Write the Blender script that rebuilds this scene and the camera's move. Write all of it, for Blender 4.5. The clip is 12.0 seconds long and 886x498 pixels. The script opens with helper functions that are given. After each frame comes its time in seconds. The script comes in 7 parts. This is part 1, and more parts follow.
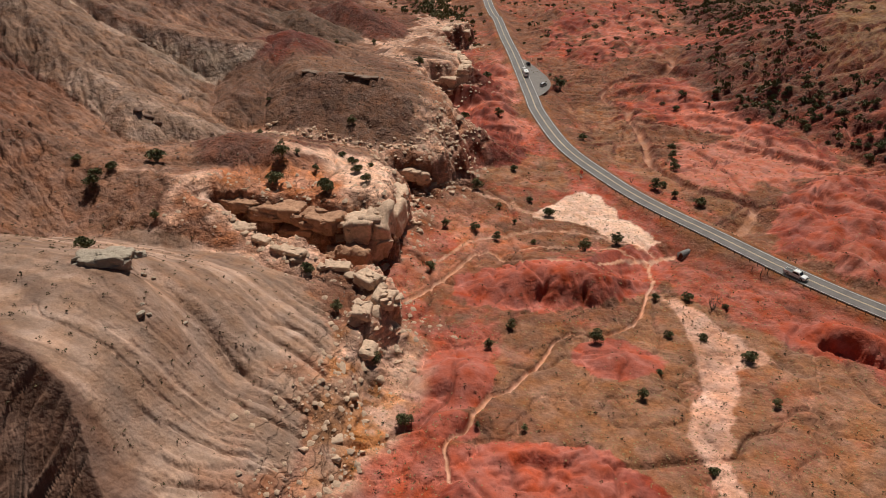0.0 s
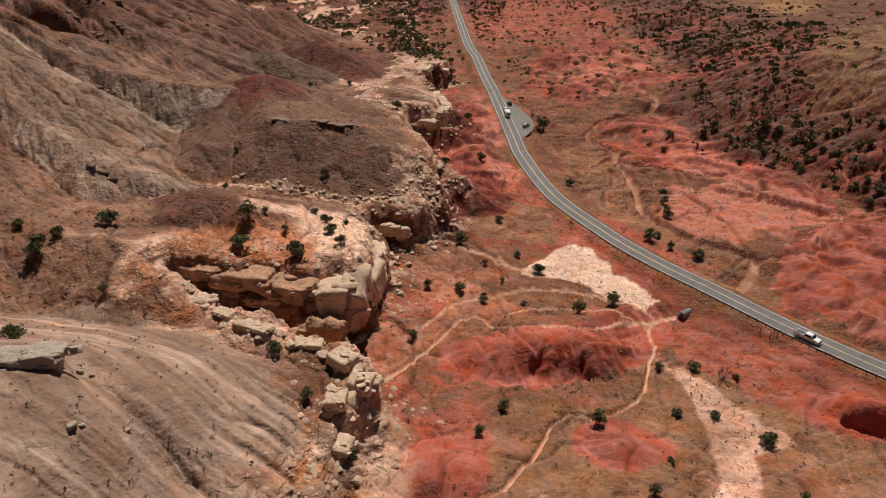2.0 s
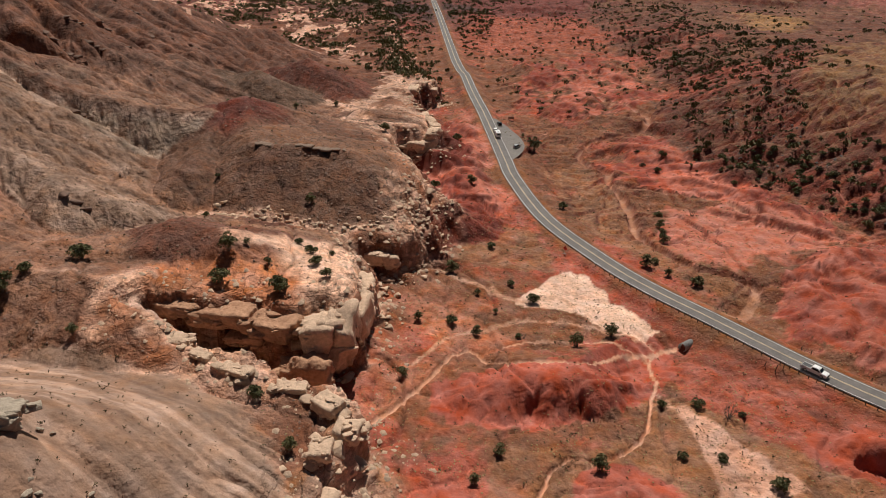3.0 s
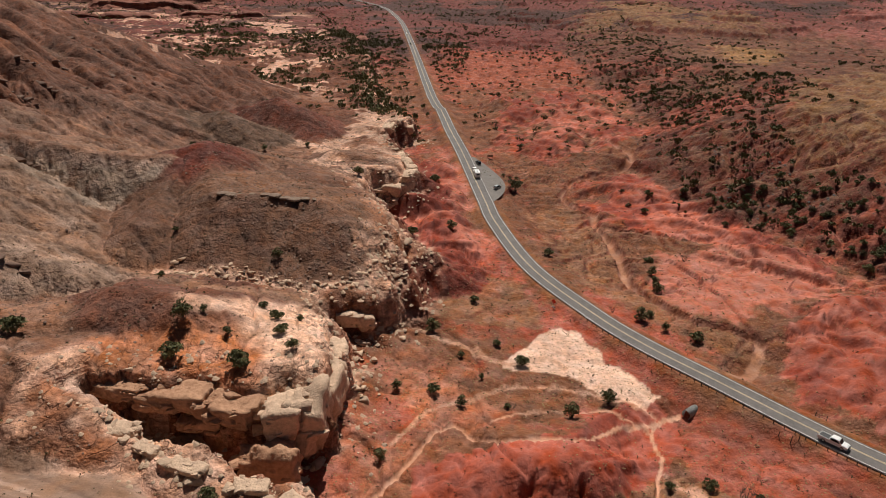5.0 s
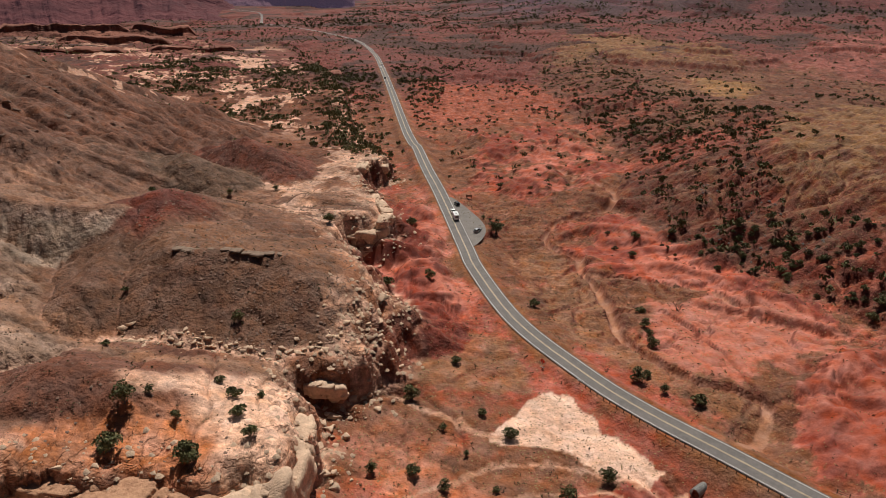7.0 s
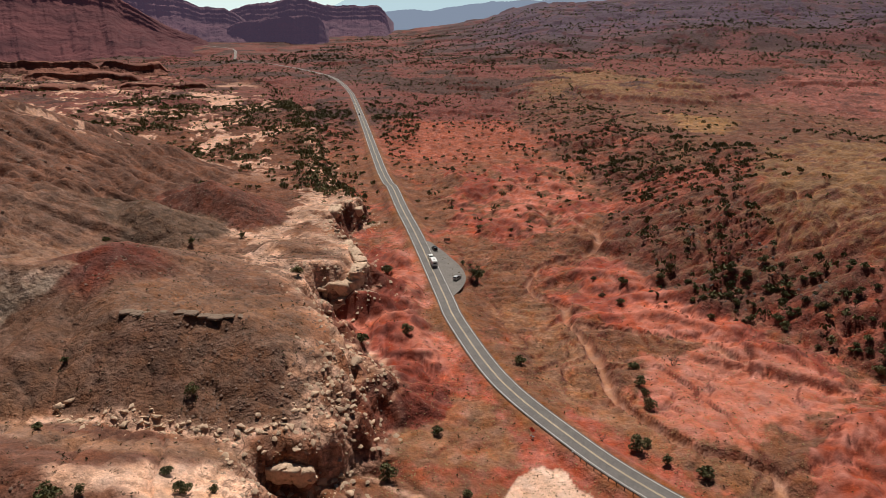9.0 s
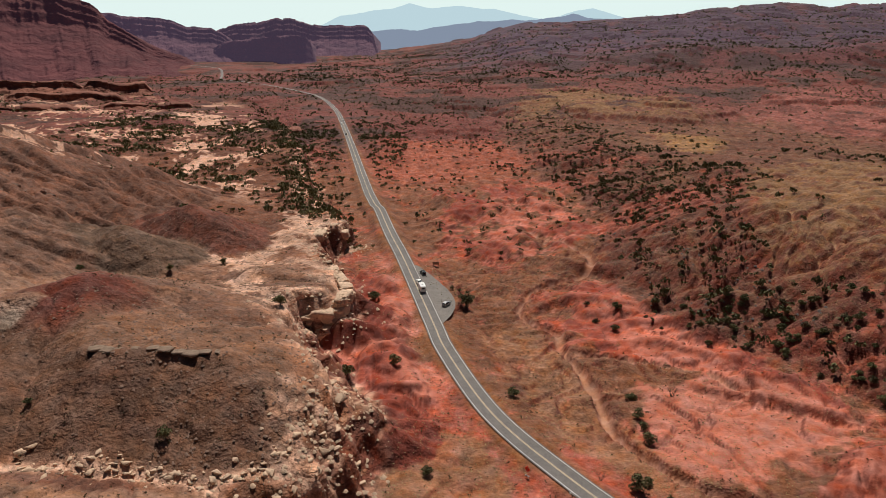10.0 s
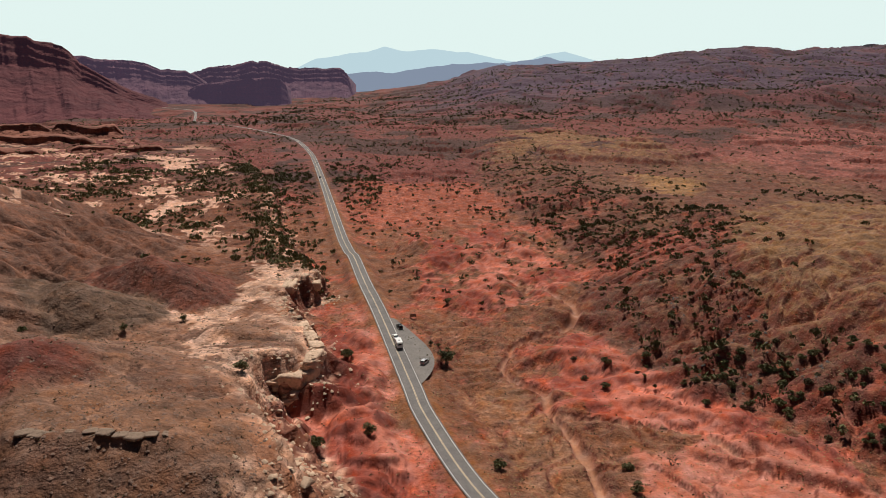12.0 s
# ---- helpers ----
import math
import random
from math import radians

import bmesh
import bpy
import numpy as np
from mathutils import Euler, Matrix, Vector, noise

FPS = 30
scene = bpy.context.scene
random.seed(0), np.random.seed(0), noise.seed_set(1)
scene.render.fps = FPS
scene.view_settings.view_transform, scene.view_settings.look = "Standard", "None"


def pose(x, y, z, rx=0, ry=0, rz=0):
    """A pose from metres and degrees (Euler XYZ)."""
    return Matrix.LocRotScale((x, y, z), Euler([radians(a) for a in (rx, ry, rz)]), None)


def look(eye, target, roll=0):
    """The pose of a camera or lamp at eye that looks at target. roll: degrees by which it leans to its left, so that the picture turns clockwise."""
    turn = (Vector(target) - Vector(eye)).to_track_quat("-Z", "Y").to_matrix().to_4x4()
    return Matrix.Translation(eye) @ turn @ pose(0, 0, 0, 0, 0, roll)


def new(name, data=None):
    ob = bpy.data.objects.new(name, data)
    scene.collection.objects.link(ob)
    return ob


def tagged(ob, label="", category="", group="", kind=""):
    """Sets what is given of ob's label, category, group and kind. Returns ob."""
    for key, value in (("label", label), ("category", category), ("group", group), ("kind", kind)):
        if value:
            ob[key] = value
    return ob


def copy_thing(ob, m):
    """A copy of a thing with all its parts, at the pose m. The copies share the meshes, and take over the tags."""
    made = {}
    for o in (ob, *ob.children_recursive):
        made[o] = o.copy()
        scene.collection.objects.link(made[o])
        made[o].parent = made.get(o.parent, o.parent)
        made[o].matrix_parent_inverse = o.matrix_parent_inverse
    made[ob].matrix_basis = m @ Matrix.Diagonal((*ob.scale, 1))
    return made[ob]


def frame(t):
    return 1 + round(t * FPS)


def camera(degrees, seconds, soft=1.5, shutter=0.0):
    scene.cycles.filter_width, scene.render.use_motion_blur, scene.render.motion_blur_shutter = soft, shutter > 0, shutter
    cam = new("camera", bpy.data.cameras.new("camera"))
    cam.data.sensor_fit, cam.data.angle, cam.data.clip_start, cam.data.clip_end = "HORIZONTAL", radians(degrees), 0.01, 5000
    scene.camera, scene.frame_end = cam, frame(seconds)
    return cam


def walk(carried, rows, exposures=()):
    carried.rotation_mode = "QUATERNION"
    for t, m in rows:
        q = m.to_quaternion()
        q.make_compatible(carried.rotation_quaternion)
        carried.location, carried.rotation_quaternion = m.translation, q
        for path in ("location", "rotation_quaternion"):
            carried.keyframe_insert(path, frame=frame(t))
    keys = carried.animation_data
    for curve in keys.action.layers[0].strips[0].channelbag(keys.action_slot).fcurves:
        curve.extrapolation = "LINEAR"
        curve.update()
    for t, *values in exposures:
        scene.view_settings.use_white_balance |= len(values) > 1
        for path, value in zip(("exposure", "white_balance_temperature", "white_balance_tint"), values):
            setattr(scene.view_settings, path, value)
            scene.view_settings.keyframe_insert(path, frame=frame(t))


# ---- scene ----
cam = camera(65.46, 12.0, soft=0.6)
PATH = [
    # seconds, x, y, z, degrees below the level, degrees to the right
    (0.0, 0.00, 0.00, 103.25, 30.697, -12.169),
    (0.5, -1.13, 4.50, 103.30, 30.114, -11.706),
    (1.0, -2.25, 9.00, 103.34, 29.531, -11.241),
    (1.5, -3.31, 13.52, 103.38, 28.943, -10.767),
    (2.0, -4.33, 18.01, 103.44, 28.343, -10.283),
    (2.5, -5.31, 22.43, 103.48, 27.735, -9.785),
    (3.0, -6.25, 26.84, 103.50, 27.131, -9.276),
    (5.0, -9.53, 44.46, 103.35, 24.772, -7.194),
    (5.5, -10.21, 48.93, 103.36, 24.180, -6.675),
    (6.0, -10.80, 53.45, 103.35, 23.585, -6.166),
    (6.5, -11.33, 57.94, 103.34, 22.975, -5.666),
    (7.0, -11.84, 62.37, 103.35, 22.343, -5.159),
    (9.0, -13.65, 79.65, 103.40, 19.669, -3.088),
    (9.5, -14.00, 83.99, 103.38, 18.951, -2.560),
    (10.0, -14.33, 88.34, 103.35, 18.190, -2.034),
    (10.5, -14.60, 92.63, 103.31, 17.399, -1.515),
    (11.0, -14.83, 96.85, 103.29, 16.587, -1.003),
    (11.5, -15.05, 100.96, 103.28, 15.757, -0.502),
    (12.0, -15.24, 105.00, 103.25, 14.925, 0.000),
]
walk(cam, [(t, pose(x, y, z, 90 - tilt, 0, -turn)) for t, x, y, z, tilt, turn in PATH])

import collections
# ---- sky, sun and exposure ----
SUN_HIGH, SUN_TURN = radians(57), radians(2)   # height of the sun; turn from +y, to the left
world = bpy.data.worlds.new("sky")
scene.world = world
world.use_nodes = True
sky = world.node_tree.nodes.new("ShaderNodeTexSky")
sky.sky_type, sky.sun_disc = "NISHITA", False
sky.sun_elevation, sky.sun_rotation = SUN_HIGH, SUN_TURN
sky.altitude, sky.air_density, sky.dust_density, sky.ozone_density = 1700, 1.0, 0.5, 1.0
back = world.node_tree.nodes["Background"]
back.inputs["Strength"].default_value = 0.017
world.node_tree.links.new(sky.outputs[0], back.inputs["Color"])

sun_data = bpy.data.lights.new("sun", "SUN")
sun_data.energy, sun_data.angle, sun_data.color = 4.6, radians(0.53), (1.0, 0.94, 0.86)
sun = new("sun", sun_data)
sun.matrix_world = look((0, 0, 0), (math.cos(SUN_HIGH) * -math.sin(SUN_TURN) * -1, -math.cos(SUN_HIGH) * math.cos(SUN_TURN), -math.sin(SUN_HIGH)))
sun.location = (0, 300, 600)

# ---- ground shape ----
def smooth(a, b, v):
    t = np.clip((v - a) / (b - a), 0, 1)
    return t * t * (3 - 2 * t)


def lattice(i, j, seed):
    n = (i * 374761393 + j * 668265263 + seed * 1442695041) & 0xFFFFFFFF
    n = ((n ^ (n >> 13)) * 1274126177) & 0xFFFFFFFF
    return ((n ^ (n >> 16)) & 0xFFFF) / 32768.0 - 1.0


def wave(x, y, size, seed=0):
    """Smooth random relief between -1 and 1, with hills about size across."""
    u, v = x / size, y / size
    i, j = np.floor(u).astype(np.int64), np.floor(v).astype(np.int64)
    fu, fv = u - i, v - j
    fu, fv = fu * fu * fu * (fu * (fu * 6 - 15) + 10), fv * fv * fv * (fv * (fv * 6 - 15) + 10)
    a = lattice(i, j, seed) * (1 - fu) + lattice(i + 1, j, seed) * fu
    b = lattice(i, j + 1, seed) * (1 - fu) + lattice(i + 1, j + 1, seed) * fu
    return a * (1 - fv) + b * fv


def rough(x, y, size, octaves=4, seed=0, keep=0.5):
    total, amp, norm = 0.0, 1.0, 0.0
    for k in range(octaves):
        a = 0.7 * k + 0.4
        total = total + amp * wave(x * math.cos(a) - y * math.sin(a), x * math.sin(a) + y * math.cos(a), size / 2.03 ** k, seed + 17 * k)
        norm += amp
        amp *= keep
    return total / norm * 1.5


def creased(x, y, size, octaves=3, seed=0):
    """Sharp gullies at 0, rounded backs at 1."""
    total, amp, norm = 0.0, 1.0, 0.0
    for k in range(octaves):
        a = 0.9 * k + 0.2
        total = total + amp * np.abs(wave(x * math.cos(a) - y * math.sin(a), x * math.sin(a) + y * math.cos(a), size / 2.1 ** k, seed + 31 * k))
        norm += amp
        amp *= 0.5
    return np.clip(total / norm * 1.8, 0, 1.3)


def incised(u, v, size, seed=0, thin=0.12):
    """Narrow cuts: 1 in the bottom of a cut, 0 beside it. Long along v where v is scaled down."""
    n = wave(u * 0.95 + v * 0.31, v * 0.95 - u * 0.31, size, seed) + 0.35 * wave(u, v, size * 0.37, seed + 3)
    return np.exp(-(n / thin) ** 2)


def along(x, y, line, reach=1e9, closed=False):
    """Distance to a line of points (x, y, value), the value there, the metres along it, and the side (+1: to the left of its way)."""
    pts = [p if len(p) > 2 else (*p, 0.0) for p in line]
    if closed:
        pts = pts + pts[:1]
    xs, ys = [p[0] for p in pts], [p[1] for p in pts]
    far = np.full(x.shape, 1e6)
    value, run, side = np.zeros(x.shape), np.zeros(x.shape), np.ones(x.shape)
    near = (x > min(xs) - reach) & (x < max(xs) + reach) & (y > min(ys) - reach) & (y < max(ys) + reach)
    if not near.any():
        return far, value, run, side
    px, py = x[near], y[near]
    best, val, met, sgn = np.full(px.shape, 1e12), np.zeros(px.shape), np.zeros(px.shape), np.ones(px.shape)
    start = 0.0
    x0, x1, y0, y1 = px.min(), px.max(), py.min(), py.max()
    enough = min(math.hypot(max(p[0] - x0, x1 - p[0]), max(p[1] - y0, y1 - p[1])) for p in pts)
    for (ax, ay, av), (bx, by, bv) in zip(pts[:-1], pts[1:]):
        dx, dy = bx - ax, by - ay
        length = math.hypot(dx, dy)
        gap = math.hypot(max(min(ax, bx) - x1, x0 - max(ax, bx), 0), max(min(ay, by) - y1, y0 - max(ay, by), 0))
        if gap > enough:
            start += length
            continue
        t = np.clip(((px - ax) * dx + (py - ay) * dy) / length ** 2, 0, 1)
        qx, qy = px - ax - t * dx, py - ay - t * dy
        d = qx * qx + qy * qy
        m = d < best
        best = np.where(m, d, best)
        val = np.where(m, av + t * (bv - av), val)
        met = np.where(m, start + t * length, met)
        sgn = np.where(m, (dx * qy - dy * qx) / (length * np.sqrt(d) + 1e-6), sgn)
        start += length
    far[near], value[near], run[near], side[near] = np.sqrt(best), val, met, sgn
    return far, value, run, side


def inside(x, y, ring):
    """Whether a place lies in a closed ring of corners."""
    hit = np.zeros(x.shape, bool)
    for (ax, ay), (bx, by) in zip(ring, ring[1:] + ring[:1]):
        if ay != by:
            hit ^= ((ay > y) != (by > y)) & (x < (bx - ax) * (y - ay) / (by - ay) + ax)
    return hit


def area(x, y, ring, soft=3.0, warp=2.0, seed=5):
    """1 inside a ring, 0 outside, with a ragged edge."""
    wx, wy = x + warp * rough(x, y, 8, 3, seed), y + warp * rough(x, y, 8, 3, seed + 9)
    d = along(wx, wy, ring, 40, True)[0]
    return smooth(-soft, soft, np.where(inside(wx, wy, ring), np.minimum(d, 50), -d))


def spline(points, step=4.0):
    """Points on a smooth line through the given ones."""
    pts = [np.array(p, float) for p in points]
    pts = [2 * pts[0] - pts[1], *pts, 2 * pts[-1] - pts[-2]]
    out = []
    for a, b, c, d in zip(pts, pts[1:], pts[2:], pts[3:]):
        n = max(1, int(np.linalg.norm((c - b)[:2]) / (step + max(0.0, 0.04 * (b[1] - 300)))))
        for k in range(n):
            t = k / n
            out.append(0.5 * (2 * b + (c - a) * t + (2 * a - 5 * b + 4 * c - d) * t ** 2 + (3 * b - a - 3 * c + d) * t ** 3))
    return [tuple(p) for p in out + [pts[-2]]]


# the road's centre line, with its height
ROAD = spline([(230, 92, 3), (160, 112, 2.5), (110, 138, 2), (79.5, 159.5, 1.8), (61, 174, 1.8), (40.5, 193.5, 1.8), (24.5, 209, 1.7), (11.5, 225.5, 1.4), (-6.5, 255.8, 0.4),
               (-20.5, 295.5, -0.4), (-25.5, 316, -0.6), (-34.5, 354, -0.8), (-44.5, 395.5, -1), (-54.5, 434, -1.3), (-67, 487, -2), (-78, 525, -2.6),
               (-136, 790, -8), (-190, 1030, -14), (-213, 1115, -16), (-235, 1190, -17), (-292, 1345, -20), (-426, 1560, -23), (-560, 1760, -30), (-655, 1900, -36),
               (-690, 2010, -37), (-790, 2300, -39), (-830, 2390, -39), (-900, 2500, -41), (-1100, 2700, -44)], 6)
# the rim of the rock bench west of the road, from south to north
RIM = [(-37, -60), (-38, 40), (-40, 70), (-42.5, 88), (-43.5, 104), (-42.5, 114), (-39, 121), (-37.5, 125.5), (-41, 130), (-53.5, 133.5), (-63, 135.5), (-73, 137.5), (-82, 140), (-89, 142.5),
       (-96, 146.5), (-90, 150), (-84, 152), (-78, 153), (-68, 152.5), (-60, 153), (-54, 154), (-50, 156), (-48.5, 165), (-50, 178), (-54, 189), (-58, 193), (-59, 197), (-55, 200), (-50, 200.5), (-46, 209),
       (-44.5, 222), (-46, 240), (-52, 252), (-61, 266), (-67, 285), (-70, 298), (-60, 302), (-55, 312), (-60, 330), (-66, 345), (-76, 360), (-84, 385),
       (-84, 404), (-73, 412), (-76, 425), (-90, 445), (-104, 480), (-118, 520), (-150, 640), (-190, 760), (-240, 900), (-300, 1050), (-420, 1300)]
# foot of the stony hillside east of the road
EAST = [(160, 120), (140, 170), (122, 215), (104, 252), (88, 280), (66, 304), (55, 330), (43, 362), (45, 392), (48, 425), (62, 470), (54, 520), (40, 570), (26, 640), (20, 720), (20, 1000), (60, 1500), (60, 5000)]
DRAIN = spline([(30, 183.5, -3.2), (24, 180, -2.6), (22.7, 168, -1.4), (20.5, 154, -0.6), (17, 143.5, 0), (11, 136.5, 0.4), (3.5, 135.5, 0.8), (-0.5, 132.5, 1.0), (-3.6, 123.5, 1.6), (-6.6, 116, 2), (-9.6, 110, 2.4), (-14, 105.5, 3), (-15.2, 97, 3.4), (-19, 90, 3.8), (-16, 82, 4.4)], 2)
BROOK = spline([(30, 184, -3.2), (23.5, 180.5, -1.8), (15, 175.5, -0.4), (8, 167, 0.8), (-1, 163, 1.5), (-11, 161, 2), (-17, 164, 2.4), (-22, 169, 2.8), (-28, 163, 3.2), (-32, 152, 3.8), (-36, 144, 4.2), (-40, 138, 4.6)], 2)
CREEK = spline([(45, 198, -3), (52, 205, -2.2), (57, 215, -1.5), (51, 221, -1), (42, 224, -0.6), (34, 232, -0.6), (28, 245, -0.8), (25.5, 256, -1.2), (26, 270, -2), (23, 290, -3), (18, 304, -3.4), (19, 320, -3.6), (10, 329, -4), (7, 342, -4.4), (14, 358, -4.6), (30, 372, -4.5), (42, 384, -4), (44, 405, -4), (34, 420, -4.5), (16, 440, -5)], 3)
FORK = spline([(18, 304, -3.4), (34, 297, -2.4), (50, 292, -1.2), (62, 284, 0), (68, 270, 1)], 3)


def wall(height, zc, d, side, left, right, round_off=2.0):
    """A ridge: from the height zc of its back it falls by the slopes left and right of its line."""
    fall = (right + (left - right) * (0.5 + 0.5 * np.clip(side, -1, 1))) * (np.sqrt(d * d + round_off ** 2) - round_off)
    return np.maximum(height, zc - fall)


def ridge(x, y, line, left, right, round_off=2.0, reach=170):
    """Height of a ridge whose back runs along points (x, y, z): the highest of its pieces, with its distance, run and side."""
    xs, ys = [p[0] for p in line], [p[1] for p in line]
    high, dist, met, turned = np.full(x.shape, -1e3), np.full(x.shape, 1e6), np.zeros(x.shape), np.ones(x.shape)
    near = (x > min(xs) - reach) & (x < max(xs) + reach) & (y > min(ys) - reach) & (y < max(ys) + reach)
    if not near.any():
        return high, dist, met, turned
    px, py = x[near], y[near]
    g, dd, mm, ss = np.full(px.shape, -1e3), np.full(px.shape, 1e6), np.zeros(px.shape), np.ones(px.shape)
    start = 0.0
    for (ax, ay, az), (bx, by, bz) in zip(line[:-1], line[1:]):
        dx, dy = bx - ax, by - ay
        length = math.hypot(dx, dy)
        t = np.clip(((px - ax) * dx + (py - ay) * dy) / length ** 2, 0, 1)
        qx, qy = px - ax - t * dx, py - ay - t * dy
        d = np.sqrt(qx * qx + qy * qy)
        side = (dx * qy - dy * qx) / (length * d + 1e-6)
        z = az + t * (bz - az) - (right + (left - right) * (0.5 + 0.5 * np.clip(side, -1, 1))) * (np.sqrt(d * d + round_off ** 2) - round_off)
        m = z > g
        g, dd, mm, ss = np.where(m, z, g), np.where(m, d, dd), np.where(m, start + t * length, mm), np.where(m, side, ss)
        start += length
    high[near], dist[near], met[near], turned[near] = g, dd, mm, ss
    return high, dist, met, turned


def dome(height, x, y, cx, cy, rx, ry, rise, turn=0.0, power=2.0):
    c, s = math.cos(radians(turn)), math.sin(radians(turn))
    u, v = ((x - cx) * c + (y - cy) * s) / rx, (-(x - cx) * s + (y - cy) * c) / ry
    r = np.sqrt(u * u + v * v) * (1 + 0.16 * wave(x, y, 0.5 * min(rx, ry) + 1, 77))
    return height + rise * (1 - smooth(0, 1, r) ** (power / 2))


def steps(h, size, sharp=0.75, wander=0.0):
    """Ledges: height in treads and risers."""
    k = (h + wander) / size
    f = k - np.floor(k)
    return (np.floor(k) + smooth(sharp, 1.0, f) + f * 0.18 * (1 - smooth(sharp, 1.0, f))) * size - wander


def ground(x, y):
    """Height of the ground, and the weights of its soils, at places given as arrays."""
    wx = x + 1.3 * rough(x, y, 9, 3, 1) + 0.5 * wave(x, y, 2.3, 3)
    wy = y + 1.3 * rough(x, y, 9, 3, 2) + 0.5 * wave(x, y, 2.3, 4)
    road_d, road_z, road_run, road_side = along(x, y, ROAD)
    valley = np.interp(y, [-100, 95, 140, 185, 230, 262, 300, 400, 520, 700, 900, 1200, 1600, 2300, 3200, 4800],
                       [11, 4.6, 1.2, -0.6, 0.2, -0.4, -1.8, -3.2, -5, -6, -10, -16, -24, -42, -46, -50])
    roadx = np.interp(y, [95, 112, 138, 160, 193, 225, 256, 295, 354, 434, 525, 790, 1190, 1560], [230, 160, 110, 79, 40, 11, -6, -20, -34, -54, -78, -136, -235, -426])
    west = np.clip(np.minimum(roadx, 14) - x - 8, 0, 70)
    low = valley + 0.045 * west * smooth(700, 300, y) + 0.03 * np.clip(x - roadx - 10, 0, 90) * smooth(700, 250, y) - 2.0 * smooth(8, 25, x - roadx) * smooth(235, 265, y) * smooth(420, 340, y)
    low = low + 0.9 * rough(x, y, 26, 4, 11) * smooth(5, 20, road_d) * (0.5 + smooth(230, 330, y))
    low = low + 5 * rough(x, y, 210, 4, 12) * smooth(500, 900, y) + 12 * rough(x, y, 700, 4, 13) * smooth(900, 1900, y)
    # ledges in the far plain
    ledge = smooth(650, 1000, y) * smooth(20, 120, road_d)
    low = low + ledge * (steps(low + 8 * rough(x, y, 210, 4, 14), 9, 0.86) - low - 2.5) * 0.9

    # low scarps that break the valley floor
    q = 2.6 * rough(x, y, 64, 4, 201) + 0.012 * y
    scarps = smooth(232, 262, y) * smooth(1900, 1100, y) * smooth(9, 20, road_d)
    low = low + scarps * (1.9 + 2.2 * smooth(500, 900, y)) * (steps(q, 0.5, 0.9) - q) / 0.5

    # the long tableland that closes the view in the north-east
    bearing = (x + 15) / np.maximum(y - 105, 50)
    table = np.interp(bearing, [-0.2, -0.10, 0.0, 0.085, 0.18, 0.27, 0.37, 0.49, 0.64, 1.2], [0, 22, 70, 128, 152, 190, 222, 232, 268, 300])
    low = low + table * np.interp(y, [1450, 1900, 2050, 2700, 2850, 3600, 4000, 4790], [0, 0.14, 0.32, 0.5, 0.68, 1.0, 0.9, 0.6]) * (1 + 0.05 * rough(x, y, 300, 4, 15) + 0.05 * steps(3 * rough(x, y, 420, 5, 16), 0.5, 0.8))
    # red badland backs on both sides of the road
    bad_w = area(x, y, [(-60, 245), (-47, 236), (-30, 246), (-22, 262), (-32, 290), (-38, 330), (-44, 365), (-60, 372), (-64, 330), (-62, 300)], 5)
    low = low + bad_w * (5.5 * creased(x * 0.75 + y * 0.3, y - x * 0.25, 22, 3, 21) - 1.2)
    bad_e = area(x, y, [(60, 190), (80, 176), (120, 165), (128, 205), (106, 248), (76, 232), (64, 218)], 6)
    low = low + bad_e * (6.5 * creased(x, y, 30, 3, 23) - 1.0)
    bad_m = area(x, y, [(30, 300), (52, 292), (80, 268), (96, 262), (76, 304), (58, 340), (42, 372), (24, 352), (26, 322)], 7)
    low = low + bad_m * (3.6 * creased(x * 0.6, y, 20, 3, 24) - 0.5)
    bad_n = area(x, y, [(-30, 440), (-10, 400), (30, 392), (60, 440), (50, 520), (20, 560), (-40, 540)], 12)
    low = low + bad_n * (5 * creased(x, y * 1.2, 30, 4, 25) - 1.2)
    bad_s = area(x, y, [(-16, 84), (-10, 91), (-2, 96), (13, 96), (19, 86), (24, 70), (10, 40), (-26, 40), (-30, 66), (-18, 72)], 3)
    low = low + bad_s * (2.4 * creased(x, y * 1.3, 14, 3, 26) - 0.4)
    for line, left, right in (([(-56, 318, 10.5), (-50, 318.5, 9), (-42, 324, 2)], 0.9, 1.0), ([(-54, 299, 8.5), (-46, 301, 7), (-40, 303, 2)], 0.8, 0.95), ([(-45, 234, 13), (-38, 237, 10.5), (-31, 238, 6), (-24, 236.5, 2.0)], 0.55, 0.85),
                              ([(-42, 244, 9), (-31.8, 244.5, 5.5), (-22, 249, 1.8)], 0.5, 0.6), ([(31, 320, -2.5), (50, 327, -0.5), (65, 322, 0.4), (84, 326, 0.8)], 0.35, 0.8), ([(29, 307.5, -1.5), (52, 308.5, 0.6), (71, 292, 1.6)], 0.3, 0.7),
                              ([(57, 275.5, -0.2), (72, 268, 1.4), (87, 259, 2.0)], 0.25, 0.75), ([(15, 341, -2.5), (28, 347, 0.8), (43, 341, 1.4)], 0.3, 0.8), ([(8, 400, -1.5), (28, 392, 0.4), (48, 380, 0.6)], 0.3, 0.7),
                              ([(66, 226, 1), (82, 214, 4.6), (100, 196, 6.2), (118, 176, 6.4)], 0.35, 0.6), ([(70, 206, 1.6), (84, 193, 4.8), (102, 172, 5.6)], 0.35, 0.6), ([(-8, 90, 7), (6, 92, 7.6), (18, 86, 6)], 0.4, 0.5)):
        top, d, run, _ = ridge(wx, wy, line, left, right, 0.6, 60)
        low = np.maximum(low, top - 1.1 * (1 - creased(run, d * 0.12, 5, 2, 87)) * smooth(0.5, 4, d))
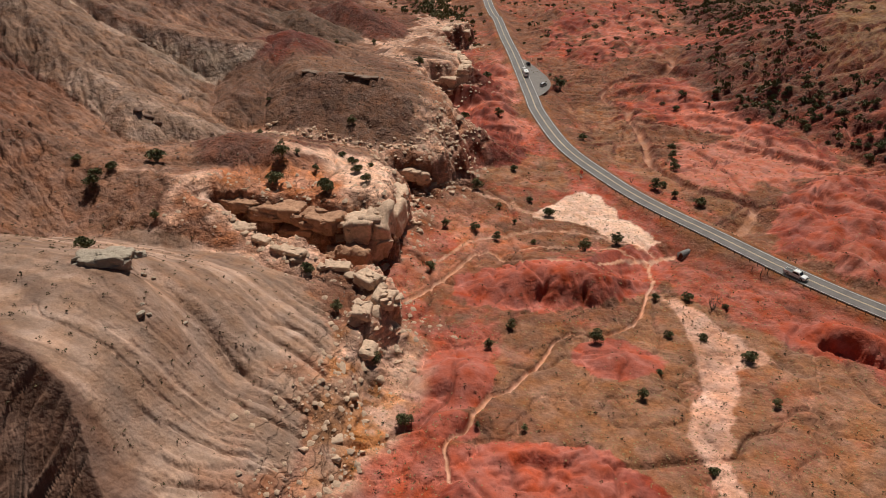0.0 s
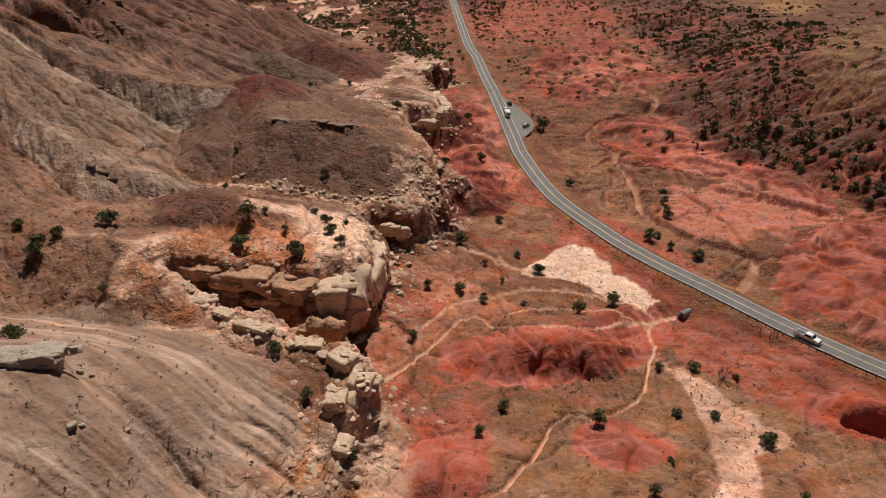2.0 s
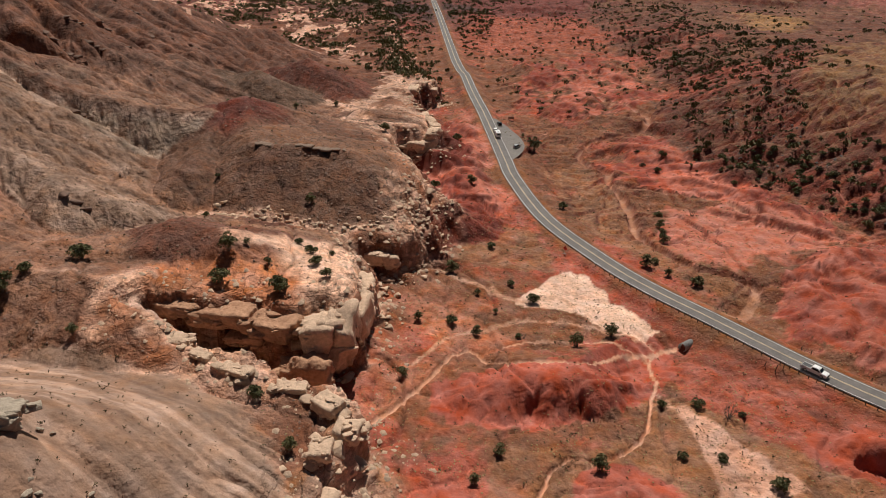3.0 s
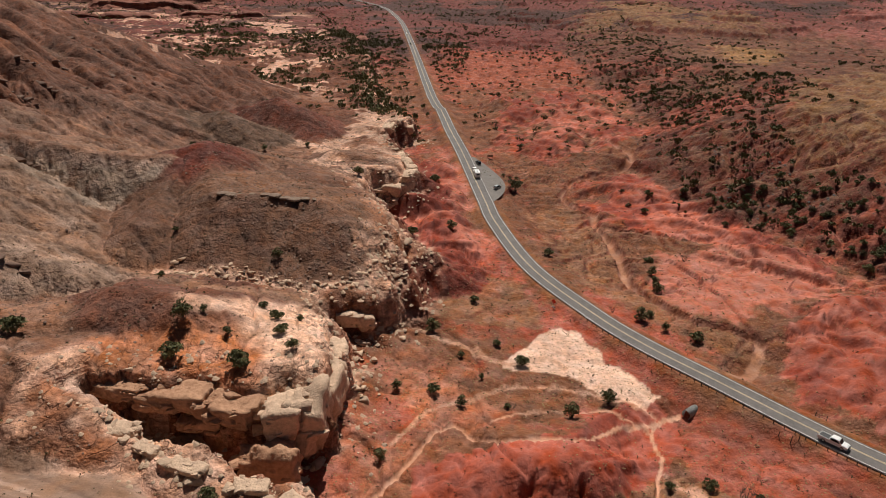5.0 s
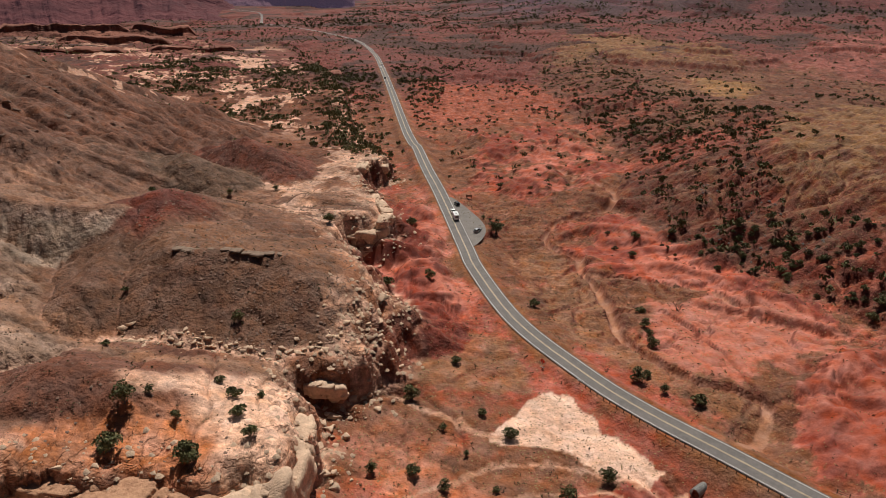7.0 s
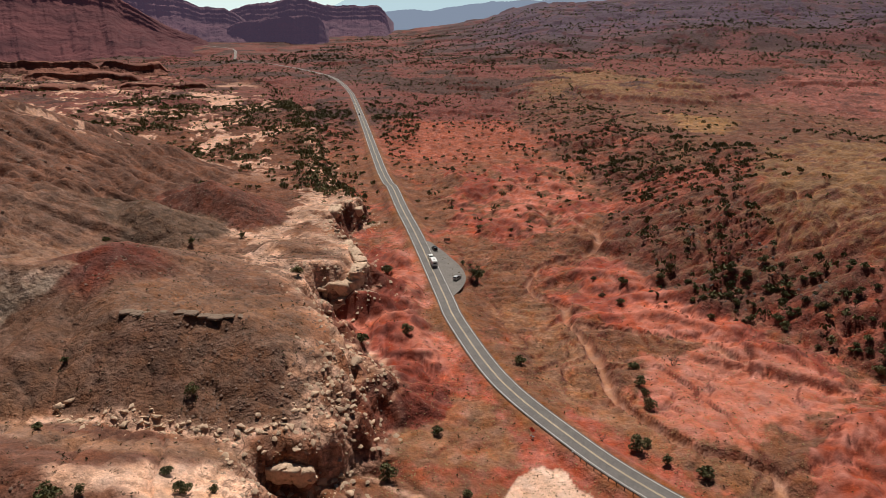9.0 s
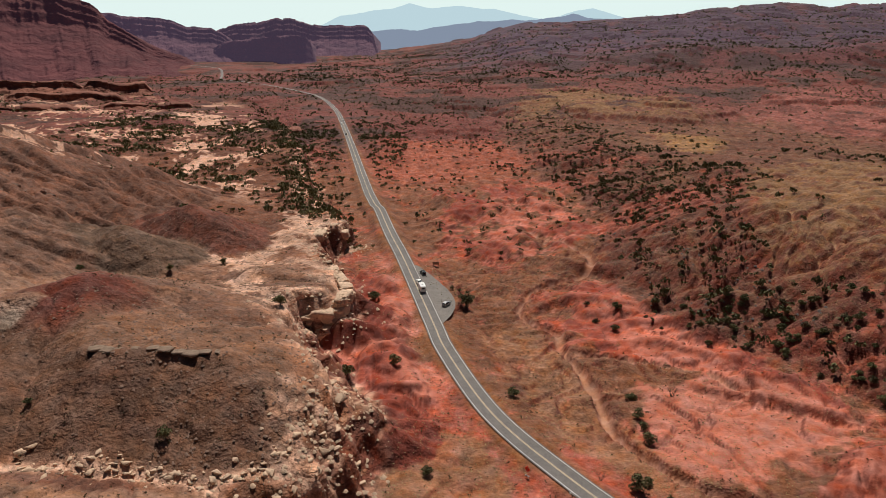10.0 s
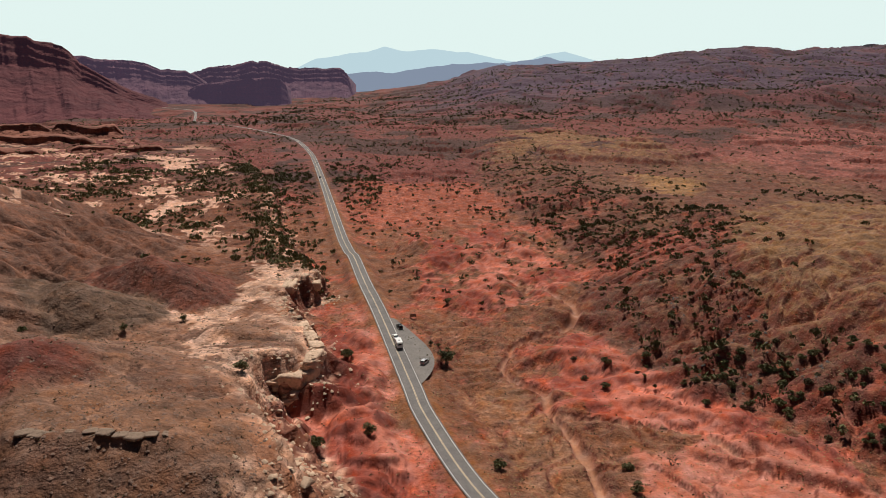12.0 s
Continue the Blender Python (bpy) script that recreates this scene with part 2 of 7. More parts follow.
    # the red ridge with its fluted face, the dome and the mound by the drain
    d, zc, run, side = along(wx, wy, [(-20, 150, 4), (-13, 151, 6.6), (-4, 153, 7.6), (6, 157, 7), (14, 166, 5), (20, 177, 2.5)], 40)
    flute = 0.72 + 0.22 * creased(run + 2 * wave(x, y, 5, 5), d * 0.5, 5.5, 2, 27)
    low = wall(low, zc, np.maximum(d - 2.0, 0) * np.where(side < 0, flute, 1), side, 0.3, 1.05, 1.0)
    ridge_red = smooth(13, 6, d)
    low = dome(low, x, y, -20, 111, 10.5, 9.5, 3.4, 20, 3)
    low = dome(low, x, y, 13, 127, 9.5, 6.5, 2.0, -8)
    low = dome(low, x, y, -17, 98, 9, 4, 2.2, 15)
    low = low - 2.4 * incised(run + wave(x, y, 3, 28), d * 0.12, 6.5, 29, 0.16) * smooth(0.2, -0.3, side) * smooth(3.0, 5.0, d) * smooth(9.5, 6.5, d)
    low = dome(low, x, y, 68, 146, 16, 5, 4.0, -25)
    d, _, _, _ = along(wx, wy, [(61, 143.5), (68, 140), (80, 134)], 20)
    low = low - 2.6 * smooth(2.2, 1.2, d)

    # the east hillside, with its grassy top
    d, _, run, side = along(wx, wy, EAST)
    up = np.where(side < 0, d, -np.minimum(d, 200))
    gully = creased(run * 1.0 + 6 * wave(x, y, 30, 6), d * 0.25, 34, 3, 31)
    hill = np.interp(up, [-30, 0, 12, 40, 75, 110, 170, 260, 400, 1500], [-1.5, 0, 3.4, 13, 22.5, 26, 27.5, 17, 3, 0])
    hill = hill * np.interp(y, [100, 250, 380, 460, 560, 700, 900], [1.1, 1.1, 1.2, 1.0, 0.7, 0.62, 0.3])
    hill = hill + smooth(0, 25, up) * smooth(130, 60, up) * (4.6 * gully - 2.8) + smooth(90, 130, up) * 1.2 * rough(x, y, 60, 3, 32)
    low = low + np.where(up > -30, hill * smooth(-14, 4, up), 0)
    stony = smooth(-3, 10, up + 5 * rough(x, y, 22, 3, 33)) * smooth(1300, 700, y)
    top_grass = area(x, y, [(104, 364), (108, 344), (114, 328), (127, 316), (150, 300), (230, 330), (330, 500), (330, 610), (210, 560), (172, 528), (134, 455), (118, 412)], 5, 8, 34)

    # the rock bench west of the road
    jag = 1.0 - 0.6 * smooth(60, 30, np.hypot(x + 50, y - 85))
    rx = wx + jag * (2.0 * wave(x, y, 9, 49) + 1.5 * wave(x, y, 4, 41) + 0.6 * wave(x, y, 1.9, 40))
    ry = wy + jag * (2.0 * wave(x, y, 9, 50) + 1.5 * wave(x, y, 4, 42) + 0.6 * wave(x, y, 1.9, 39))
    d, _, rim_run, side = along(rx, ry, RIM)
    into = np.where(inside(rx, ry, RIM + [(-4000, 1300), (-4000, -60)]), d, -d)
    bench = np.interp(y, [-60, 60, 100, 125, 150, 172, 190, 230, 300, 360, 430, 600, 900, 1300], [11, 10, 12, 14.5, 23, 21.5, 16.5, 13, 11.5, 10.5, 8, 1.5, -6, -18])
    bench = bench + 0.085 * np.clip(into - 6, 0, 120) * smooth(520, 330, y) + np.clip(into - 14, 0, 60) * 0.09 * smooth(90, 125, y) * smooth(165, 140, y)
    bench = bench + 0.9 * rough(x, y, 18, 4, 43) * smooth(0, 12, into)
    bench = bench + 2.6 * steps(rough(x, y, 75, 4, 44) * 2, 0.5, 0.8) * smooth(380, 520, y)
    bench = bench - (4.5 * (1 - smooth(-2, 8, into)) + 1.2 * (1 - smooth(-1, 3, into))) * smooth(136, 146, y) * smooth(215, 195, y) * smooth(-92, -80, x)
    bench = bench - 1.2 * (1 - smooth(-2, 9, into)) * smooth(215, 235, y) * smooth(460, 400, y)
    bench = bench + 1.6 * smooth(26, 4, into) * smooth(222, 240, y) * smooth(440, 405, y) * (0.65 + 0.5 * rough(rim_run, 0 * y, 30, 2, 36))
    lumps = np.abs(wave(x, y, 5.5, 38)) + 0.5 * np.abs(wave(x, y, 2.4, 37))
    bench = bench + 1.5 * (lumps - 0.5) * smooth(12, 2, into) * smooth(110, 124, y)
    broken = 0.5 + 0.5 * rough(rim_run, 0 * y, 26, 3, 45)
    steep = np.interp(y, [-60, 70, 112, 122, 136, 142, 198, 206, 216, 228, 242, 286, 298, 322, 342, 400, 412, 425, 520], [9, 8, 7, 3.0, 2.8, 2.2, 2.2, 3.5, 11, 10, 12, 11, 3.0, 3.5, 9, 8, 3, 6, 8]) * (0.7 + 0.7 * broken * smooth(165, 200, y))
    t = np.clip((into + steep) / (steep + 0.4), 0, 1)
    tier = steps(t * 5 + 0.7 * wave(x, y, 7, 46), 1.0, 0.55) / 5.0
    cliff = smooth(0, 1, np.clip(0.5 * t + 0.5 * tier, 0, 1))
    pit = area(x, y, [(-90, 143), (-80, 141), (-64, 136), (-50, 134), (-43, 138), (-45, 150), (-52, 153), (-68, 152), (-88, 149)], 2, 1.5)
    low = low * (1 - pit) + (3.0 + 0.10 * np.clip(-50 - x, 0, 60)) * pit
    talus = (1 - 0.75 * pit) * (3.2 - 1.8 * smooth(225, 245, y)) * smooth(-13, -1, into) * (0.6 + 0.5 * rough(x, y, 7, 3, 47)) * smooth(560, 420, y)
    h = np.where(into < 0.5, (low + talus) * (1 - cliff) + bench * cliff, bench)
    h = np.where(into > 0.5, bench, h)
    rock = smooth(-steep - 3, -steep + 0.5, into) * smooth(15, 3, into + 5 * rough(x, y, 12, 3, 48)) * smooth(900, 500, y)
    face = smooth(-steep - 0.5, -steep + 0.6, into) * smooth(0.9, -0.2, into)

    # west: the long slopes that climb out of the view, with their spurs
    climb = np.clip(-x - np.interp(y, [0, 90, 150, 240, 330, 420], [105, 118, 128, 150, 165, 190]), 0, 220) * smooth(470, 360, y)
    spur = creased(x * 0.35 + y * 0.62, -x * 0.3 + y * 0.9, 46, 3, 51)
    h = h + 0.42 * climb + smooth(5, 60, climb) * (11 * spur - 5) + 1.2 * rough(x, y, 24, 4, 52) * smooth(0, 20, climb)
    # grey clay hill by the start of the flight: a high back, a steep face to the east, and a fan of rilled clay at its foot; a dark slope cuts it off in the south
    ax, ay = x + 0.8 * rough(x, y, 12, 3, 53), y + 0.8 * rough(x, y, 12, 3, 54)
    top = np.interp(ay, [-60, 40, 60, 75, 91, 100, 108, 121, 135, 148], [46, 43, 40.5, 37.0, 37.6, 33.5, 28.5, 20.5, 15.5, 9])
    share = np.interp(ax, [-130, -100, -85, -79, -74, -71, -67, -63.5, -60, -57, -54], [1.06, 1.04, 1.0, 0.93, 0.81, 0.71, 0.5, 0.27, 0.12, 0.03, 0.0])
    fan = np.interp(ax, [-64, -57, -49, -45, -42, -38, -30], [18.3, 17.4, 15.6, 13.2, 11.0, 8.0, 2.0]) - 0.16 * np.clip(ay - 108, 0, 40)
    g = fan + np.maximum(top - fan, -3) * share
    down = np.clip(ax + 92, 0, 60)
    slant = (ay - 86 - 0.16 * np.clip(-46 - ax, 0, 45)) / (1 + np.where(ay < 88, 0.026, 0.006) * np.clip(-46 - ax, 0, 40)) + 0.6 * wave(x, y, 14, 7) + 0.25 * wave(x, y, 4, 9)
    lines = np.clip(incised(slant, down * 0.11, 7, 55, 0.07) + 0.7 * incised(slant, down * 0.06, 3.0, 56, 0.10) * smooth(16, 30, down) + 0.5 * incised(slant, down * 0.09, 1.5, 57, 0.12) * smooth(24, 38, down), 0, 1.3)
    swell = creased(slant, down * 0.14, 8, 3, 55)
    fingers = smooth(26, 42, down)
    streak = wave(slant, down * 0.09, 1.9, 59) + 0.7 * wave(slant, down * 0.12, 0.8, 60)
    g = g - smooth(7, 18, down) * (lines * (0.10 + 0.75 * fingers) + (1 - swell) * (0.10 + 0.5 * fingers))
    # the trough that runs down from the slab
    d, _, run, _ = along(ax, ay, [(-84, 98), (-76, 95), (-68, 91.5), (-60, 88.5), (-50, 86)], 20)
    g = g - 2.6 * np.exp(-(d / 3.2) ** 2) * smooth(0, 8, run) * smooth(40, 26, run)
    d, zc, run, side = along(ax, ay, [(-150, 94, 62), (-100, 77, 47), (-83, 68.5, 40), (-67, 63.5, 32.5), (-54, 57, 22), (-42, 50, 10)], 170)
    furrow = incised(run + 1.2 * wave(x, y, 7, 8), d * 0.07, 3.0, 58, 0.2)
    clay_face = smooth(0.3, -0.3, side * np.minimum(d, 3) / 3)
    g = np.where(side < 0, np.minimum(g, zc + 0.8 - 0.85 * d - 0.8 * furrow * smooth(0, 4, d)), g)
    rill = 1 - np.where(side < 0, furrow * 0.7, lines)
    g = g - 40 * smooth(124, 133, y) * smooth(-74, -62, x)
    clay = smooth(-0.2, 1.2, g - h) * (y < 150)
    h = np.where(y < 150, np.maximum(h, g), h)
    # ridges and cones behind the bench
    on_bench = smooth(-0.5, 5, into)
    def crest(h, line, left, right, groove, size, seed, round_off=2.0):
        top, d, run, side = ridge(wx, wy, line, left, right, round_off, 120)
        cut = incised(run + 1.5 * wave(x, y, 8, seed), d * 0.08, size, seed, 0.16)
        ribs = creased(run + 1.5 * wave(x, y, 8, seed), d * 0.1, size, 2, seed)
        g = h + np.maximum(0, top - smooth(1, 14, d) * ((1 - ribs) * groove * 0.8 + cut * groove * 0.7) - h) * on_bench
        return g, smooth(0.0, 1.5, g - h), d, side
    h, cone, cone_d, cone_side = crest(h, [(-138, 256, 34), (-127, 260, 36.5), (-119, 263, 38), (-112, 247, 33.5), (-103, 231, 31.8), (-97, 229, 32), (-84, 230, 31.8), (-71, 231, 31.0), (-62, 231.5, 23.5), (-45, 233, 12.5)], 0.42, 0.56, 0.35, 7, 61, 1.0)
    h, cap, _, _ = crest(h, [(-111, 244, 33.0), (-103, 233, 31.8), (-84, 234, 31.4), (-72, 234, 29.0)], 0.20, 0.56, 0.3, 8, 56, 1.0)
    h, flank, _, _ = crest(h, [(-119, 263, 38), (-122, 240, 30.8), (-120, 217, 27), (-111, 205, 19.5)], 0.55, 0.5, 0.35, 7, 60, 2.0)
    h, flank2, _, _ = crest(h, [(-119, 263, 38), (-127, 246, 31.8), (-131, 228, 26.5), (-127, 212, 22)], 0.5, 0.62, 0.35, 7, 59, 1.5)
    cone_d, cone = np.where(np.maximum(flank, flank2) > 0.5, 20, cone_d), np.maximum.reduce([cone, cap, flank, flank2])
    h, scarp, scarp_d, scarp_side = crest(h, [(-260, 268, 68), (-215, 256, 55), (-185, 245, 46), (-167, 242.5, 42), (-148, 244.5, 39), (-134, 247, 37.6), (-127, 254, 36)], 0.34, 0.95, 0.5, 12, 62, 1.0)
    cone = cone * (1 - scarp)
    h, spine, _, _ = crest(h, [(-240, 238, 70), (-200, 216, 56), (-178, 204, 46.5), (-162, 194, 40), (-142, 187, 33.5), (-124, 187, 27.5), (-108, 190, 21)], 0.5, 0.5, 0.6, 10, 63)
    h, knoll, _, _ = crest(h, [(-113, 178, 25), (-101, 174.5, 28.2), (-86, 174, 27.2), (-73, 177, 20.5)], 0.36, 0.40, 0.4, 8, 64)
    h, _, _, _ = crest(h, [(-150, 156, 31), (-120, 150, 27), (-101, 147, 27), (-93, 150, 24)], 0.25, 0.42, 0.4, 9, 70)
    h, cone2, _, _ = crest(h, [(-162, 342, 27), (-144.5, 333, 31.5), (-136, 330, 26)], 0.55, 0.62, 0.5, 9, 65, 1.0)
    h, mound, _, _ = crest(h, [(-150, 378, 23), (-136, 379, 27.5), (-120, 368, 22.5)], 0.5, 0.52, 0.6, 9, 66, 1.0)
    h, back, _, _ = crest(h, [(-340, 430, 80), (-275, 402, 60), (-240, 386, 50), (-224, 420, 36.5), (-206, 448, 30.5), (-192, 468, 25), (-165, 482, 12)], 0.42, 0.42, 3.2, 24, 67, 3.0)
    h, back2, _, _ = crest(h, [(-340, 338, 90), (-245, 316, 60), (-209, 305, 52), (-193, 298, 45.5), (-180, 303, 36), (-163, 312, 25)], 0.42, 0.5, 3.0, 18, 68, 2.5)
    h, back3, _, _ = crest(h, [(-235, 372, 44), (-214, 366, 36), (-190, 386, 27.5), (-165, 396, 25), (-138, 406, 18)], 0.4, 0.45, 2.2, 14, 58, 2.0)
    h, back4, _, _ = crest(h, [(-250, 300, 64), (-215, 285, 50), (-188, 276, 38), (-165, 284, 29), (-150, 292, 24)], 0.42, 0.5, 2.2, 14, 57, 2.0)
    back = np.maximum.reduce([back, back3, back4])
    across, down_slope = x * 0.42 + y * 0.91, x * 0.91 - y * 0.42
    spurs = creased(across + 5 * wave(x, y, 40, 88), down_slope * 0.20, 36, 3, 89)
    on_slope = smooth(-128, -165, x) * smooth(236, 268, y - 0.25 * (x + 150)) * smooth(480, 430, y) * (1 - scarp) * (1 - cone2) * (1 - mound)
    h = h + on_slope * (8.5 * spurs - 5.0 - 1.4 * incised(across + 3 * wave(x, y, 17, 90), down_slope * 0.15, 13, 91, 0.12))
    h, _, _, _ = crest(h, [(-94, 325, 17), (-80, 322, 16.5)], 0.3, 0.3, 0.4, 9, 69)

    # fine erosion over everything but the flats by the road
    free = smooth(7, 16, road_d)
    carve = 0.55 + 0.45 * smooth(2, 10, climb) + 0.5 * np.maximum(bad_w, np.maximum(bad_e, bad_n)) + 0.5 * stony
    carve = carve * (1 - 0.75 * np.maximum(clay, cone))
    h = h + free * carve * (1.5 * (creased(x, y, 19, 4, 74) - 0.62) + 0.6 * (creased(x, y, 6.5, 3, 75) - 0.62)) * smooth(1500, 500, y)
    cuts = np.maximum(incised(x + 4 * wave(x, y, 17, 78), y, 26, 77, 0.035), 0.7 * incised(x + 2 * wave(x, y, 7, 79), y, 11, 80, 0.05)) * free * (1 - clay) * smooth(700, 400, y)
    h = h - 0.9 * cuts
    h = h + free * (2.6 * (creased(x, y, 60, 4, 76) - 0.6)) * smooth(380, 520, y) * smooth(2600, 1500, y)
    # gullies
    wash = np.zeros(x.shape)
    for line, wide, deep in ((DRAIN, 0.6, 1.2), (BROOK, 0.7, 0.9), (CREEK, 1.9, 2.2), (FORK, 1.1, 1.6)):
        d, zc, run, _ = along(wx * 0.6 + x * 0.4, wy * 0.6 + y * 0.4, line, 30)
        w = wide * (1 + 0.35 * wave(run, 0 * run, 9, 71))
        h = h - deep * smooth(w, w * 0.45, d)
        wash = np.maximum(wash, smooth(w * 1.05, w * 0.7, d))
    # the gullies keep below the pipe under the road
    d, zc, _, _ = along(x, y, [(20, 172), (30.5, 183.2), (45, 197.6), (54, 206)], 30)
    h = np.minimum(h, np.maximum(-3.0 + 0.55 * np.maximum(d - 1.5, 0), -3.0))
    bank = road_z - 0.25
    h = np.where(y < 1500, np.maximum(h, bank - np.maximum(road_d - 5.2, 0) / 1.75), h)
    h = np.minimum(h, bank + np.maximum(road_d - 6.0, 0) / 1.7)
    h = np.where(y > 900, np.minimum(h, bank + np.maximum(road_d - 6, 0) * np.where(road_d < 260, 0.03, 0.2)), h)
    apron = smooth(4.4, 3.2, road_d)
    h = h - 0.12 * apron
    pull = area(x, y, [(-25.5, 318), (-19, 328), (-15.5, 340), (-17, 352), (-22, 366), (-30, 384), (-40, 380), (-30, 340)], 0.6, 0.0)
    h = h * (1 - pull) + (road_z - 0.16) * pull
    shoulder = smooth(9, 5, road_d + 2.0 * rough(x, y, 6, 3, 72))
    h = h + 0.10 * rough(x, y, 3.2, 3, 73) * (1 - pull) * smooth(6, 10, road_d) * smooth(600, 300, y)
    tough = np.clip(rock + face, 0, 1)
    soft = np.clip(0.25 + 0.65 * np.maximum.reduce([bad_w, bad_e, bad_m, bad_n, bad_s, ridge_red]) - 0.05 * clay - 0.15 * cone + 0.25 * np.maximum.reduce([scarp, spine, mound, cone2, knoll]) + 0.95 * np.maximum(back, back2) + 0.4 * smooth(5, 30, climb) + 0.5 * stony, 0, 1.2)
    soft = soft * smooth(6.5, 14, road_d) * (1 - 0.85 * tough) * (1 - pull) * smooth(1400, 800, y)
    masks = dict(soft=soft, into=into, rock=rock, face=face, clay=clay, cone=cone, cone_d=cone_d, cone_side=cone_side, scarp=scarp, scarp_side=scarp_side, scarp_d=scarp_d, spine=spine, knoll=knoll, cone2=cone2, mound=mound,
                 back=np.maximum(back, back2), climb=climb, stony=stony, top_grass=top_grass, up=up, wash=wash, shoulder=shoulder, road_d=road_d, road_side=road_side, road_z=road_z,
                 bad=np.maximum.reduce([bad_w, bad_e, bad_m, 0.55 * bad_n, bad_s]), ridge_red=ridge_red, clay_face=clay_face, pull=pull, rim_run=rim_run, rill=rill, cuts=cuts, streak=streak, gully=gully)
    return h, masks

# ---- materials ----
def material(name, colour=(0.5, 0.5, 0.5), roughness=0.8, metallic=0.0, vary=0.15, size=0.3, bump=0.0, bump_size=0.05, noise_detail=4.0, tint=None, random_tint=0.0):
    """A surface with two scales of colour variation and a fine relief; sizes in metres."""
    m = bpy.data.materials.new(name)
    m.use_nodes = True
    nt = m.node_tree
    nodes, links = nt.nodes, nt.links
    bsdf = nodes["Principled BSDF"]
    bsdf.inputs["Roughness"].default_value, bsdf.inputs["Metallic"].default_value = roughness, metallic
    coord = nodes.new("ShaderNodeTexCoord")
    def noise_at(metres, detail):
        n = nodes.new("ShaderNodeTexNoise")
        n.inputs["Scale"].default_value, n.inputs["Detail"].default_value = 1.0 / metres, detail
        links.new(coord.outputs["Object"], n.inputs["Vector"])
        return n
    big, small = noise_at(size * 6, 3), noise_at(size, noise_detail)
    both = nodes.new("ShaderNodeMath")
    both.operation = "ADD"
    links.new(big.outputs["Fac"], both.inputs[0])
    links.new(small.outputs["Fac"], both.inputs[1])
    span = nodes.new("ShaderNodeMapRange")
    span.inputs["From Min"].default_value, span.inputs["From Max"].default_value = 0.6, 1.4
    links.new(both.outputs[0], span.inputs["Value"])
    ramp = nodes.new("ShaderNodeMix")
    ramp.data_type = "RGBA"
    dark = [c * (1 - vary) for c in colour]
    light = [min(1, c * (1 + vary)) for c in (tint or colour)]
    ramp.inputs["A"].default_value, ramp.inputs["B"].default_value = (*dark, 1), (*light, 1)
    links.new(span.outputs[0], ramp.inputs["Factor"])
    out = ramp.outputs["Result"]
    if random_tint:
        info = nodes.new("ShaderNodeObjectInfo")
        shift = nodes.new("ShaderNodeMapRange")
        shift.inputs["To Min"].default_value, shift.inputs["To Max"].default_value = 1 - random_tint, 1 + random_tint
        links.new(info.outputs["Random"], shift.inputs["Value"])
        hsv = nodes.new("ShaderNodeHueSaturation")
        links.new(shift.outputs[0], hsv.inputs["Value"])
        links.new(out, hsv.inputs["Color"])
        out = hsv.outputs["Color"]
    links.new(out, bsdf.inputs["Base Color"])
    if bump:
        fine = noise_at(bump_size, 5)
        b = nodes.new("ShaderNodeBump")
        b.inputs["Strength"].default_value, b.inputs["Distance"].default_value = bump, bump_size
        links.new(fine.outputs["Fac"], b.inputs["Height"])
        links.new(b.outputs[0], bsdf.inputs["Normal"])
    return m


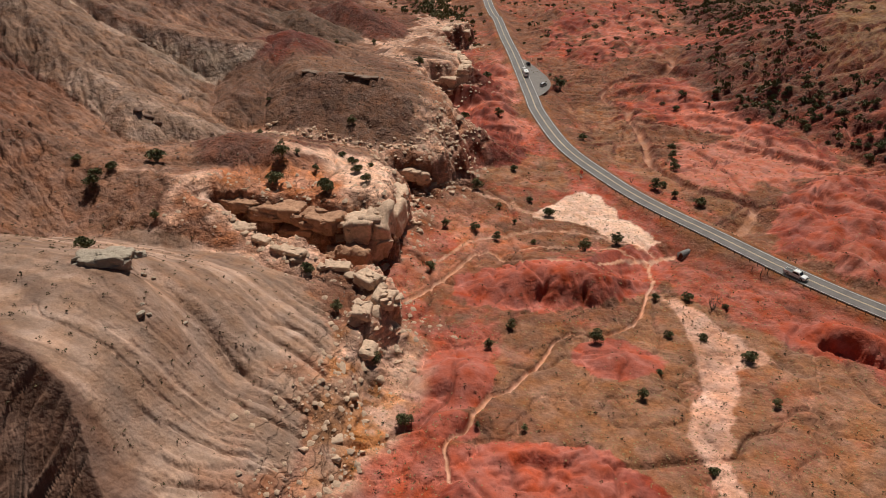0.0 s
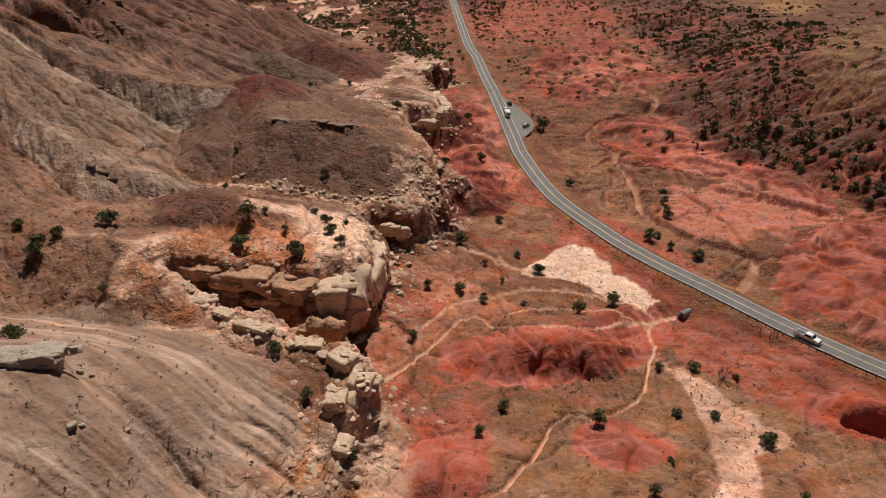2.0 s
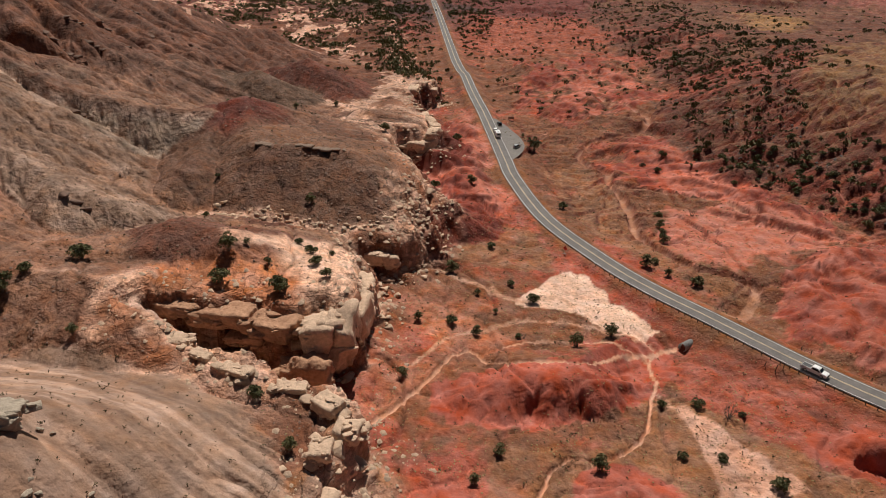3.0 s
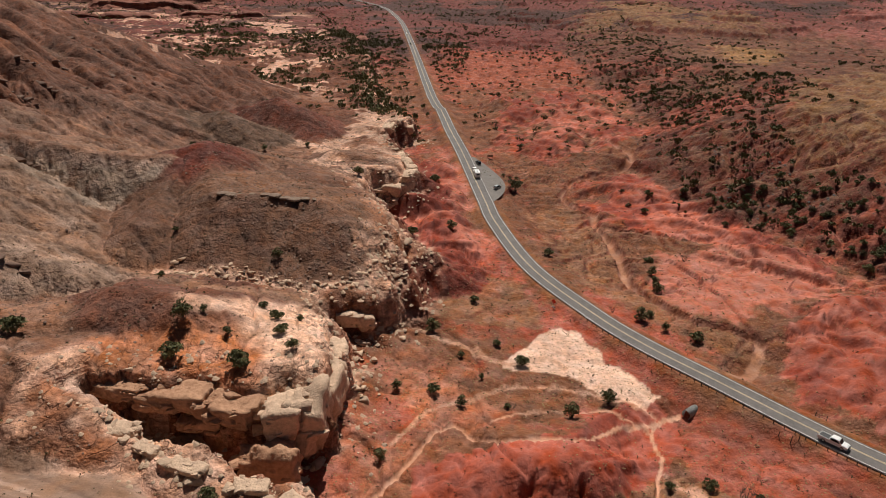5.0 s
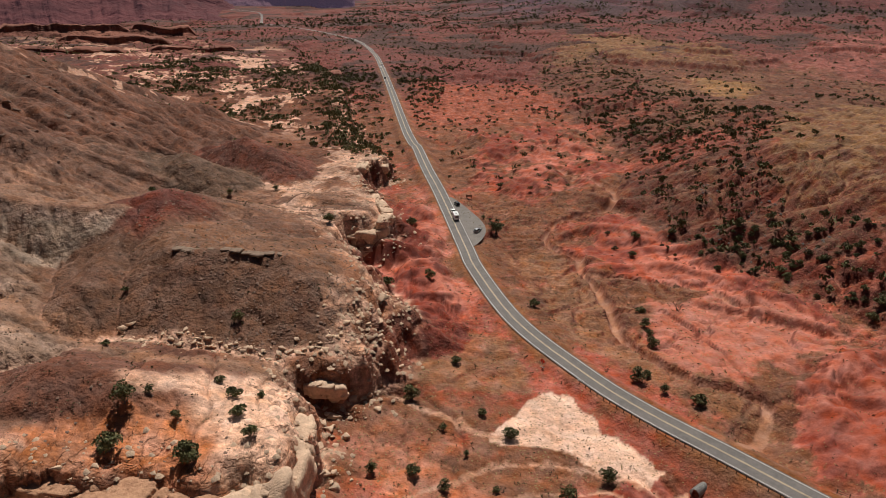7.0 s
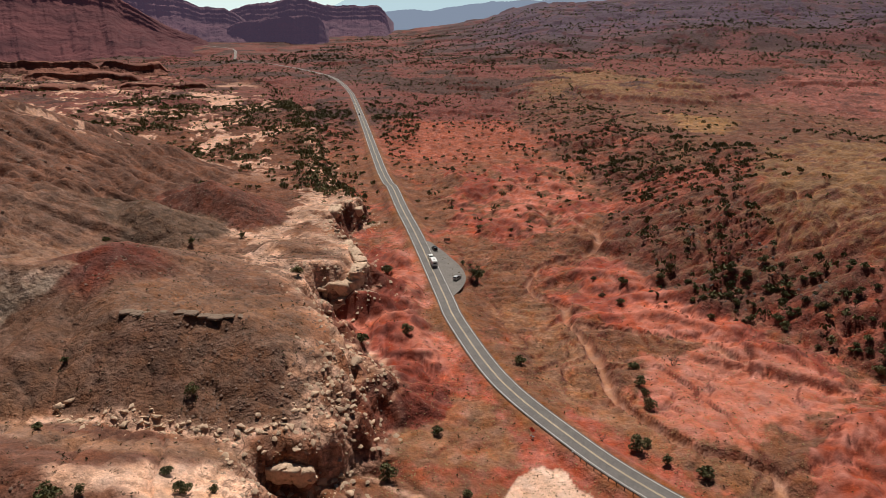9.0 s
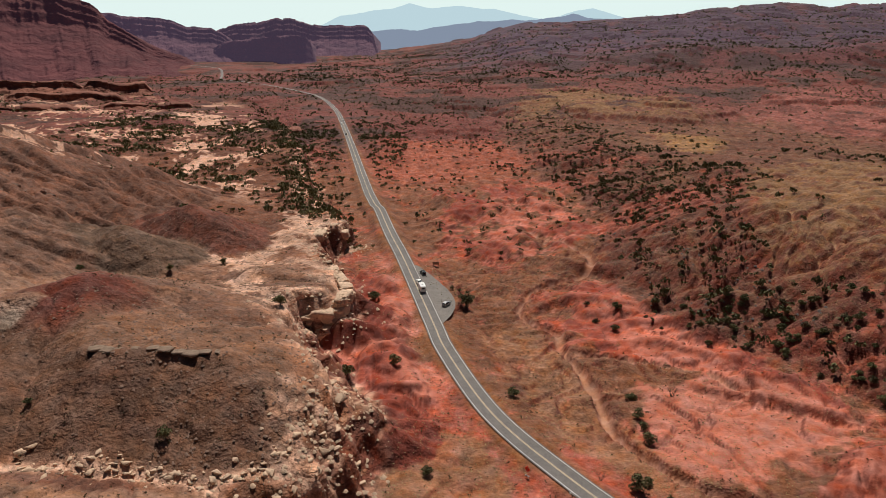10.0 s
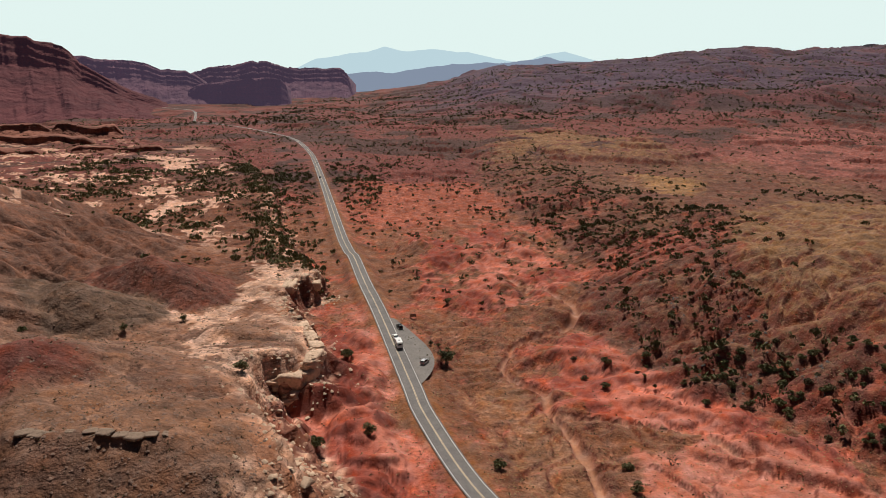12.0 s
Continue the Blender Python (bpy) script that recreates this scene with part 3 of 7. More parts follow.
def soil_material():
    """The ground: its soils lie in the mesh's own colour layer; grain, stones, cracks and bedding are added here."""
    m = bpy.data.materials.new("desert_soil")
    m.use_nodes = True
    nodes, links = m.node_tree.nodes, m.node_tree.links
    bsdf = nodes["Principled BSDF"]
    bsdf.inputs["Roughness"].default_value = 0.95
    bsdf.inputs["Specular IOR Level"].default_value = 0.2
    coord = nodes.new("ShaderNodeTexCoord")
    soil, rocky, sleek = nodes.new("ShaderNodeAttribute"), nodes.new("ShaderNodeAttribute"), nodes.new("ShaderNodeAttribute")
    soil.attribute_name, rocky.attribute_name, sleek.attribute_name = "soil", "rocky", "sleek"

    def tex(kind, metres, detail=4.0, stretch=(1, 1, 1)):
        n = nodes.new(kind)
        n.inputs["Scale"].default_value = 1.0 / metres
        if "Detail" in n.inputs:
            n.inputs["Detail"].default_value = detail
        mp = nodes.new("ShaderNodeMapping")
        mp.inputs["Scale"].default_value = stretch
        links.new(coord.outputs["Object"], mp.inputs["Vector"])
        links.new(mp.outputs[0], n.inputs["Vector"])
        return n

    def ranged(sock, a, b, c, d):
        n = nodes.new("ShaderNodeMapRange")
        for key, v in zip(("From Min", "From Max", "To Min", "To Max"), (a, b, c, d)):
            n.inputs[key].default_value = v
        links.new(sock, n.inputs["Value"])
        return n.outputs[0]

    def maths(op, a, b):
        n = nodes.new("ShaderNodeMath")
        n.operation = op
        for k, v in enumerate((a, b)):
            if isinstance(v, (int, float)):
                n.inputs[k].default_value = v
            else:
                links.new(v, n.inputs[k])
        return n.outputs[0]

    dust = ranged(tex("ShaderNodeTexNoise", 0.28, 3).outputs["Fac"], 0.3, 0.7, 0.8, 1.2)
    patches = ranged(tex("ShaderNodeTexNoise", 9, 7).outputs["Fac"], 0.3, 0.7, 0.66, 1.3)
    grain = ranged(tex("ShaderNodeTexNoise", 1.3, 7).outputs["Fac"], 0.3, 0.7, 0.72, 1.26)
    pebbles = tex("ShaderNodeTexVoronoi", 1.5)
    pick = nodes.new("ShaderNodeSeparateColor")
    links.new(pebbles.outputs["Color"], pick.inputs[0])
    stone = ranged(pebbles.outputs["Distance"], 0.11, 0.24, 1.0, 0.0)
    dark_stone = maths("MULTIPLY", maths("MULTIPLY", stone, ranged(pick.outputs[0], 0.42, 0.46, 0.0, 1.0)), 0.62)
    pale_stone = maths("MULTIPLY", maths("MULTIPLY", stone, ranged(pick.outputs[0], 0.18, 0.14, 0.0, 1.0)), 0.55)
    specks = maths("ADD", maths("SUBTRACT", 1.0, dark_stone), pale_stone)
    bedding = ranged(tex("ShaderNodeTexNoise", 1.6, 5, (0.12, 0.12, 1.0)).outputs["Fac"], 0.3, 0.7, 0.72, 1.25)
    seams = tex("ShaderNodeTexNoise", 5.0, 6, (1, 0.55, 1.8))
    cracks = ranged(maths("ABSOLUTE", maths("SUBTRACT", seams.outputs["Fac"], 0.5), 0.0), 0.0, 0.022, 0.7, 1.0)
    rocky_tone = maths("MULTIPLY", bedding, cracks)
    mixed = nodes.new("ShaderNodeMix")
    links.new(rocky.outputs["Fac"], mixed.inputs["Factor"])
    links.new(specks, mixed.inputs["A"])
    links.new(rocky_tone, mixed.inputs["B"])
    tone = maths("MULTIPLY", maths("MULTIPLY", maths("MULTIPLY", patches, dust), grain), mixed.outputs["Result"])
    # smooth mudstone and clay carry less grit
    grit = ranged(sleek.outputs["Fac"], 0.0, 1.0, 1.0, 0.42)
    tone = maths("ADD", 1.0, maths("MULTIPLY", maths("SUBTRACT", tone, 1.0), grit))
    paint = nodes.new("ShaderNodeVectorMath")
    paint.operation = "SCALE"
    links.new(soil.outputs["Color"], paint.inputs[0])
    links.new(tone, paint.inputs["Scale"])
    hue = nodes.new("ShaderNodeHueSaturation")
    links.new(paint.outputs[0], hue.inputs["Color"])
    links.new(ranged(tex("ShaderNodeTexNoise", 4.3, 4).outputs["Fac"], 0.3, 0.7, 0.86, 1.1), hue.inputs["Saturation"])
    links.new(hue.outputs[0], bsdf.inputs["Base Color"])
    lumps = tex("ShaderNodeTexNoise", 1.7, 8)
    pits = tex("ShaderNodeTexVoronoi", 0.75)
    rough_rock = maths("ADD", maths("MULTIPLY", bedding, 0.9), maths("MULTIPLY", cracks, 0.8))
    relief = maths("ADD", maths("MULTIPLY", lumps.outputs["Fac"], 0.8), maths("MULTIPLY", pits.outputs["Distance"], -0.16))
    relief = maths("MULTIPLY", relief, grit)
    relief = maths("ADD", relief, maths("MULTIPLY", rough_rock, rocky.outputs["Fac"]))
    bump = nodes.new("ShaderNodeBump")
    bump.inputs["Strength"].default_value, bump.inputs["Distance"].default_value = 1.0, 1.0
    links.new(relief, bump.inputs["Height"])
    links.new(bump.outputs[0], bsdf.inputs["Normal"])
    return m


SOIL = soil_material()
ASPHALT = material("asphalt", (0.112, 0.101, 0.096), 0.85, vary=0.18, size=0.7, bump=0.3, bump_size=0.03, tint=(0.145, 0.128, 0.12))
GRAVEL = material("pullout_asphalt", (0.15, 0.135, 0.125), 0.9, vary=0.2, size=0.6, bump=0.4, bump_size=0.05, tint=(0.19, 0.165, 0.145))
WHITE_LINE = material("white_road_paint", (0.62, 0.60, 0.56), 0.6, vary=0.2, size=0.4)
YELLOW_LINE = material("worn_yellow_road_paint", (0.55, 0.43, 0.27), 0.6, vary=0.2, size=0.4)


# ---- ground ----
def part(name, verts, faces, mat, parent=None, label="", smooth_shade=False):
    """A mesh object from plain vertices and faces, under a thing where one is given."""
    me = bpy.data.meshes.new(name)
    me.from_pydata([tuple(v) for v in verts], [], [tuple(f) for f in faces])
    me.materials.append(mat)
    me.update()
    if smooth_shade:
        me.polygons.foreach_set("use_smooth", [True] * len(me.polygons))
    ob = new(name, me)
    if parent:
        ob.parent = parent
    if label:
        ob["label"] = label
    return ob


def colour_of(x, y, h, m):
    """The soils' colours, with far haze and shade in narrow cuts painted in."""
    def mix(c, k, w):
        return c + (np.array(k)[None, :] - c) * np.clip(w, 0, 1)[:, None]
    n1, n2, n3 = rough(x, y, 34, 6, 81, 0.55), rough(x, y, 11, 5, 82, 0.6), rough(x, y, 90, 5, 83)
    n4 = rough(x, y, 3.0, 3, 84, 0.6)
    edge = 0.35 * n2 + 0.25 * n4
    c = np.tile(np.array((0.30, 0.17, 0.105)), (len(x), 1))
    red, deep, pink = (0.50, 0.172, 0.122), (0.31, 0.088, 0.066), (0.62, 0.28, 0.215)
    c = mix(c, (0.235, 0.125, 0.075), smooth(0.15, 0.5, n2 + 0.3 * n4) * 0.6)
    c = mix(c, (0.44, 0.16, 0.10), smooth(0.0, 0.35, n1 + 0.5 * n2 + 0.3 * n4) * 0.65)
    c = mix(c, red, smooth(0.32, 0.5, n1 + 0.5 * n2 + 0.2 * n4) * 0.9)
    for ring in ([(-12, 137), (8, 138), (24, 160), (32, 158), (48, 148), (70, 130), (110, 112), (110, 40), (22, 40), (15, 97), (-2, 102), (-14, 108)],
                 [(12, 240), (30, 225), (50, 205), (62, 205), (46, 228), (32, 245), (24, 290), (8, 325), (-8, 320), (0, 280)],
                 [(-44, 226), (-24, 212), (-6, 214), (-2, 224), (-14, 246), (-34, 244)]):
        c = mix(c, np.array((0.36, 0.228, 0.138)), smooth(0.35, 0.6, area(x, y, ring, 5, 3) + 0.6 * edge) * (0.92 - 0.2 * smooth(0.2, 0.45, n2)))
    c = mix(c, (0.52, 0.27, 0.175), area(x, y, [(-46, 140), (-30, 140), (-14, 172), (-10, 186), (-30, 196), (-46, 196)], 8, 5) * smooth(-0.5, 0.4, n2 + 0.2))
    mud = smooth(0.44, 0.54, m["bad"] + edge)
    c = mix(c, red, mud * 0.95)
    c = mix(c, deep, mud * smooth(0.12, 0.22, n1 + 0.15 * n2) * 0.75)
    c = mix(c, pink, mud * smooth(0.15, 0.25, -n1 + 0.2 * n2) * 0.6)
    dark_lumps = area(x, y, [(-58, 322), (-46, 326), (-41, 322), (-40, 300), (-52, 296), (-58, 306)], 3, 3) + area(x, y, [(-47, 228), (-34, 226), (-22, 234), (-20, 246), (-30, 250), (-46, 246)], 3, 3)
    lip = smooth(0.44, 0.54, m["ridge_red"] + edge)
    c = mix(c, red, lip)
    c = mix(c, deep, lip * smooth(0.15, 0.25, n1 + 0.2 * n2) * 0.5)
    mud = np.maximum(mud, lip)
    for cx, cy, rx, ry in ((-21.5, 111, 9, 12), (13, 127, 10.5, 7.5), (-20, 95, 6.5, 3), (66, 147, 17, 8), (-1, 86, 17, 9)):
        spot = smooth(1.0, 0.93, np.hypot((x - cx) / rx, (y - cy) / ry) + 0.4 * edge)
        c = mix(c, red, spot)
        mud = np.maximum(mud, spot)
    flats = area(x, y, [(34, 232), (50, 226), (76, 236), (96, 256), (82, 276), (62, 288), (40, 276), (34, 256)], 9, 5)
    mud = np.maximum(mud, smooth(0.3, 0.62, flats + 0.8 * edge) * 0.8)
    c = mix(c, pink, smooth(0.3, 0.62, flats + 0.8 * edge) * (0.85 - 0.3 * smooth(0.2, 0.5, n1)))
    beside = area(x, y, [(-20, 262), (-26, 300), (-34, 345), (-52, 400), (-60, 400), (-48, 345), (-38, 300), (-34, 262)], 5, 3)
    c = mix(c, pink, beside * smooth(-0.6, 0.2, n2))
    c = mix(c, deep, smooth(0.4, 0.55, dark_lumps + 0.7 * edge) * 0.9)
    slope_bed = area(x, y, [(22, 200), (60, 166), (90, 146), (84, 138), (50, 164), (30, 180), (14, 214)], 3, 2)
    c = mix(c, (0.36, 0.135, 0.095), slope_bed * 0.9)
    # far plain, its purple cast being haze painted into the soil
    far = smooth(560, 800, y)
    n5 = rough(x, y * 0.45, 60, 5, 85, 0.6)
    c = mix(c, (0.185, 0.088, 0.08), far * 0.8)
    c = mix(c, (0.25, 0.105, 0.095), far * smooth(0.0, 0.2, n3 + 0.3 * n5))
    c = mix(c, (0.125, 0.082, 0.078), far * smooth(0.05, 0.2, -n3 + 0.4 * n5))
    c = mix(c, (0.38, 0.175, 0.155), far * area(x, y, [(215, 600), (340, 620), (700, 1000), (1000, 1500), (650, 1560), (440, 1250), (300, 1000), (220, 720)], 30, 30) * smooth(-0.45, -0.1, n5) * 0.95)
    c = mix(c, (0.21, 0.095, 0.085), far * area(x, y, [(215, 600), (340, 620), (700, 1000), (1000, 1500), (650, 1560), (440, 1250), (300, 1000), (220, 720)], 30, 30) * smooth(0.15, 0.3, n5) * 0.8)
    c = mix(c, (0.47, 0.18, 0.115), area(x, y, [(-70, 560), (10, 580), (60, 700), (20, 800), (-100, 790), (-110, 640)], 30, 18) * 0.8)
    # east hillside
    stones = smooth(0.38, 0.58, m["stony"] + 0.7 * edge) * smooth(420, 300, m["up"])
    c = mix(c, (0.225, 0.128, 0.095), stones * (1 - 0.6 * smooth(0.22, 0.34, n1 + 0.45 * n2) * smooth(110, 60, m["up"])))
    c = mix(c, (0.265, 0.175, 0.115), stones * smooth(0.0, 0.3, -n1 + 0.4 * n2) * smooth(8, 40, m["up"]) * 0.85)
    c = mix(c, (0.315, 0.225, 0.125), m["top_grass"] * smooth(-0.6, -0.1, n2))
    c = mix(c, (0.40, 0.29, 0.14), area(x, y, [(150, 610), (166, 600), (200, 660), (188, 730), (152, 752)], 6, 8) * 0.85)
    c = mix(c, (0.33, 0.235, 0.125), area(x, y, [(60, 940), (100, 1010), (176, 960), (262, 960), (290, 1040), (330, 1330), (200, 1420), (100, 1420), (60, 1100)], 22, 30) * smooth(-0.5, -0.15, n1) * 0.85)
    # rock bench and hills in the west
    w = smooth(-1.0, 2.5, m["into"])
    c = mix(c, (0.25, 0.135, 0.088), w * smooth(900, 500, y))
    c = mix(c, (0.20, 0.105, 0.068), w * smooth(0.0, 0.5, n2) * 0.7)
    c = mix(c, (0.29, 0.14, 0.068), w * smooth(0.1, 0.5, n1) * 0.4)
    c = mix(c, (0.345, 0.245, 0.18), w * smooth(6, 18, m["into"]) * smooth(420, 330, y) * (0.95 - 0.3 * smooth(0.1, 0.3, n2)))
    c = mix(c, (0.225, 0.138, 0.104), smooth(8, 40, m["climb"]) * 0.9)
    c = mix(c, (0.31, 0.165, 0.085), smooth(8, 40, m["climb"]) * smooth(0.1, 0.35, n1 - 0.2 * n2) * 0.3)
    c = mix(c, (0.25, 0.20, 0.16), smooth(8, 40, m["climb"]) * smooth(0.2, 0.35, -n1 + 0.3 * n2) * 0.7)
    c = mix(c, (0.255, 0.16, 0.12), m["back"] * 0.85)
    c = mix(c, (0.195, 0.128, 0.10), m["back"] * smooth(0.0, 0.2, n2 + 0.3 * n4) * 0.8)
    c = mix(c, (0.32, 0.265, 0.21), m["spine"] * 0.9)
    c = mix(c, (0.46, 0.42, 0.36), m["spine"] * smooth(0.0, 0.25, n1 + 0.5 * n2) * 0.8)
    c = mix(c, (0.43, 0.43, 0.375), m["scarp"] * smooth(0, 3, m["scarp_d"]) * np.where(m["scarp_side"] < 0, 0.95, 0.15) * (1 - 0.45 * smooth(0, 0.3, n2)))
    c = mix(c, (0.50, 0.46, 0.41), m["scarp"] * smooth(1.5, 2.5, m["scarp_d"]) * smooth(5, 3.5, m["scarp_d"]) * np.where(m["scarp_side"] < 0, 0.8, 0))
    c = mix(c, (0.20, 0.105, 0.082), m["knoll"] * 0.75)
    c = mix(c, (0.22, 0.105, 0.082), m["mound"] * 0.9)
    c = mix(c, (0.21, 0.172, 0.135), m["cone2"] * 0.95)
    c = mix(c, (0.25, 0.178, 0.132), m["cone"] * np.where(m["cone_side"] < 0, 0.95, 0.3))
    c = mix(c, (0.19, 0.128, 0.098), m["cone"] * smooth(0.1, 0.4, n2 + 0.5 * n4) * 0.7)
    c = mix(c, (0.225, 0.088, 0.068), m["cone"] * smooth(22, 8, np.hypot(x + 118, y - 258)))
    c = mix(c, (0.30, 0.205, 0.14), m["cone"] * smooth(229, 232, y + n2) * smooth(-118, -104, x) * smooth(262, 246, y) * 0.9)
    mud = np.maximum(mud * (1 - smooth(0.4, 0.6, m["stony"])), 0.85 * m["clay"])
    c = mix(c, (0.41, 0.36, 0.295), m["clay"] * 0.95)
    c = mix(c, (0.33, 0.265, 0.205), m["clay"] * smooth(-66, -74, x) * smooth(84, 92, y + 3 * n2) * 0.7)
    c = mix(c, (0.47, 0.43, 0.365), m["clay"] * smooth(0.0, 0.4, n2 + 0.4 * n1) * 0.5)
    # shade painted dark into the rill bottoms; the backs between them paler
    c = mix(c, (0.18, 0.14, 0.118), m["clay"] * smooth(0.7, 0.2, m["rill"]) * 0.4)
    c = mix(c, (0.50, 0.465, 0.41), m["clay"] * smooth(0.9, 1.0, m["rill"]) * smooth(0.1, 0.6, m["streak"]) * 0.6)
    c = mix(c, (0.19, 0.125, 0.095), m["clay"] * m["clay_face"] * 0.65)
    # bare rock
    pale = (0.74, 0.60, 0.48)
    c = mix(c, pale, m["rock"] * smooth(115, 130, y) * (0.35 + 0.65 * smooth(0.25, -0.2, n2 + 0.4 * n4)))
    c = mix(c, (0.44, 0.25, 0.155), m["rock"] * smooth(0.1, 0.5, n2) * 0.8)
    c = mix(c, (0.58, 0.29, 0.145), area(x, y, [(-100, 158), (-84, 170), (-66, 170), (-58, 160), (-62, 153), (-84, 153), (-98, 152)], 3, 3) * 0.85)
    c = mix(c, (0.75, 0.68, 0.60), area(x, y, [(-112, 152), (-96, 156), (-96, 149), (-88, 144), (-104, 145), (-122, 150)], 2, 3) * smooth(-0.2, 0.2, n2) * 0.9)
    c = mix(c, (0.82, 0.69, 0.56), area(x, y, [(-62, 152), (-50, 152), (-48, 165), (-50, 186), (-58, 190), (-72, 190), (-88, 174), (-66, 172)], 3, 3) * 0.9)
    for line in ([(-150, 330, 3), (-124, 352, 5), (-104, 338, 5), (-88, 306, 5), (-74, 292, 7), (-64, 300, 8)], [(-104, 338, 5), (-98, 372, 6), (-92, 404, 9), (-104, 440, 7)], [(-76, 350, 7), (-86, 380, 7), (-84, 410, 8)]):
        d, wide, _, _ = along(x, y, line, 30)
        c = mix(c, (0.66, 0.55, 0.45), smooth(wide, wide - 1.5, d + 8 * n2 + 4 * n4) * 0.9 * (1 - m["cone2"]) * (1 - m["mound"]))
    c = mix(c, (0.40, 0.30, 0.22), smooth(6, 2, np.abs(along(x + 2 * n2, y, [(-145, 208), (-121, 203), (-100, 192), (-85, 191), (-66, 196)], 20)[0])) * 0.8)
    rubble = area(x, y, [(-44, 122), (-34, 124), (-29, 118), (-27, 104), (-30, 88), (-33, 70), (-42, 70), (-45, 92), (-45, 106)], 3, 3)
    c = mix(c, (0.62, 0.52, 0.42), rubble * 0.85)
    c = mix(c, (0.58, 0.34, 0.16), rubble * smooth(0.0, 0.35, n2))
    c = mix(c, (0.42, 0.32, 0.22), m["face"] * smooth(0.1, 0.5, n1) * 0.5)
    # bedding shows as thin bands on the slopes
    c = mix(c, (0.66, 0.54, 0.43), smooth(2.6, 0.8, along(x + 2 * n2, y + 1.5 * n4, [(-108, 203), (-90, 204), (-66, 203), (-56, 207), (-49, 220)], 12)[0]) * smooth(-0.5, 0.1, n2) * 0.9)
    bands = wave(h * 1.0 + 0.5 * n2, 0.02 * x, 1.1, 95) + 0.6 * wave(h + 0.3 * n2, 0.02 * y, 0.45, 96)
    where = np.clip(0.9 * m["bad"] + 0.9 * m["ridge_red"] + 0.5 * m["mound"] + 0.5 * m["cone2"] + 0.6 * smooth(5, 30, m["climb"]) + 0.5 * m["scarp"] + 0.25 * m["stony"] + 0.5 * m["back"] + 0.7 * m["face"] + 0.6 * far, 0, 1)
    c = c * (1 + 0.20 * bands * where)[:, None]
    c = c * (1 + 0.15 * m["streak"] * m["clay"] + 0.10 * n4 * (1 - 0.7 * mud))[:, None]
    # the narrow cuts have their shade painted into the colour
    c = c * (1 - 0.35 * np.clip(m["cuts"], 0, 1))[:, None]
    shelf = smooth(8, 30, m["into"]) * smooth(430, 520, y) * smooth(1500, 900, y)
    c = mix(c, (0.74, 0.60, 0.49), shelf * smooth(0.22, 0.32, n1 + 0.6 * n2 + 0.3 * n4) * 0.9)
    # steep banks of the gullies and scarps are coloured dark red
    bank = smooth(0.42, 0.85, m["slope"]) * smooth(2, -3, m["into"]) * smooth(190, 225, y) * smooth(6, 9, m["road_d"])
    c = mix(c, (0.21, 0.062, 0.045), bank * 0.75)
    # washed sand in the beds of the gullies
    bed = smooth(2.05, 2.7, m["stream"] + 0.3 * n4) * smooth(6, 10, m["road_d"]) * smooth(0.05, 0.3, m["cut"]) * smooth(1400, 700, y)
    tone = np.clip(c * 1.25 + np.array((0.05, 0.035, 0.03)), 0, 1)
    c = c + (tone - c) * (bed * 0.8)[:, None]
    # pale sand
    sand = area(x, y, [(7, 215.5), (1.5, 215), (-4, 211), (-7, 204), (-12, 197), (-12, 194), (-4, 195), (3, 193.5), (11, 189.5), (19, 184.5), (26, 187.5), (18, 199)], 1.2, 2.0)
    c = mix(c, (0.80, 0.72, 0.62), smooth(0.35, 0.6, sand + 0.3 * n4) * (0.9 + 0.15 * n2))
    d, wide, _, _ = along(x + 1.2 * n2, y, [(23, 161, 0.6), (27, 155.5, 1.6), (31.5, 149, 3.5), (35, 141, 5.5), (36, 133, 5.5), (34.5, 121, 3.8), (31.5, 112, 4.2), (29, 104, 3.2), (31.5, 96, 2.6), (32.5, 86, 2.6), (32, 60, 2.6)], 40)
    wash_bed = smooth(wide + 0.5, wide - 0.6, d + 1.6 * n2 + 0.8 * n4)
    lobe = area(x, y, [(36, 142), (42, 140), (51, 136.5), (46, 133), (39, 129)], 2, 2.5)
    c = mix(c, (0.72, 0.56, 0.47), np.maximum(wash_bed, 0.75 * smooth(0.35, 0.7, lobe + 0.4 * n4)) * (0.85 + 0.3 * n2))
    red_bank = area(x, y, [(24, 166), (34, 158), (46, 148), (62, 138), (84, 124), (100, 112), (110, 116), (88, 138), (60, 158), (40, 174), (28, 178)], 3, 3)
    c = mix(c, red, smooth(0.3, 0.7, red_bank + 0.5 * edge) * 0.8)
    c = mix(c, (0.66, 0.49, 0.37), m["wash"] * np.where(x > np.interp(y, [150, 193, 256, 354, 434], [85, 40, -6, -34, -54]), 0.45, 1.0))
    for line, wide in (([(24, 182), (16, 185), (8, 187.5), (-2, 187.5), (-12, 186.5), (-22, 179), (-29, 174), (-36, 160)], 0.9), ([(-8, 196), (-18, 198), (-30, 204), (-44, 212), (-52, 216)], 1.3), ([(22, 178), (10, 180), (-4, 178), (-14, 172)], 0.6)):
        c = mix(c, (0.64, 0.48, 0.37), smooth(wide, wide * 0.5, along(x + n2, y + n2, line, 20)[0] + 0.5 * n4) * 0.85)
    m["sleek"] = np.maximum.reduce([mud, m["wash"], 0.6 * smooth(0.35, 0.6, sand), 0.6 * wash_bed, 0.35 * smooth(120, 60, m["into"] * 0 + np.abs(y - 140)) * smooth(0, -4, m["into"])])
    verge = smooth(7.5, 3.5, m["road_d"] + 1.6 * n2) * smooth(1200, 700, y)
    c = mix(c, (0.32, 0.185, 0.085), verge * 0.75)
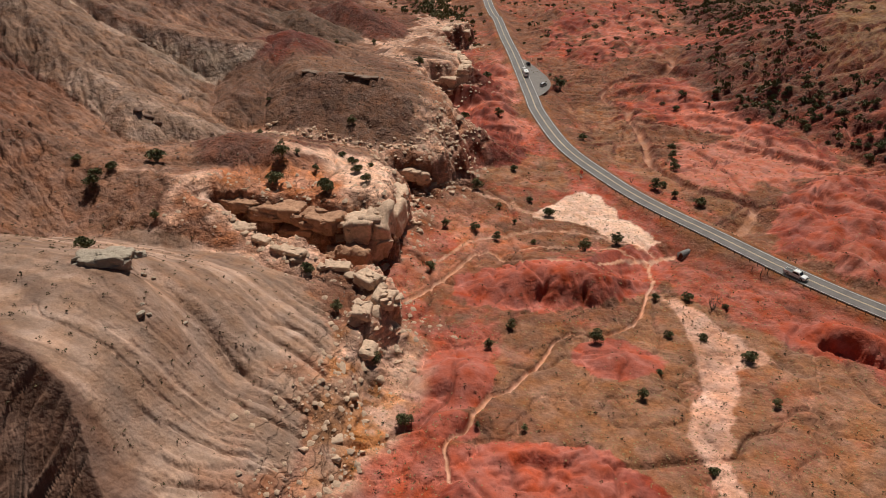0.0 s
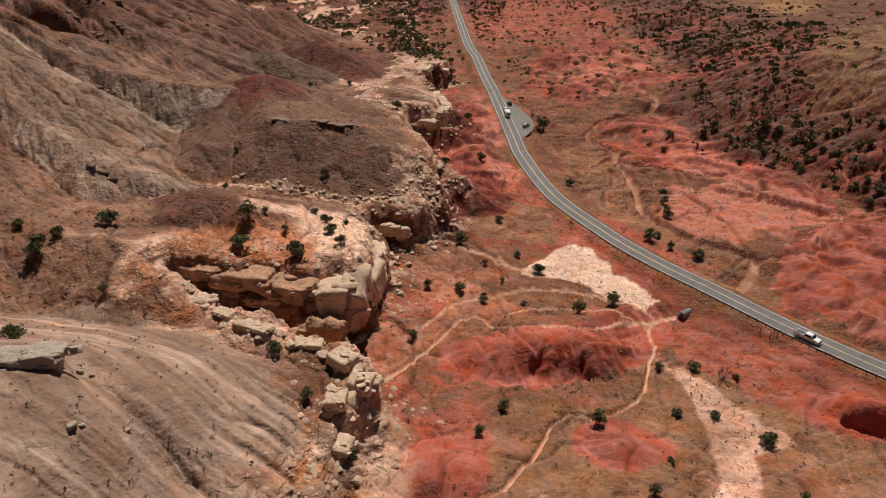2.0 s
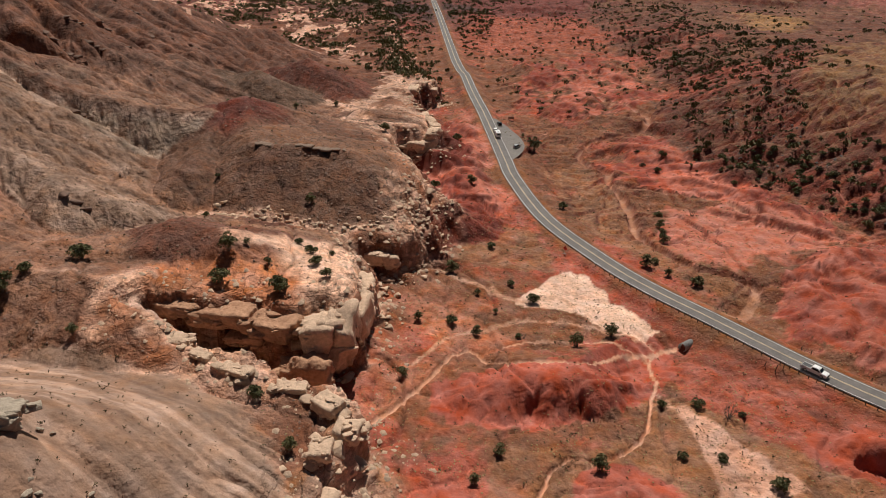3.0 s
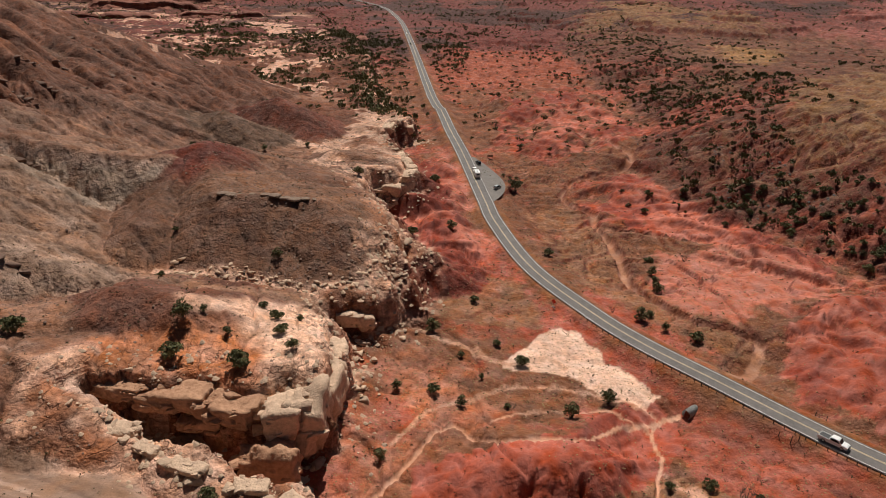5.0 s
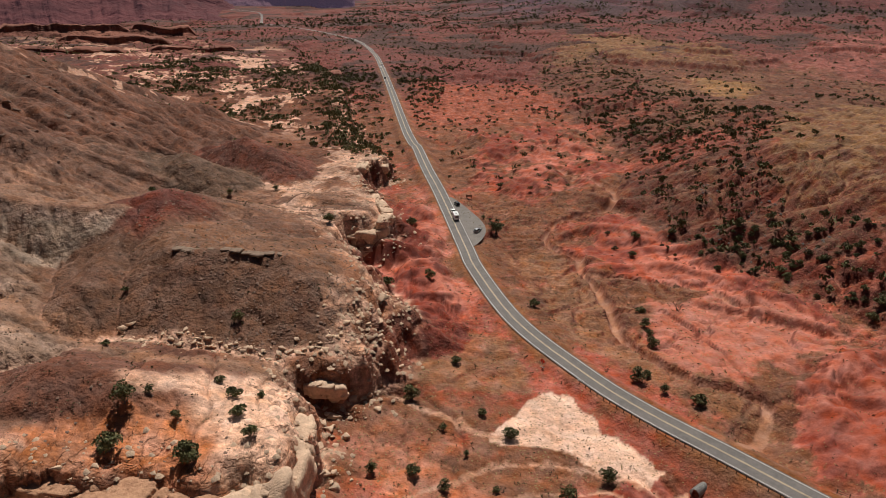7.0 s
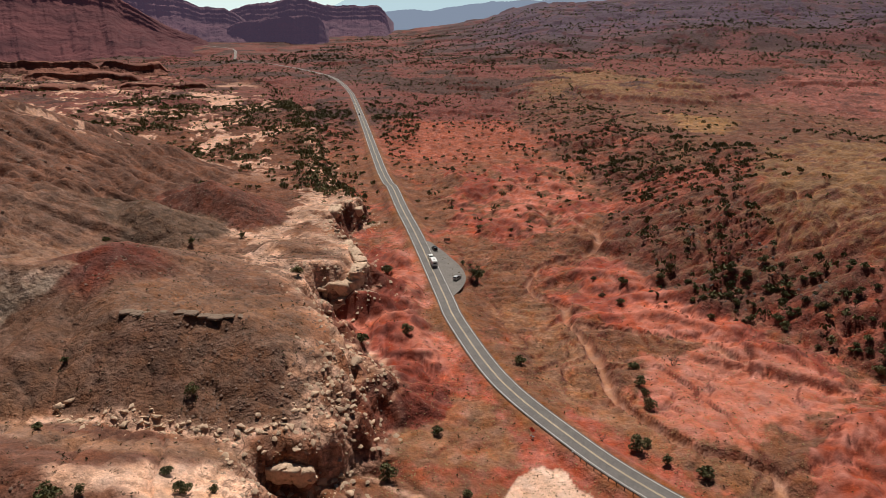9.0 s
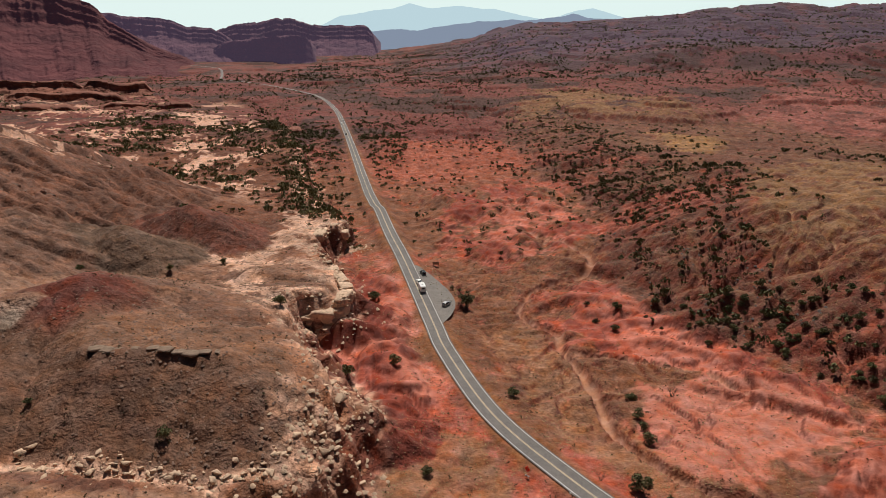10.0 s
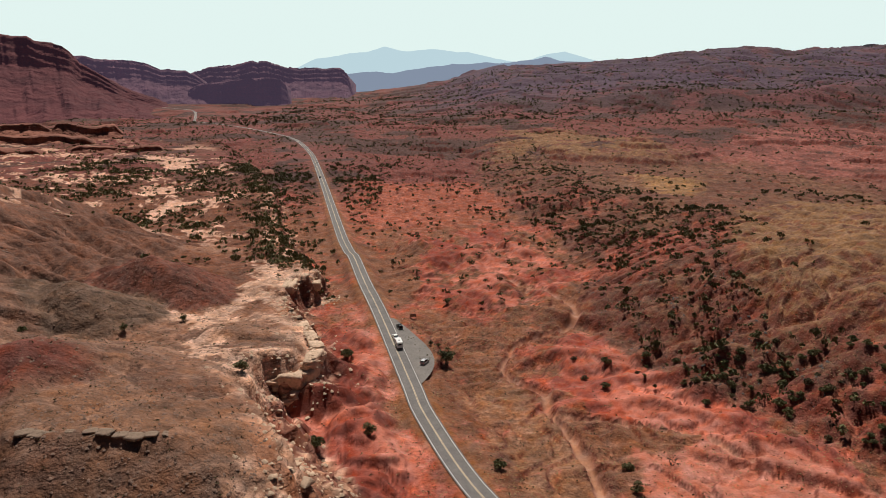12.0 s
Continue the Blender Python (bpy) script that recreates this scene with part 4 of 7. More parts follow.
    # distance haze painted as a bluish purple into the far tableland
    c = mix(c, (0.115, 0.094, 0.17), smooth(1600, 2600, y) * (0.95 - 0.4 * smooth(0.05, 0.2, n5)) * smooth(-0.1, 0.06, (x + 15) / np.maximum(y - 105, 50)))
    c = c * (0.74 + 0.66 * c.mean(1))[:, None]
    return np.clip(c * np.array((0.81, 0.575, 0.485)), 0.012, 0.8)


GRID = {}


def drainage(h, rows, cols):
    """Which neighbour each place drains to, and the order from the outlets upwards."""
    level = np.floor((h - h.min()) / 0.04).astype(int).ravel().tolist()
    n = rows * cols
    seen = bytearray(n)
    buckets = collections.defaultdict(list)
    edge = list(range(cols)) + list(range(n - cols, n)) + list(range(cols, n - cols, cols)) + list(range(2 * cols - 1, n - cols, cols))
    for i in edge:
        seen[i] = 1
        buckets[level[i]].append(i)
    order = []
    for lv in range(max(level) + 1):
        todo = buckets.pop(lv, None)
        while todo:
            i = todo.pop()
            order.append(i)
            for j in (i - cols, i - 1, i + 1, i + cols):
                if 0 <= j < n and not seen[j]:
                    seen[j] = 1
                    if level[j] <= lv:
                        todo.append(j)
                    else:
                        buckets[level[j]].append(j)
    rank = np.empty(n, int)
    rank[order] = np.arange(n)
    return rank.reshape(rows, cols), order


def erode(gx, gy, h, soft, rounds=4):
    """Running water cuts gullies: returns the lowered ground and the catchment of each place in square metres."""
    rows, cols = h.shape
    n = rows * cols
    index = np.arange(n).reshape(rows, cols)
    cell = np.abs(np.gradient(gx, axis=1) * np.gradient(gy, axis=0))
    bare = h.copy()
    for turn in range(rounds):
        rank, order = drainage(h, rows, cols)
        best, to, gap = np.full((rows, cols), -1e9), index.copy(), np.ones((rows, cols))
        for dj, di in ((-1, -1), (-1, 0), (-1, 1), (0, -1), (0, 1), (1, -1), (1, 0), (1, 1)):
            a = (slice(max(0, -dj), rows - max(0, dj)), slice(max(0, -di), cols - max(0, di)))
            b = (slice(max(0, dj), rows - max(0, -dj)), slice(max(0, di), cols - max(0, -di)))
            dist = np.hypot(gx[a] - gx[b], gy[a] - gy[b])
            drop = np.where(rank[b] < rank[a], (h[a] - h[b]) / dist, -1e9)
            m = drop > best[a]
            best[a] = np.where(m, drop, best[a])
            to[a] = np.where(m, index[b], to[a])
            gap[a] = np.where(m, dist, gap[a])
        flow, target = cell.ravel().tolist(), to.ravel().tolist()
        for i in reversed(order):
            j = target[i]
            if j != i:
                flow[j] += flow[i]
        catch = np.array(flow).reshape(rows, cols)
        power = (0.30 * soft * np.sqrt(np.minimum(catch, 2500)) / gap).ravel().tolist()
        z = h.ravel().tolist()
        for i in order:
            low = z[target[i]]
            if low < z[i]:
                f = power[i]
                z[i] = (z[i] + f * low) / (1 + f)
        h = np.array(z).reshape(rows, cols)
        most = 0.5 + 3.4 * soft
        h = bare - most * (1 - np.exp(-(bare - h) / most))
        around = h.copy()
        around[1:-1, 1:-1] = (h[:-2, 1:-1] + h[2:, 1:-1] + h[1:-1, :-2] + h[1:-1, 2:]) / 4
        h = h + np.clip(soft, 0, 1) * 0.12 * (around - h)
    return h, catch


def surface(x, y):
    """Height of the finished ground."""
    x, y = np.asarray(x, float), np.asarray(y, float)
    ys, left, right, h = GRID["ys"], GRID["left"], GRID["right"], GRID["h"]
    r = np.clip(np.interp(y, ys, np.arange(len(ys))), 0, len(ys) - 1.001)
    i = r.astype(int)
    def at(k):
        c = np.clip((x - left[k]) / (right[k] - left[k]) * (h.shape[1] - 1), 0, h.shape[1] - 1.001)
        j = c.astype(int)
        return h[k, j] * (1 - c + j) + h[k, j + 1] * (c - j)
    return at(i) * (1 - r + i) + at(i + 1) * (r - i)


def build_ground():
    rows = [-420.0, -340, -270, -210, -160, -125, -100, -82, -68] + [-58 + 2.8 * k for k in range(35)] + [40.0]
    while rows[-1] < 4790:
        rows.append(rows[-1] + 0.0037 * (max(rows[-1], 45) + 34))
    ys = np.array(rows)
    left = -np.maximum(np.minimum(1.08 * ys + 26, 350), 0.72 * (ys - 60) + 30)
    left = np.where(ys < 40, -70, left)
    right = np.maximum(0.50 * np.maximum(ys, 60) + 24, 0.71 * (ys - 105) + 30)
    u = np.linspace(0, 1, 740)
    skirt = np.array([1, 3, 7, 14, 28, 55, 110, 220, 440, 900, 1800, 3600.0])
    core = left[:, None] + (right - left)[:, None] * u[None, :]
    step = ((right - left) / 739)[:, None]
    grow = np.minimum(1.0, 4800 / (np.abs(left) + 3600))[:, None]
    gx = np.concatenate([left[:, None] - (skirt[::-1] * grow + step), core, right[:, None] + (skirt * grow + step)], 1)
    gy = np.repeat(ys[:, None], gx.shape[1], 1)
    nr, nc = gx.shape
    k, w = len(skirt), len(u)
    pieces = []
    for a in range(0, nr, 24):
        x, y = gx[a:a + 24].ravel(), gy[a:a + 24].ravel()
        pieces.append((x, y, *ground(x, y)))
    h = np.concatenate([p[2] for p in pieces]).reshape(nr, nc)
    soft = np.concatenate([p[3]["soft"] for p in pieces]).reshape(nr, nc)
    first, last = int(np.searchsorted(ys, 25)), int(np.searchsorted(ys, 1500))
    part_of = (slice(first, last), slice(k, k + w))
    fade = np.minimum(1, np.minimum(np.arange(w), np.arange(w)[::-1]) / 12)[None, :]
    cut, catch = erode(gx[part_of], gy[part_of], h[part_of], soft[part_of] * fade)
    cover = h.copy()
    h[part_of] = cut
    stream = np.zeros(h.shape)
    stream[part_of] = np.log10(np.maximum(catch, 1))
    GRID.update(ys=ys, left=left, right=right, h=h[:, k:k + w])
    colours, rocky, shift, sleek = [], [], [], []
    lean = np.hypot(np.gradient(h, axis=1) / np.maximum(np.gradient(gx, axis=1), 0.1), np.gradient(h, axis=0) / np.maximum(np.gradient(gy, axis=0), 0.1))
    for a, (x, y, _, m) in zip(range(0, nr, 24), pieces):
        hh = h[a:a + 24].ravel()
        m["slope"] = lean[a:a + 24].ravel()
        m["stream"], m["cut"] = stream[a:a + 24].ravel(), cover[a:a + 24].ravel() - hh
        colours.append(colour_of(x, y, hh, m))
        sleek.append(m["sleek"])
        rocky.append(np.clip(np.maximum(m["rock"], m["face"]), 0, 1))
        # beds of the cliff stand out or lie back
        shift.append(m["face"] * (0.8 * wave(hh * 1.0 + 0.6 * wave(x, y, 9, 91), m["rim_run"] * 0.12, 2.2, 92) + 0.3 * wave(x, y + hh, 2.6, 93)))
    pieces.clear()
    bed = np.concatenate(shift).reshape(nr, nc)
    sy, sx = np.gradient(h)
    sx, sy = sx / np.maximum(np.gradient(gx, axis=1), 0.1), sy / np.maximum(np.gradient(gy, axis=0), 0.1)
    norm = np.sqrt(sx * sx + sy * sy) + 1e-6
    px, py = gx - bed * sx / norm, gy - bed * sy / norm
    verts = np.stack([px, py, h], 2).reshape(-1, 3).astype(np.float32)
    i = np.arange(nr * nc).reshape(nr, nc)
    quads = np.stack([i[:-1, :-1], i[:-1, 1:], i[1:, 1:], i[1:, :-1]], 2).reshape(-1, 4).astype(np.int32)
    me = bpy.data.meshes.new("ground")
    me.vertices.add(len(verts))
    me.vertices.foreach_set("co", verts.ravel())
    me.loops.add(quads.size)
    me.loops.foreach_set("vertex_index", quads.ravel())
    me.polygons.add(len(quads))
    me.polygons.foreach_set("loop_start", np.arange(0, quads.size, 4, dtype=np.int32))
    me.update(calc_edges=True)
    me.polygons.foreach_set("use_smooth", np.ones(len(quads), bool))
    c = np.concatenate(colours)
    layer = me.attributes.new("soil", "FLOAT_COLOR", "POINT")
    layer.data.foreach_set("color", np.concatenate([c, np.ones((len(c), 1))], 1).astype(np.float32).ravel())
    layer = me.attributes.new("rocky", "FLOAT", "POINT")
    layer.data.foreach_set("value", np.concatenate(rocky).astype(np.float32))
    layer = me.attributes.new("sleek", "FLOAT", "POINT")
    layer.data.foreach_set("value", np.concatenate(sleek).astype(np.float32))
    me.materials.append(SOIL)
    ob = new("ground", me)
    return tagged(ob, "red and grey desert ground with washes, clay hills and a rocky bench", "ground", kind="structure")


build_ground()


# ---- road ----
def ribbon(name, a, b, lift, mat, parent=None, label="", dashes=None, span=(0, 1e9)):
    """A strip along the road, from a to b metres right of its centre."""
    pts = [np.array(p) for p in spline([p for p in ROAD], 2.0)]
    verts, faces, run = [], [], 0.0
    for k, p in enumerate(pts):
        q, r = pts[max(k - 1, 0)], pts[min(k + 1, len(pts) - 1)]
        way = (r - q)[:2] / np.linalg.norm((r - q)[:2])
        nx, ny = way[1], -way[0]
        run += np.linalg.norm((p - q)[:2])
        crown = lambda s: -0.015 * abs(s)
        verts += [(p[0] + nx * a, p[1] + ny * a, p[2] + lift + crown(a)), (p[0] + nx * b, p[1] + ny * b, p[2] + lift + crown(b))]
        if k and span[0] <= run <= span[1]:
            n = 2 * k
            faces.append((n - 2, n, n + 1, n - 1) if b < a else (n - 2, n - 1, n + 1, n))
    return part(name, verts, faces, mat, parent, label)


road = tagged(ribbon("road", -3.45, 3.45, 0.0, ASPHALT), "two-lane grey asphalt highway curving through red desert", "road", kind="structure")
ribbon("edge_line", -3.02, -2.86, 0.012, WHITE_LINE, road, "white painted edge line")
ribbon("edge_line", 2.86, 3.02, 0.012, WHITE_LINE, road, "white painted edge line")
ribbon("centre_line", -0.24, -0.08, 0.012, YELLOW_LINE, road, "worn yellow centre line")
ribbon("centre_line", 0.08, 0.24, 0.012, YELLOW_LINE, road, "worn yellow centre line")


# ---- plants and stones ----
def heights(points):
    p = np.array(points, float)
    return surface(p[:, 0], p[:, 1])


def quick_mesh(name, verts, faces, mat, smooth_shade=False):
    """A mesh from arrays; all faces have the same number of corners."""
    me = bpy.data.meshes.new(name)
    n = faces.shape[1]
    me.vertices.add(len(verts))
    me.vertices.foreach_set("co", verts.astype(np.float32).ravel())
    me.loops.add(faces.size)
    me.loops.foreach_set("vertex_index", faces.astype(np.int32).ravel())
    me.polygons.add(len(faces))
    me.polygons.foreach_set("loop_start", np.arange(0, faces.size, n, dtype=np.int32))
    me.update(calc_edges=True)
    if smooth_shade:
        me.polygons.foreach_set("use_smooth", np.ones(len(faces), bool))
    me.materials.append(mat)
    return me


def leaf_material(name, dark, light):
    m = bpy.data.materials.new(name)
    m.use_nodes = True
    nodes, links = m.node_tree.nodes, m.node_tree.links
    bsdf = nodes["Principled BSDF"]
    bsdf.inputs["Roughness"].default_value = 0.75
    bsdf.inputs["Specular IOR Level"].default_value = 0.25
    geo = nodes.new("ShaderNodeNewGeometry")
    info = nodes.new("ShaderNodeObjectInfo")
    mix = nodes.new("ShaderNodeMix")
    mix.data_type = "RGBA"
    mix.inputs["A"].default_value, mix.inputs["B"].default_value = (*dark, 1), (*light, 1)
    add = nodes.new("ShaderNodeMath")
    add.operation = "MULTIPLY_ADD"
    add.inputs[1].default_value = 0.7
    links.new(geo.outputs["Random Per Island"], add.inputs[0])
    half = nodes.new("ShaderNodeMath")
    half.operation = "MULTIPLY"
    half.inputs[1].default_value = 0.3
    links.new(info.outputs["Random"], half.inputs[0])
    links.new(half.outputs[0], add.inputs[2])
    links.new(add.outputs[0], mix.inputs["Factor"])
    links.new(mix.outputs["Result"], bsdf.inputs["Base Color"])
    return m


JUNIPER = leaf_material("juniper_foliage", (0.05, 0.054, 0.02), (0.19, 0.18, 0.075))
SAGE = leaf_material("sage_foliage", (0.04, 0.034, 0.016), (0.14, 0.11, 0.05))
STRAW = leaf_material("dry_grass", (0.17, 0.115, 0.05), (0.33, 0.24, 0.11))
BARK = material("grey_bark", (0.13, 0.095, 0.07), 0.9, vary=0.25, size=0.15, bump=0.6, bump_size=0.04)
PALE_ROCK = material("pale_sandstone", (0.48, 0.34, 0.245), 0.92, vary=0.25, size=0.7, bump=0.7, bump_size=0.25, tint=(0.52, 0.36, 0.24), random_tint=0.15)
BROWN_ROCK = material("brown_sandstone", (0.17, 0.10, 0.07), 0.92, vary=0.3, size=0.5, bump=0.7, bump_size=0.2)
DARK_ROCK = material("dark_basalt", (0.055, 0.043, 0.04), 0.85, vary=0.35, size=0.4, bump=0.6, bump_size=0.15)
CLAY_ROCK = material("grey_caprock", (0.38, 0.31, 0.235), 0.92, vary=0.3, size=0.8, bump=0.7, bump_size=0.3)


def leaf_cloud(rng, lobes, count, size, flat=0.75):
    """Leaf sprays as small bent quads over and inside lobes (x, y, z, r)."""
    verts, faces = [], []
    lob = np.array(lobes)
    pick = rng.choice(len(lob), count, p=lob[:, 3] ** 2 / (lob[:, 3] ** 2).sum())
    for k in pick:
        x, y, z, r = lob[k]
        d = rng.normal(size=3)
        d /= np.linalg.norm(d)
        d[2] = abs(d[2]) * 1.1 - 0.35
        c = np.array((x, y, z)) + d * r * (0.62 + 0.45 * rng.random()) * np.array((1, 1, flat))
        a = rng.normal(size=3)
        a /= np.linalg.norm(a)
        b = np.cross(a, d + 0.3 * rng.normal(size=3))
        b /= np.linalg.norm(b) + 1e-6
        s = size * (0.6 + 0.8 * rng.random())
        n = len(verts)
        verts += [c - a * s, c - b * s * 0.6 + d * s * 0.35, c + a * s, c + b * s * 0.6 + d * s * 0.2]
        faces.append((n, n + 1, n + 2, n + 3))
    return np.array(verts), np.array(faces)


def twig_tubes(rng, base, tips, r0):
    """Tapered bent limbs from a base to some tips."""
    verts, faces = [], []
    for tip in tips:
        tip = np.array(tip)
        mid = (np.array(base) + tip) / 2 + rng.normal(size=3) * 0.07
        line = [np.array(base), (np.array(base) + mid) / 2 + rng.normal(size=3) * 0.03, mid, tip]
        for k, p in enumerate(line):
            w = r0 * (1 - 0.28 * k)
            for a in range(5):
                t = 2 * math.pi * a / 5
                verts.append(p + np.array((math.cos(t) * w, math.sin(t) * w, 0)))
        n = len(verts) - 20
        for k in range(3):
            for a in range(5):
                i, j = n + 5 * k + a, n + 5 * k + (a + 1) % 5
                faces.append((i, j, j + 5, i + 5))
    return np.array(verts), np.array(faces)


def shrub_meshes(seed, tall, wide, leaves, leaf, foliage):
    """Trunk and crown of one bush, about one metre across."""
    rng = np.random.default_rng(seed)
    lobes = []
    n = rng.integers(6, 10)
    for k in range(n):
        a = 2 * math.pi * (k + 0.6 * rng.random()) / n
        q = wide * (0.12 + 0.26 * rng.random())
        lobes.append((math.cos(a) * q, math.sin(a) * q, tall * (0.26 + 0.40 * rng.random()), 0.22 + 0.12 * rng.random()))
    lobes.append((0.05 * rng.normal(), 0.05 * rng.normal(), tall * 0.74, 0.2))
    v, f = leaf_cloud(rng, lobes, leaves, leaf)
    crown = quick_mesh("crown", v, f, foliage)
    tips = [(x * 0.85, y * 0.85, z) for x, y, z, r in lobes]
    v, f = twig_tubes(rng, (0, 0, -0.12), tips, 0.035)
    return quick_mesh("trunk", v, f, BARK), crown


KINDS = [shrub_meshes(101, 1.0, 0.95, 850, 0.062, JUNIPER), shrub_meshes(102, 1.2, 0.9, 850, 0.062, JUNIPER), shrub_meshes(103, 0.85, 1.1, 850, 0.062, JUNIPER),
         shrub_meshes(104, 1.35, 0.8, 850, 0.058, JUNIPER), shrub_meshes(105, 0.65, 1.1, 420, 0.07, SAGE), shrub_meshes(106, 0.75, 1.0, 420, 0.07, SAGE)]
MODELS = []


def plant(kind, x, y, z, size, turn, label, group):
    """One bush, standing at x, y."""
    if MODELS and kind in [k for k, _ in MODELS]:
        base = dict(MODELS)[kind]
        ob = copy_thing(base, pose(x, y, z, 0, 0, turn) @ Matrix.Diagonal((size / base.scale[0], size / base.scale[0], size / base.scale[0], 1)))
    else:
        ob = new("juniper_bush" if kind < 4 else "sagebrush_bush")
        for name, me in zip(("trunk", "crown"), KINDS[kind]):
            p = new(name, me)
            p.parent = ob
        ob.matrix_basis = pose(x, y, z, 0, 0, turn) @ Matrix.Diagonal((size, size, size, 1))
        MODELS.append((kind, ob))
    return tagged(ob, label, "bush", group)


def grove(points, label, group, kinds=(0, 1, 2, 3), grow=1.25, seed=1):
    rng = random.Random(seed)
    for (x, y, w), z in zip(points, heights([(a, b) for a, b, _ in points])):
        plant(rng.choice(kinds), x, y, z - 0.05, w * grow * rng.uniform(0.92, 1.1), rng.uniform(0, 360), label, group)


grove([(-134, 149, 2.1), (-125, 142, 3.7), (-123, 148, 2.4), (-117, 159, 3.8), (-102, 133, 2), (-96, 102, 2.8), (-81, 158, 3.5), (-66, 157, 3.7), (-83, 168, 3.7), (-73, 168, 1.6),
       (-71, 184, 1.8), (-62, 171, 2.3), (-57, 164, 1.9), (-77, 211, 2.4), (-60, 127, 2.4), (-49, 116, 2.5), (-38, 108, 2.1), (-28, 94, 2.3), (-66, 179, 2.4), (-61, 181, 1.5), (-80, 172, 1.5)],
      "dark green juniper bush rooted on the pale rock bench", "junipers on the rock bench", seed=2)
grove([(-37, 156, 2.0), (-38, 180, 2.0), (-29, 181, 2.2), (-22, 177, 2.1), (-24, 197, 1.6), (-33, 208, 2.8), (-18, 189, 1.2), (-15, 204, 1.8), (-8, 196, 2.8), (-11, 178, 1.4), (4, 176, 2.9), (13, 184, 3.0)],
      "dark juniper bush on tan soil beside a dry wash", "bushes by the dry wash", seed=3)
grove([(-12, 133, 1.9), (-16, 124, 2.0), (8, 132, 2.8), (23, 157, 1.6), (31, 157, 2.2), (40, 155, 1.3), (33, 140, 1.7), (25, 139, 1.7), (42, 133, 2.9), (45, 118, 1.6), (18, 114, 2.0), (22, 124, 1.3), (30, 96, 1.6), (-5, 98, 1.1), (-14, 96, 1)],
      "green juniper bush on red and tan flats", "bushes on the red flats", seed=4)
grove([(-23, 227, 2.1), (-50, 274, 2.9), (-36, 280, 2.6), (-50, 335, 3.4), (-14, 339, 4.9), (0, 268, 2.6), (26, 224, 2.8), (29, 226, 1.6), (32, 219, 2.1), (40, 215, 3.1), (35, 270, 2.3), (34, 258, 2.3), (34.5, 253, 2), (34, 245, 2.4),
       (-51, 277, 2.2), (-70, 278, 2.9), (-110, 218, 1.4), (-148, 308, 2.2), (-109, 339, 2.1), (-122, 321, 2.0), (-104, 197, 1.4), (-20, 352, 1.6), (-17, 357, 1.4)],
      "dark juniper bush on red soil near the highway", "bushes near the highway", seed=5)


def bare_tree(x, y, z, size, seed, label):
    """A dead shrub: bent grey limbs that fork twice."""
    rng = np.random.default_rng(seed)
    ob = new("dead_tree")
    ob.matrix_basis = pose(x, y, z) @ Matrix.Diagonal((size, size, size, 1))
    limbs = [(0.42 * math.cos(a) * rng.uniform(0.6, 1), 0.42 * math.sin(a) * rng.uniform(0.6, 1), rng.uniform(0.45, 0.8)) for a in np.linspace(0, 5.6, 7)]
    v, f = twig_tubes(rng, (0, 0, -0.1), limbs, 0.035)
    t = new("trunk", quick_mesh("trunk", v, f, BARK))
    t.parent = ob
    vs, fs, n = [], [], 0
    for limb in limbs:
        tips = [np.array(limb) + np.array((rng.uniform(-0.25, 0.25), rng.uniform(-0.25, 0.25), rng.uniform(0.05, 0.3))) for _ in range(5)]
        v, f = twig_tubes(rng, np.array(limb) * 0.75, tips, 0.014)
        vs.append(v), fs.append(f + n)
        n += len(v)
    b = new("branches", quick_mesh("branches", np.concatenate(vs), np.concatenate(fs), BARK))
    b.parent = ob
    return tagged(ob, label, "tree")


for k, (x, y, size) in enumerate(((37, 154, 4.2), (47, 271, 3.6), (18, 227, 2.2), (-9.5, 178, 1.8))):
    bare_tree(x, y, float(heights([(x, y)])[0]), size, 300 + k, "bare grey dead shrub with twisted limbs on red soil")


def scattered(name, shapes, x, y, z, size, mat, label, category, seed, squash=(0.8, 1.2), sink=0.0):
    """Many small things that nobody could count, as one mesh."""
    rng = np.random.default_rng(seed)
    vs, fs, n = [], [], 0
    which = rng.integers(0, len(shapes), len(x))
    for k, (v, f) in enumerate(shapes):
        m = which == k
        c = int(m.sum())
        if not c:
            continue
        a = rng.random(c) * 2 * math.pi
        s = size[m]
        up = s * (squash[0] + (squash[1] - squash[0]) * rng.random(c))
        ca, sa = np.cos(a) * s, np.sin(a) * s
        px = v[None, :, 0] * ca[:, None] - v[None, :, 1] * sa[:, None] + x[m][:, None]
        py = v[None, :, 0] * sa[:, None] + v[None, :, 1] * ca[:, None] + y[m][:, None]
        pz = v[None, :, 2] * up[:, None] + (z[m] - sink * s)[:, None]
        vs.append(np.stack([px, py, pz], 2).reshape(-1, 3))
        fs.append((f[None] + (np.arange(c) * len(v))[:, None, None]).reshape(-1, f.shape[1]) + n)
        n += c * len(v)
    return tagged(new(name, quick_mesh(name, np.concatenate(vs), np.concatenate(fs), mat)), label, category, kind="stuff")


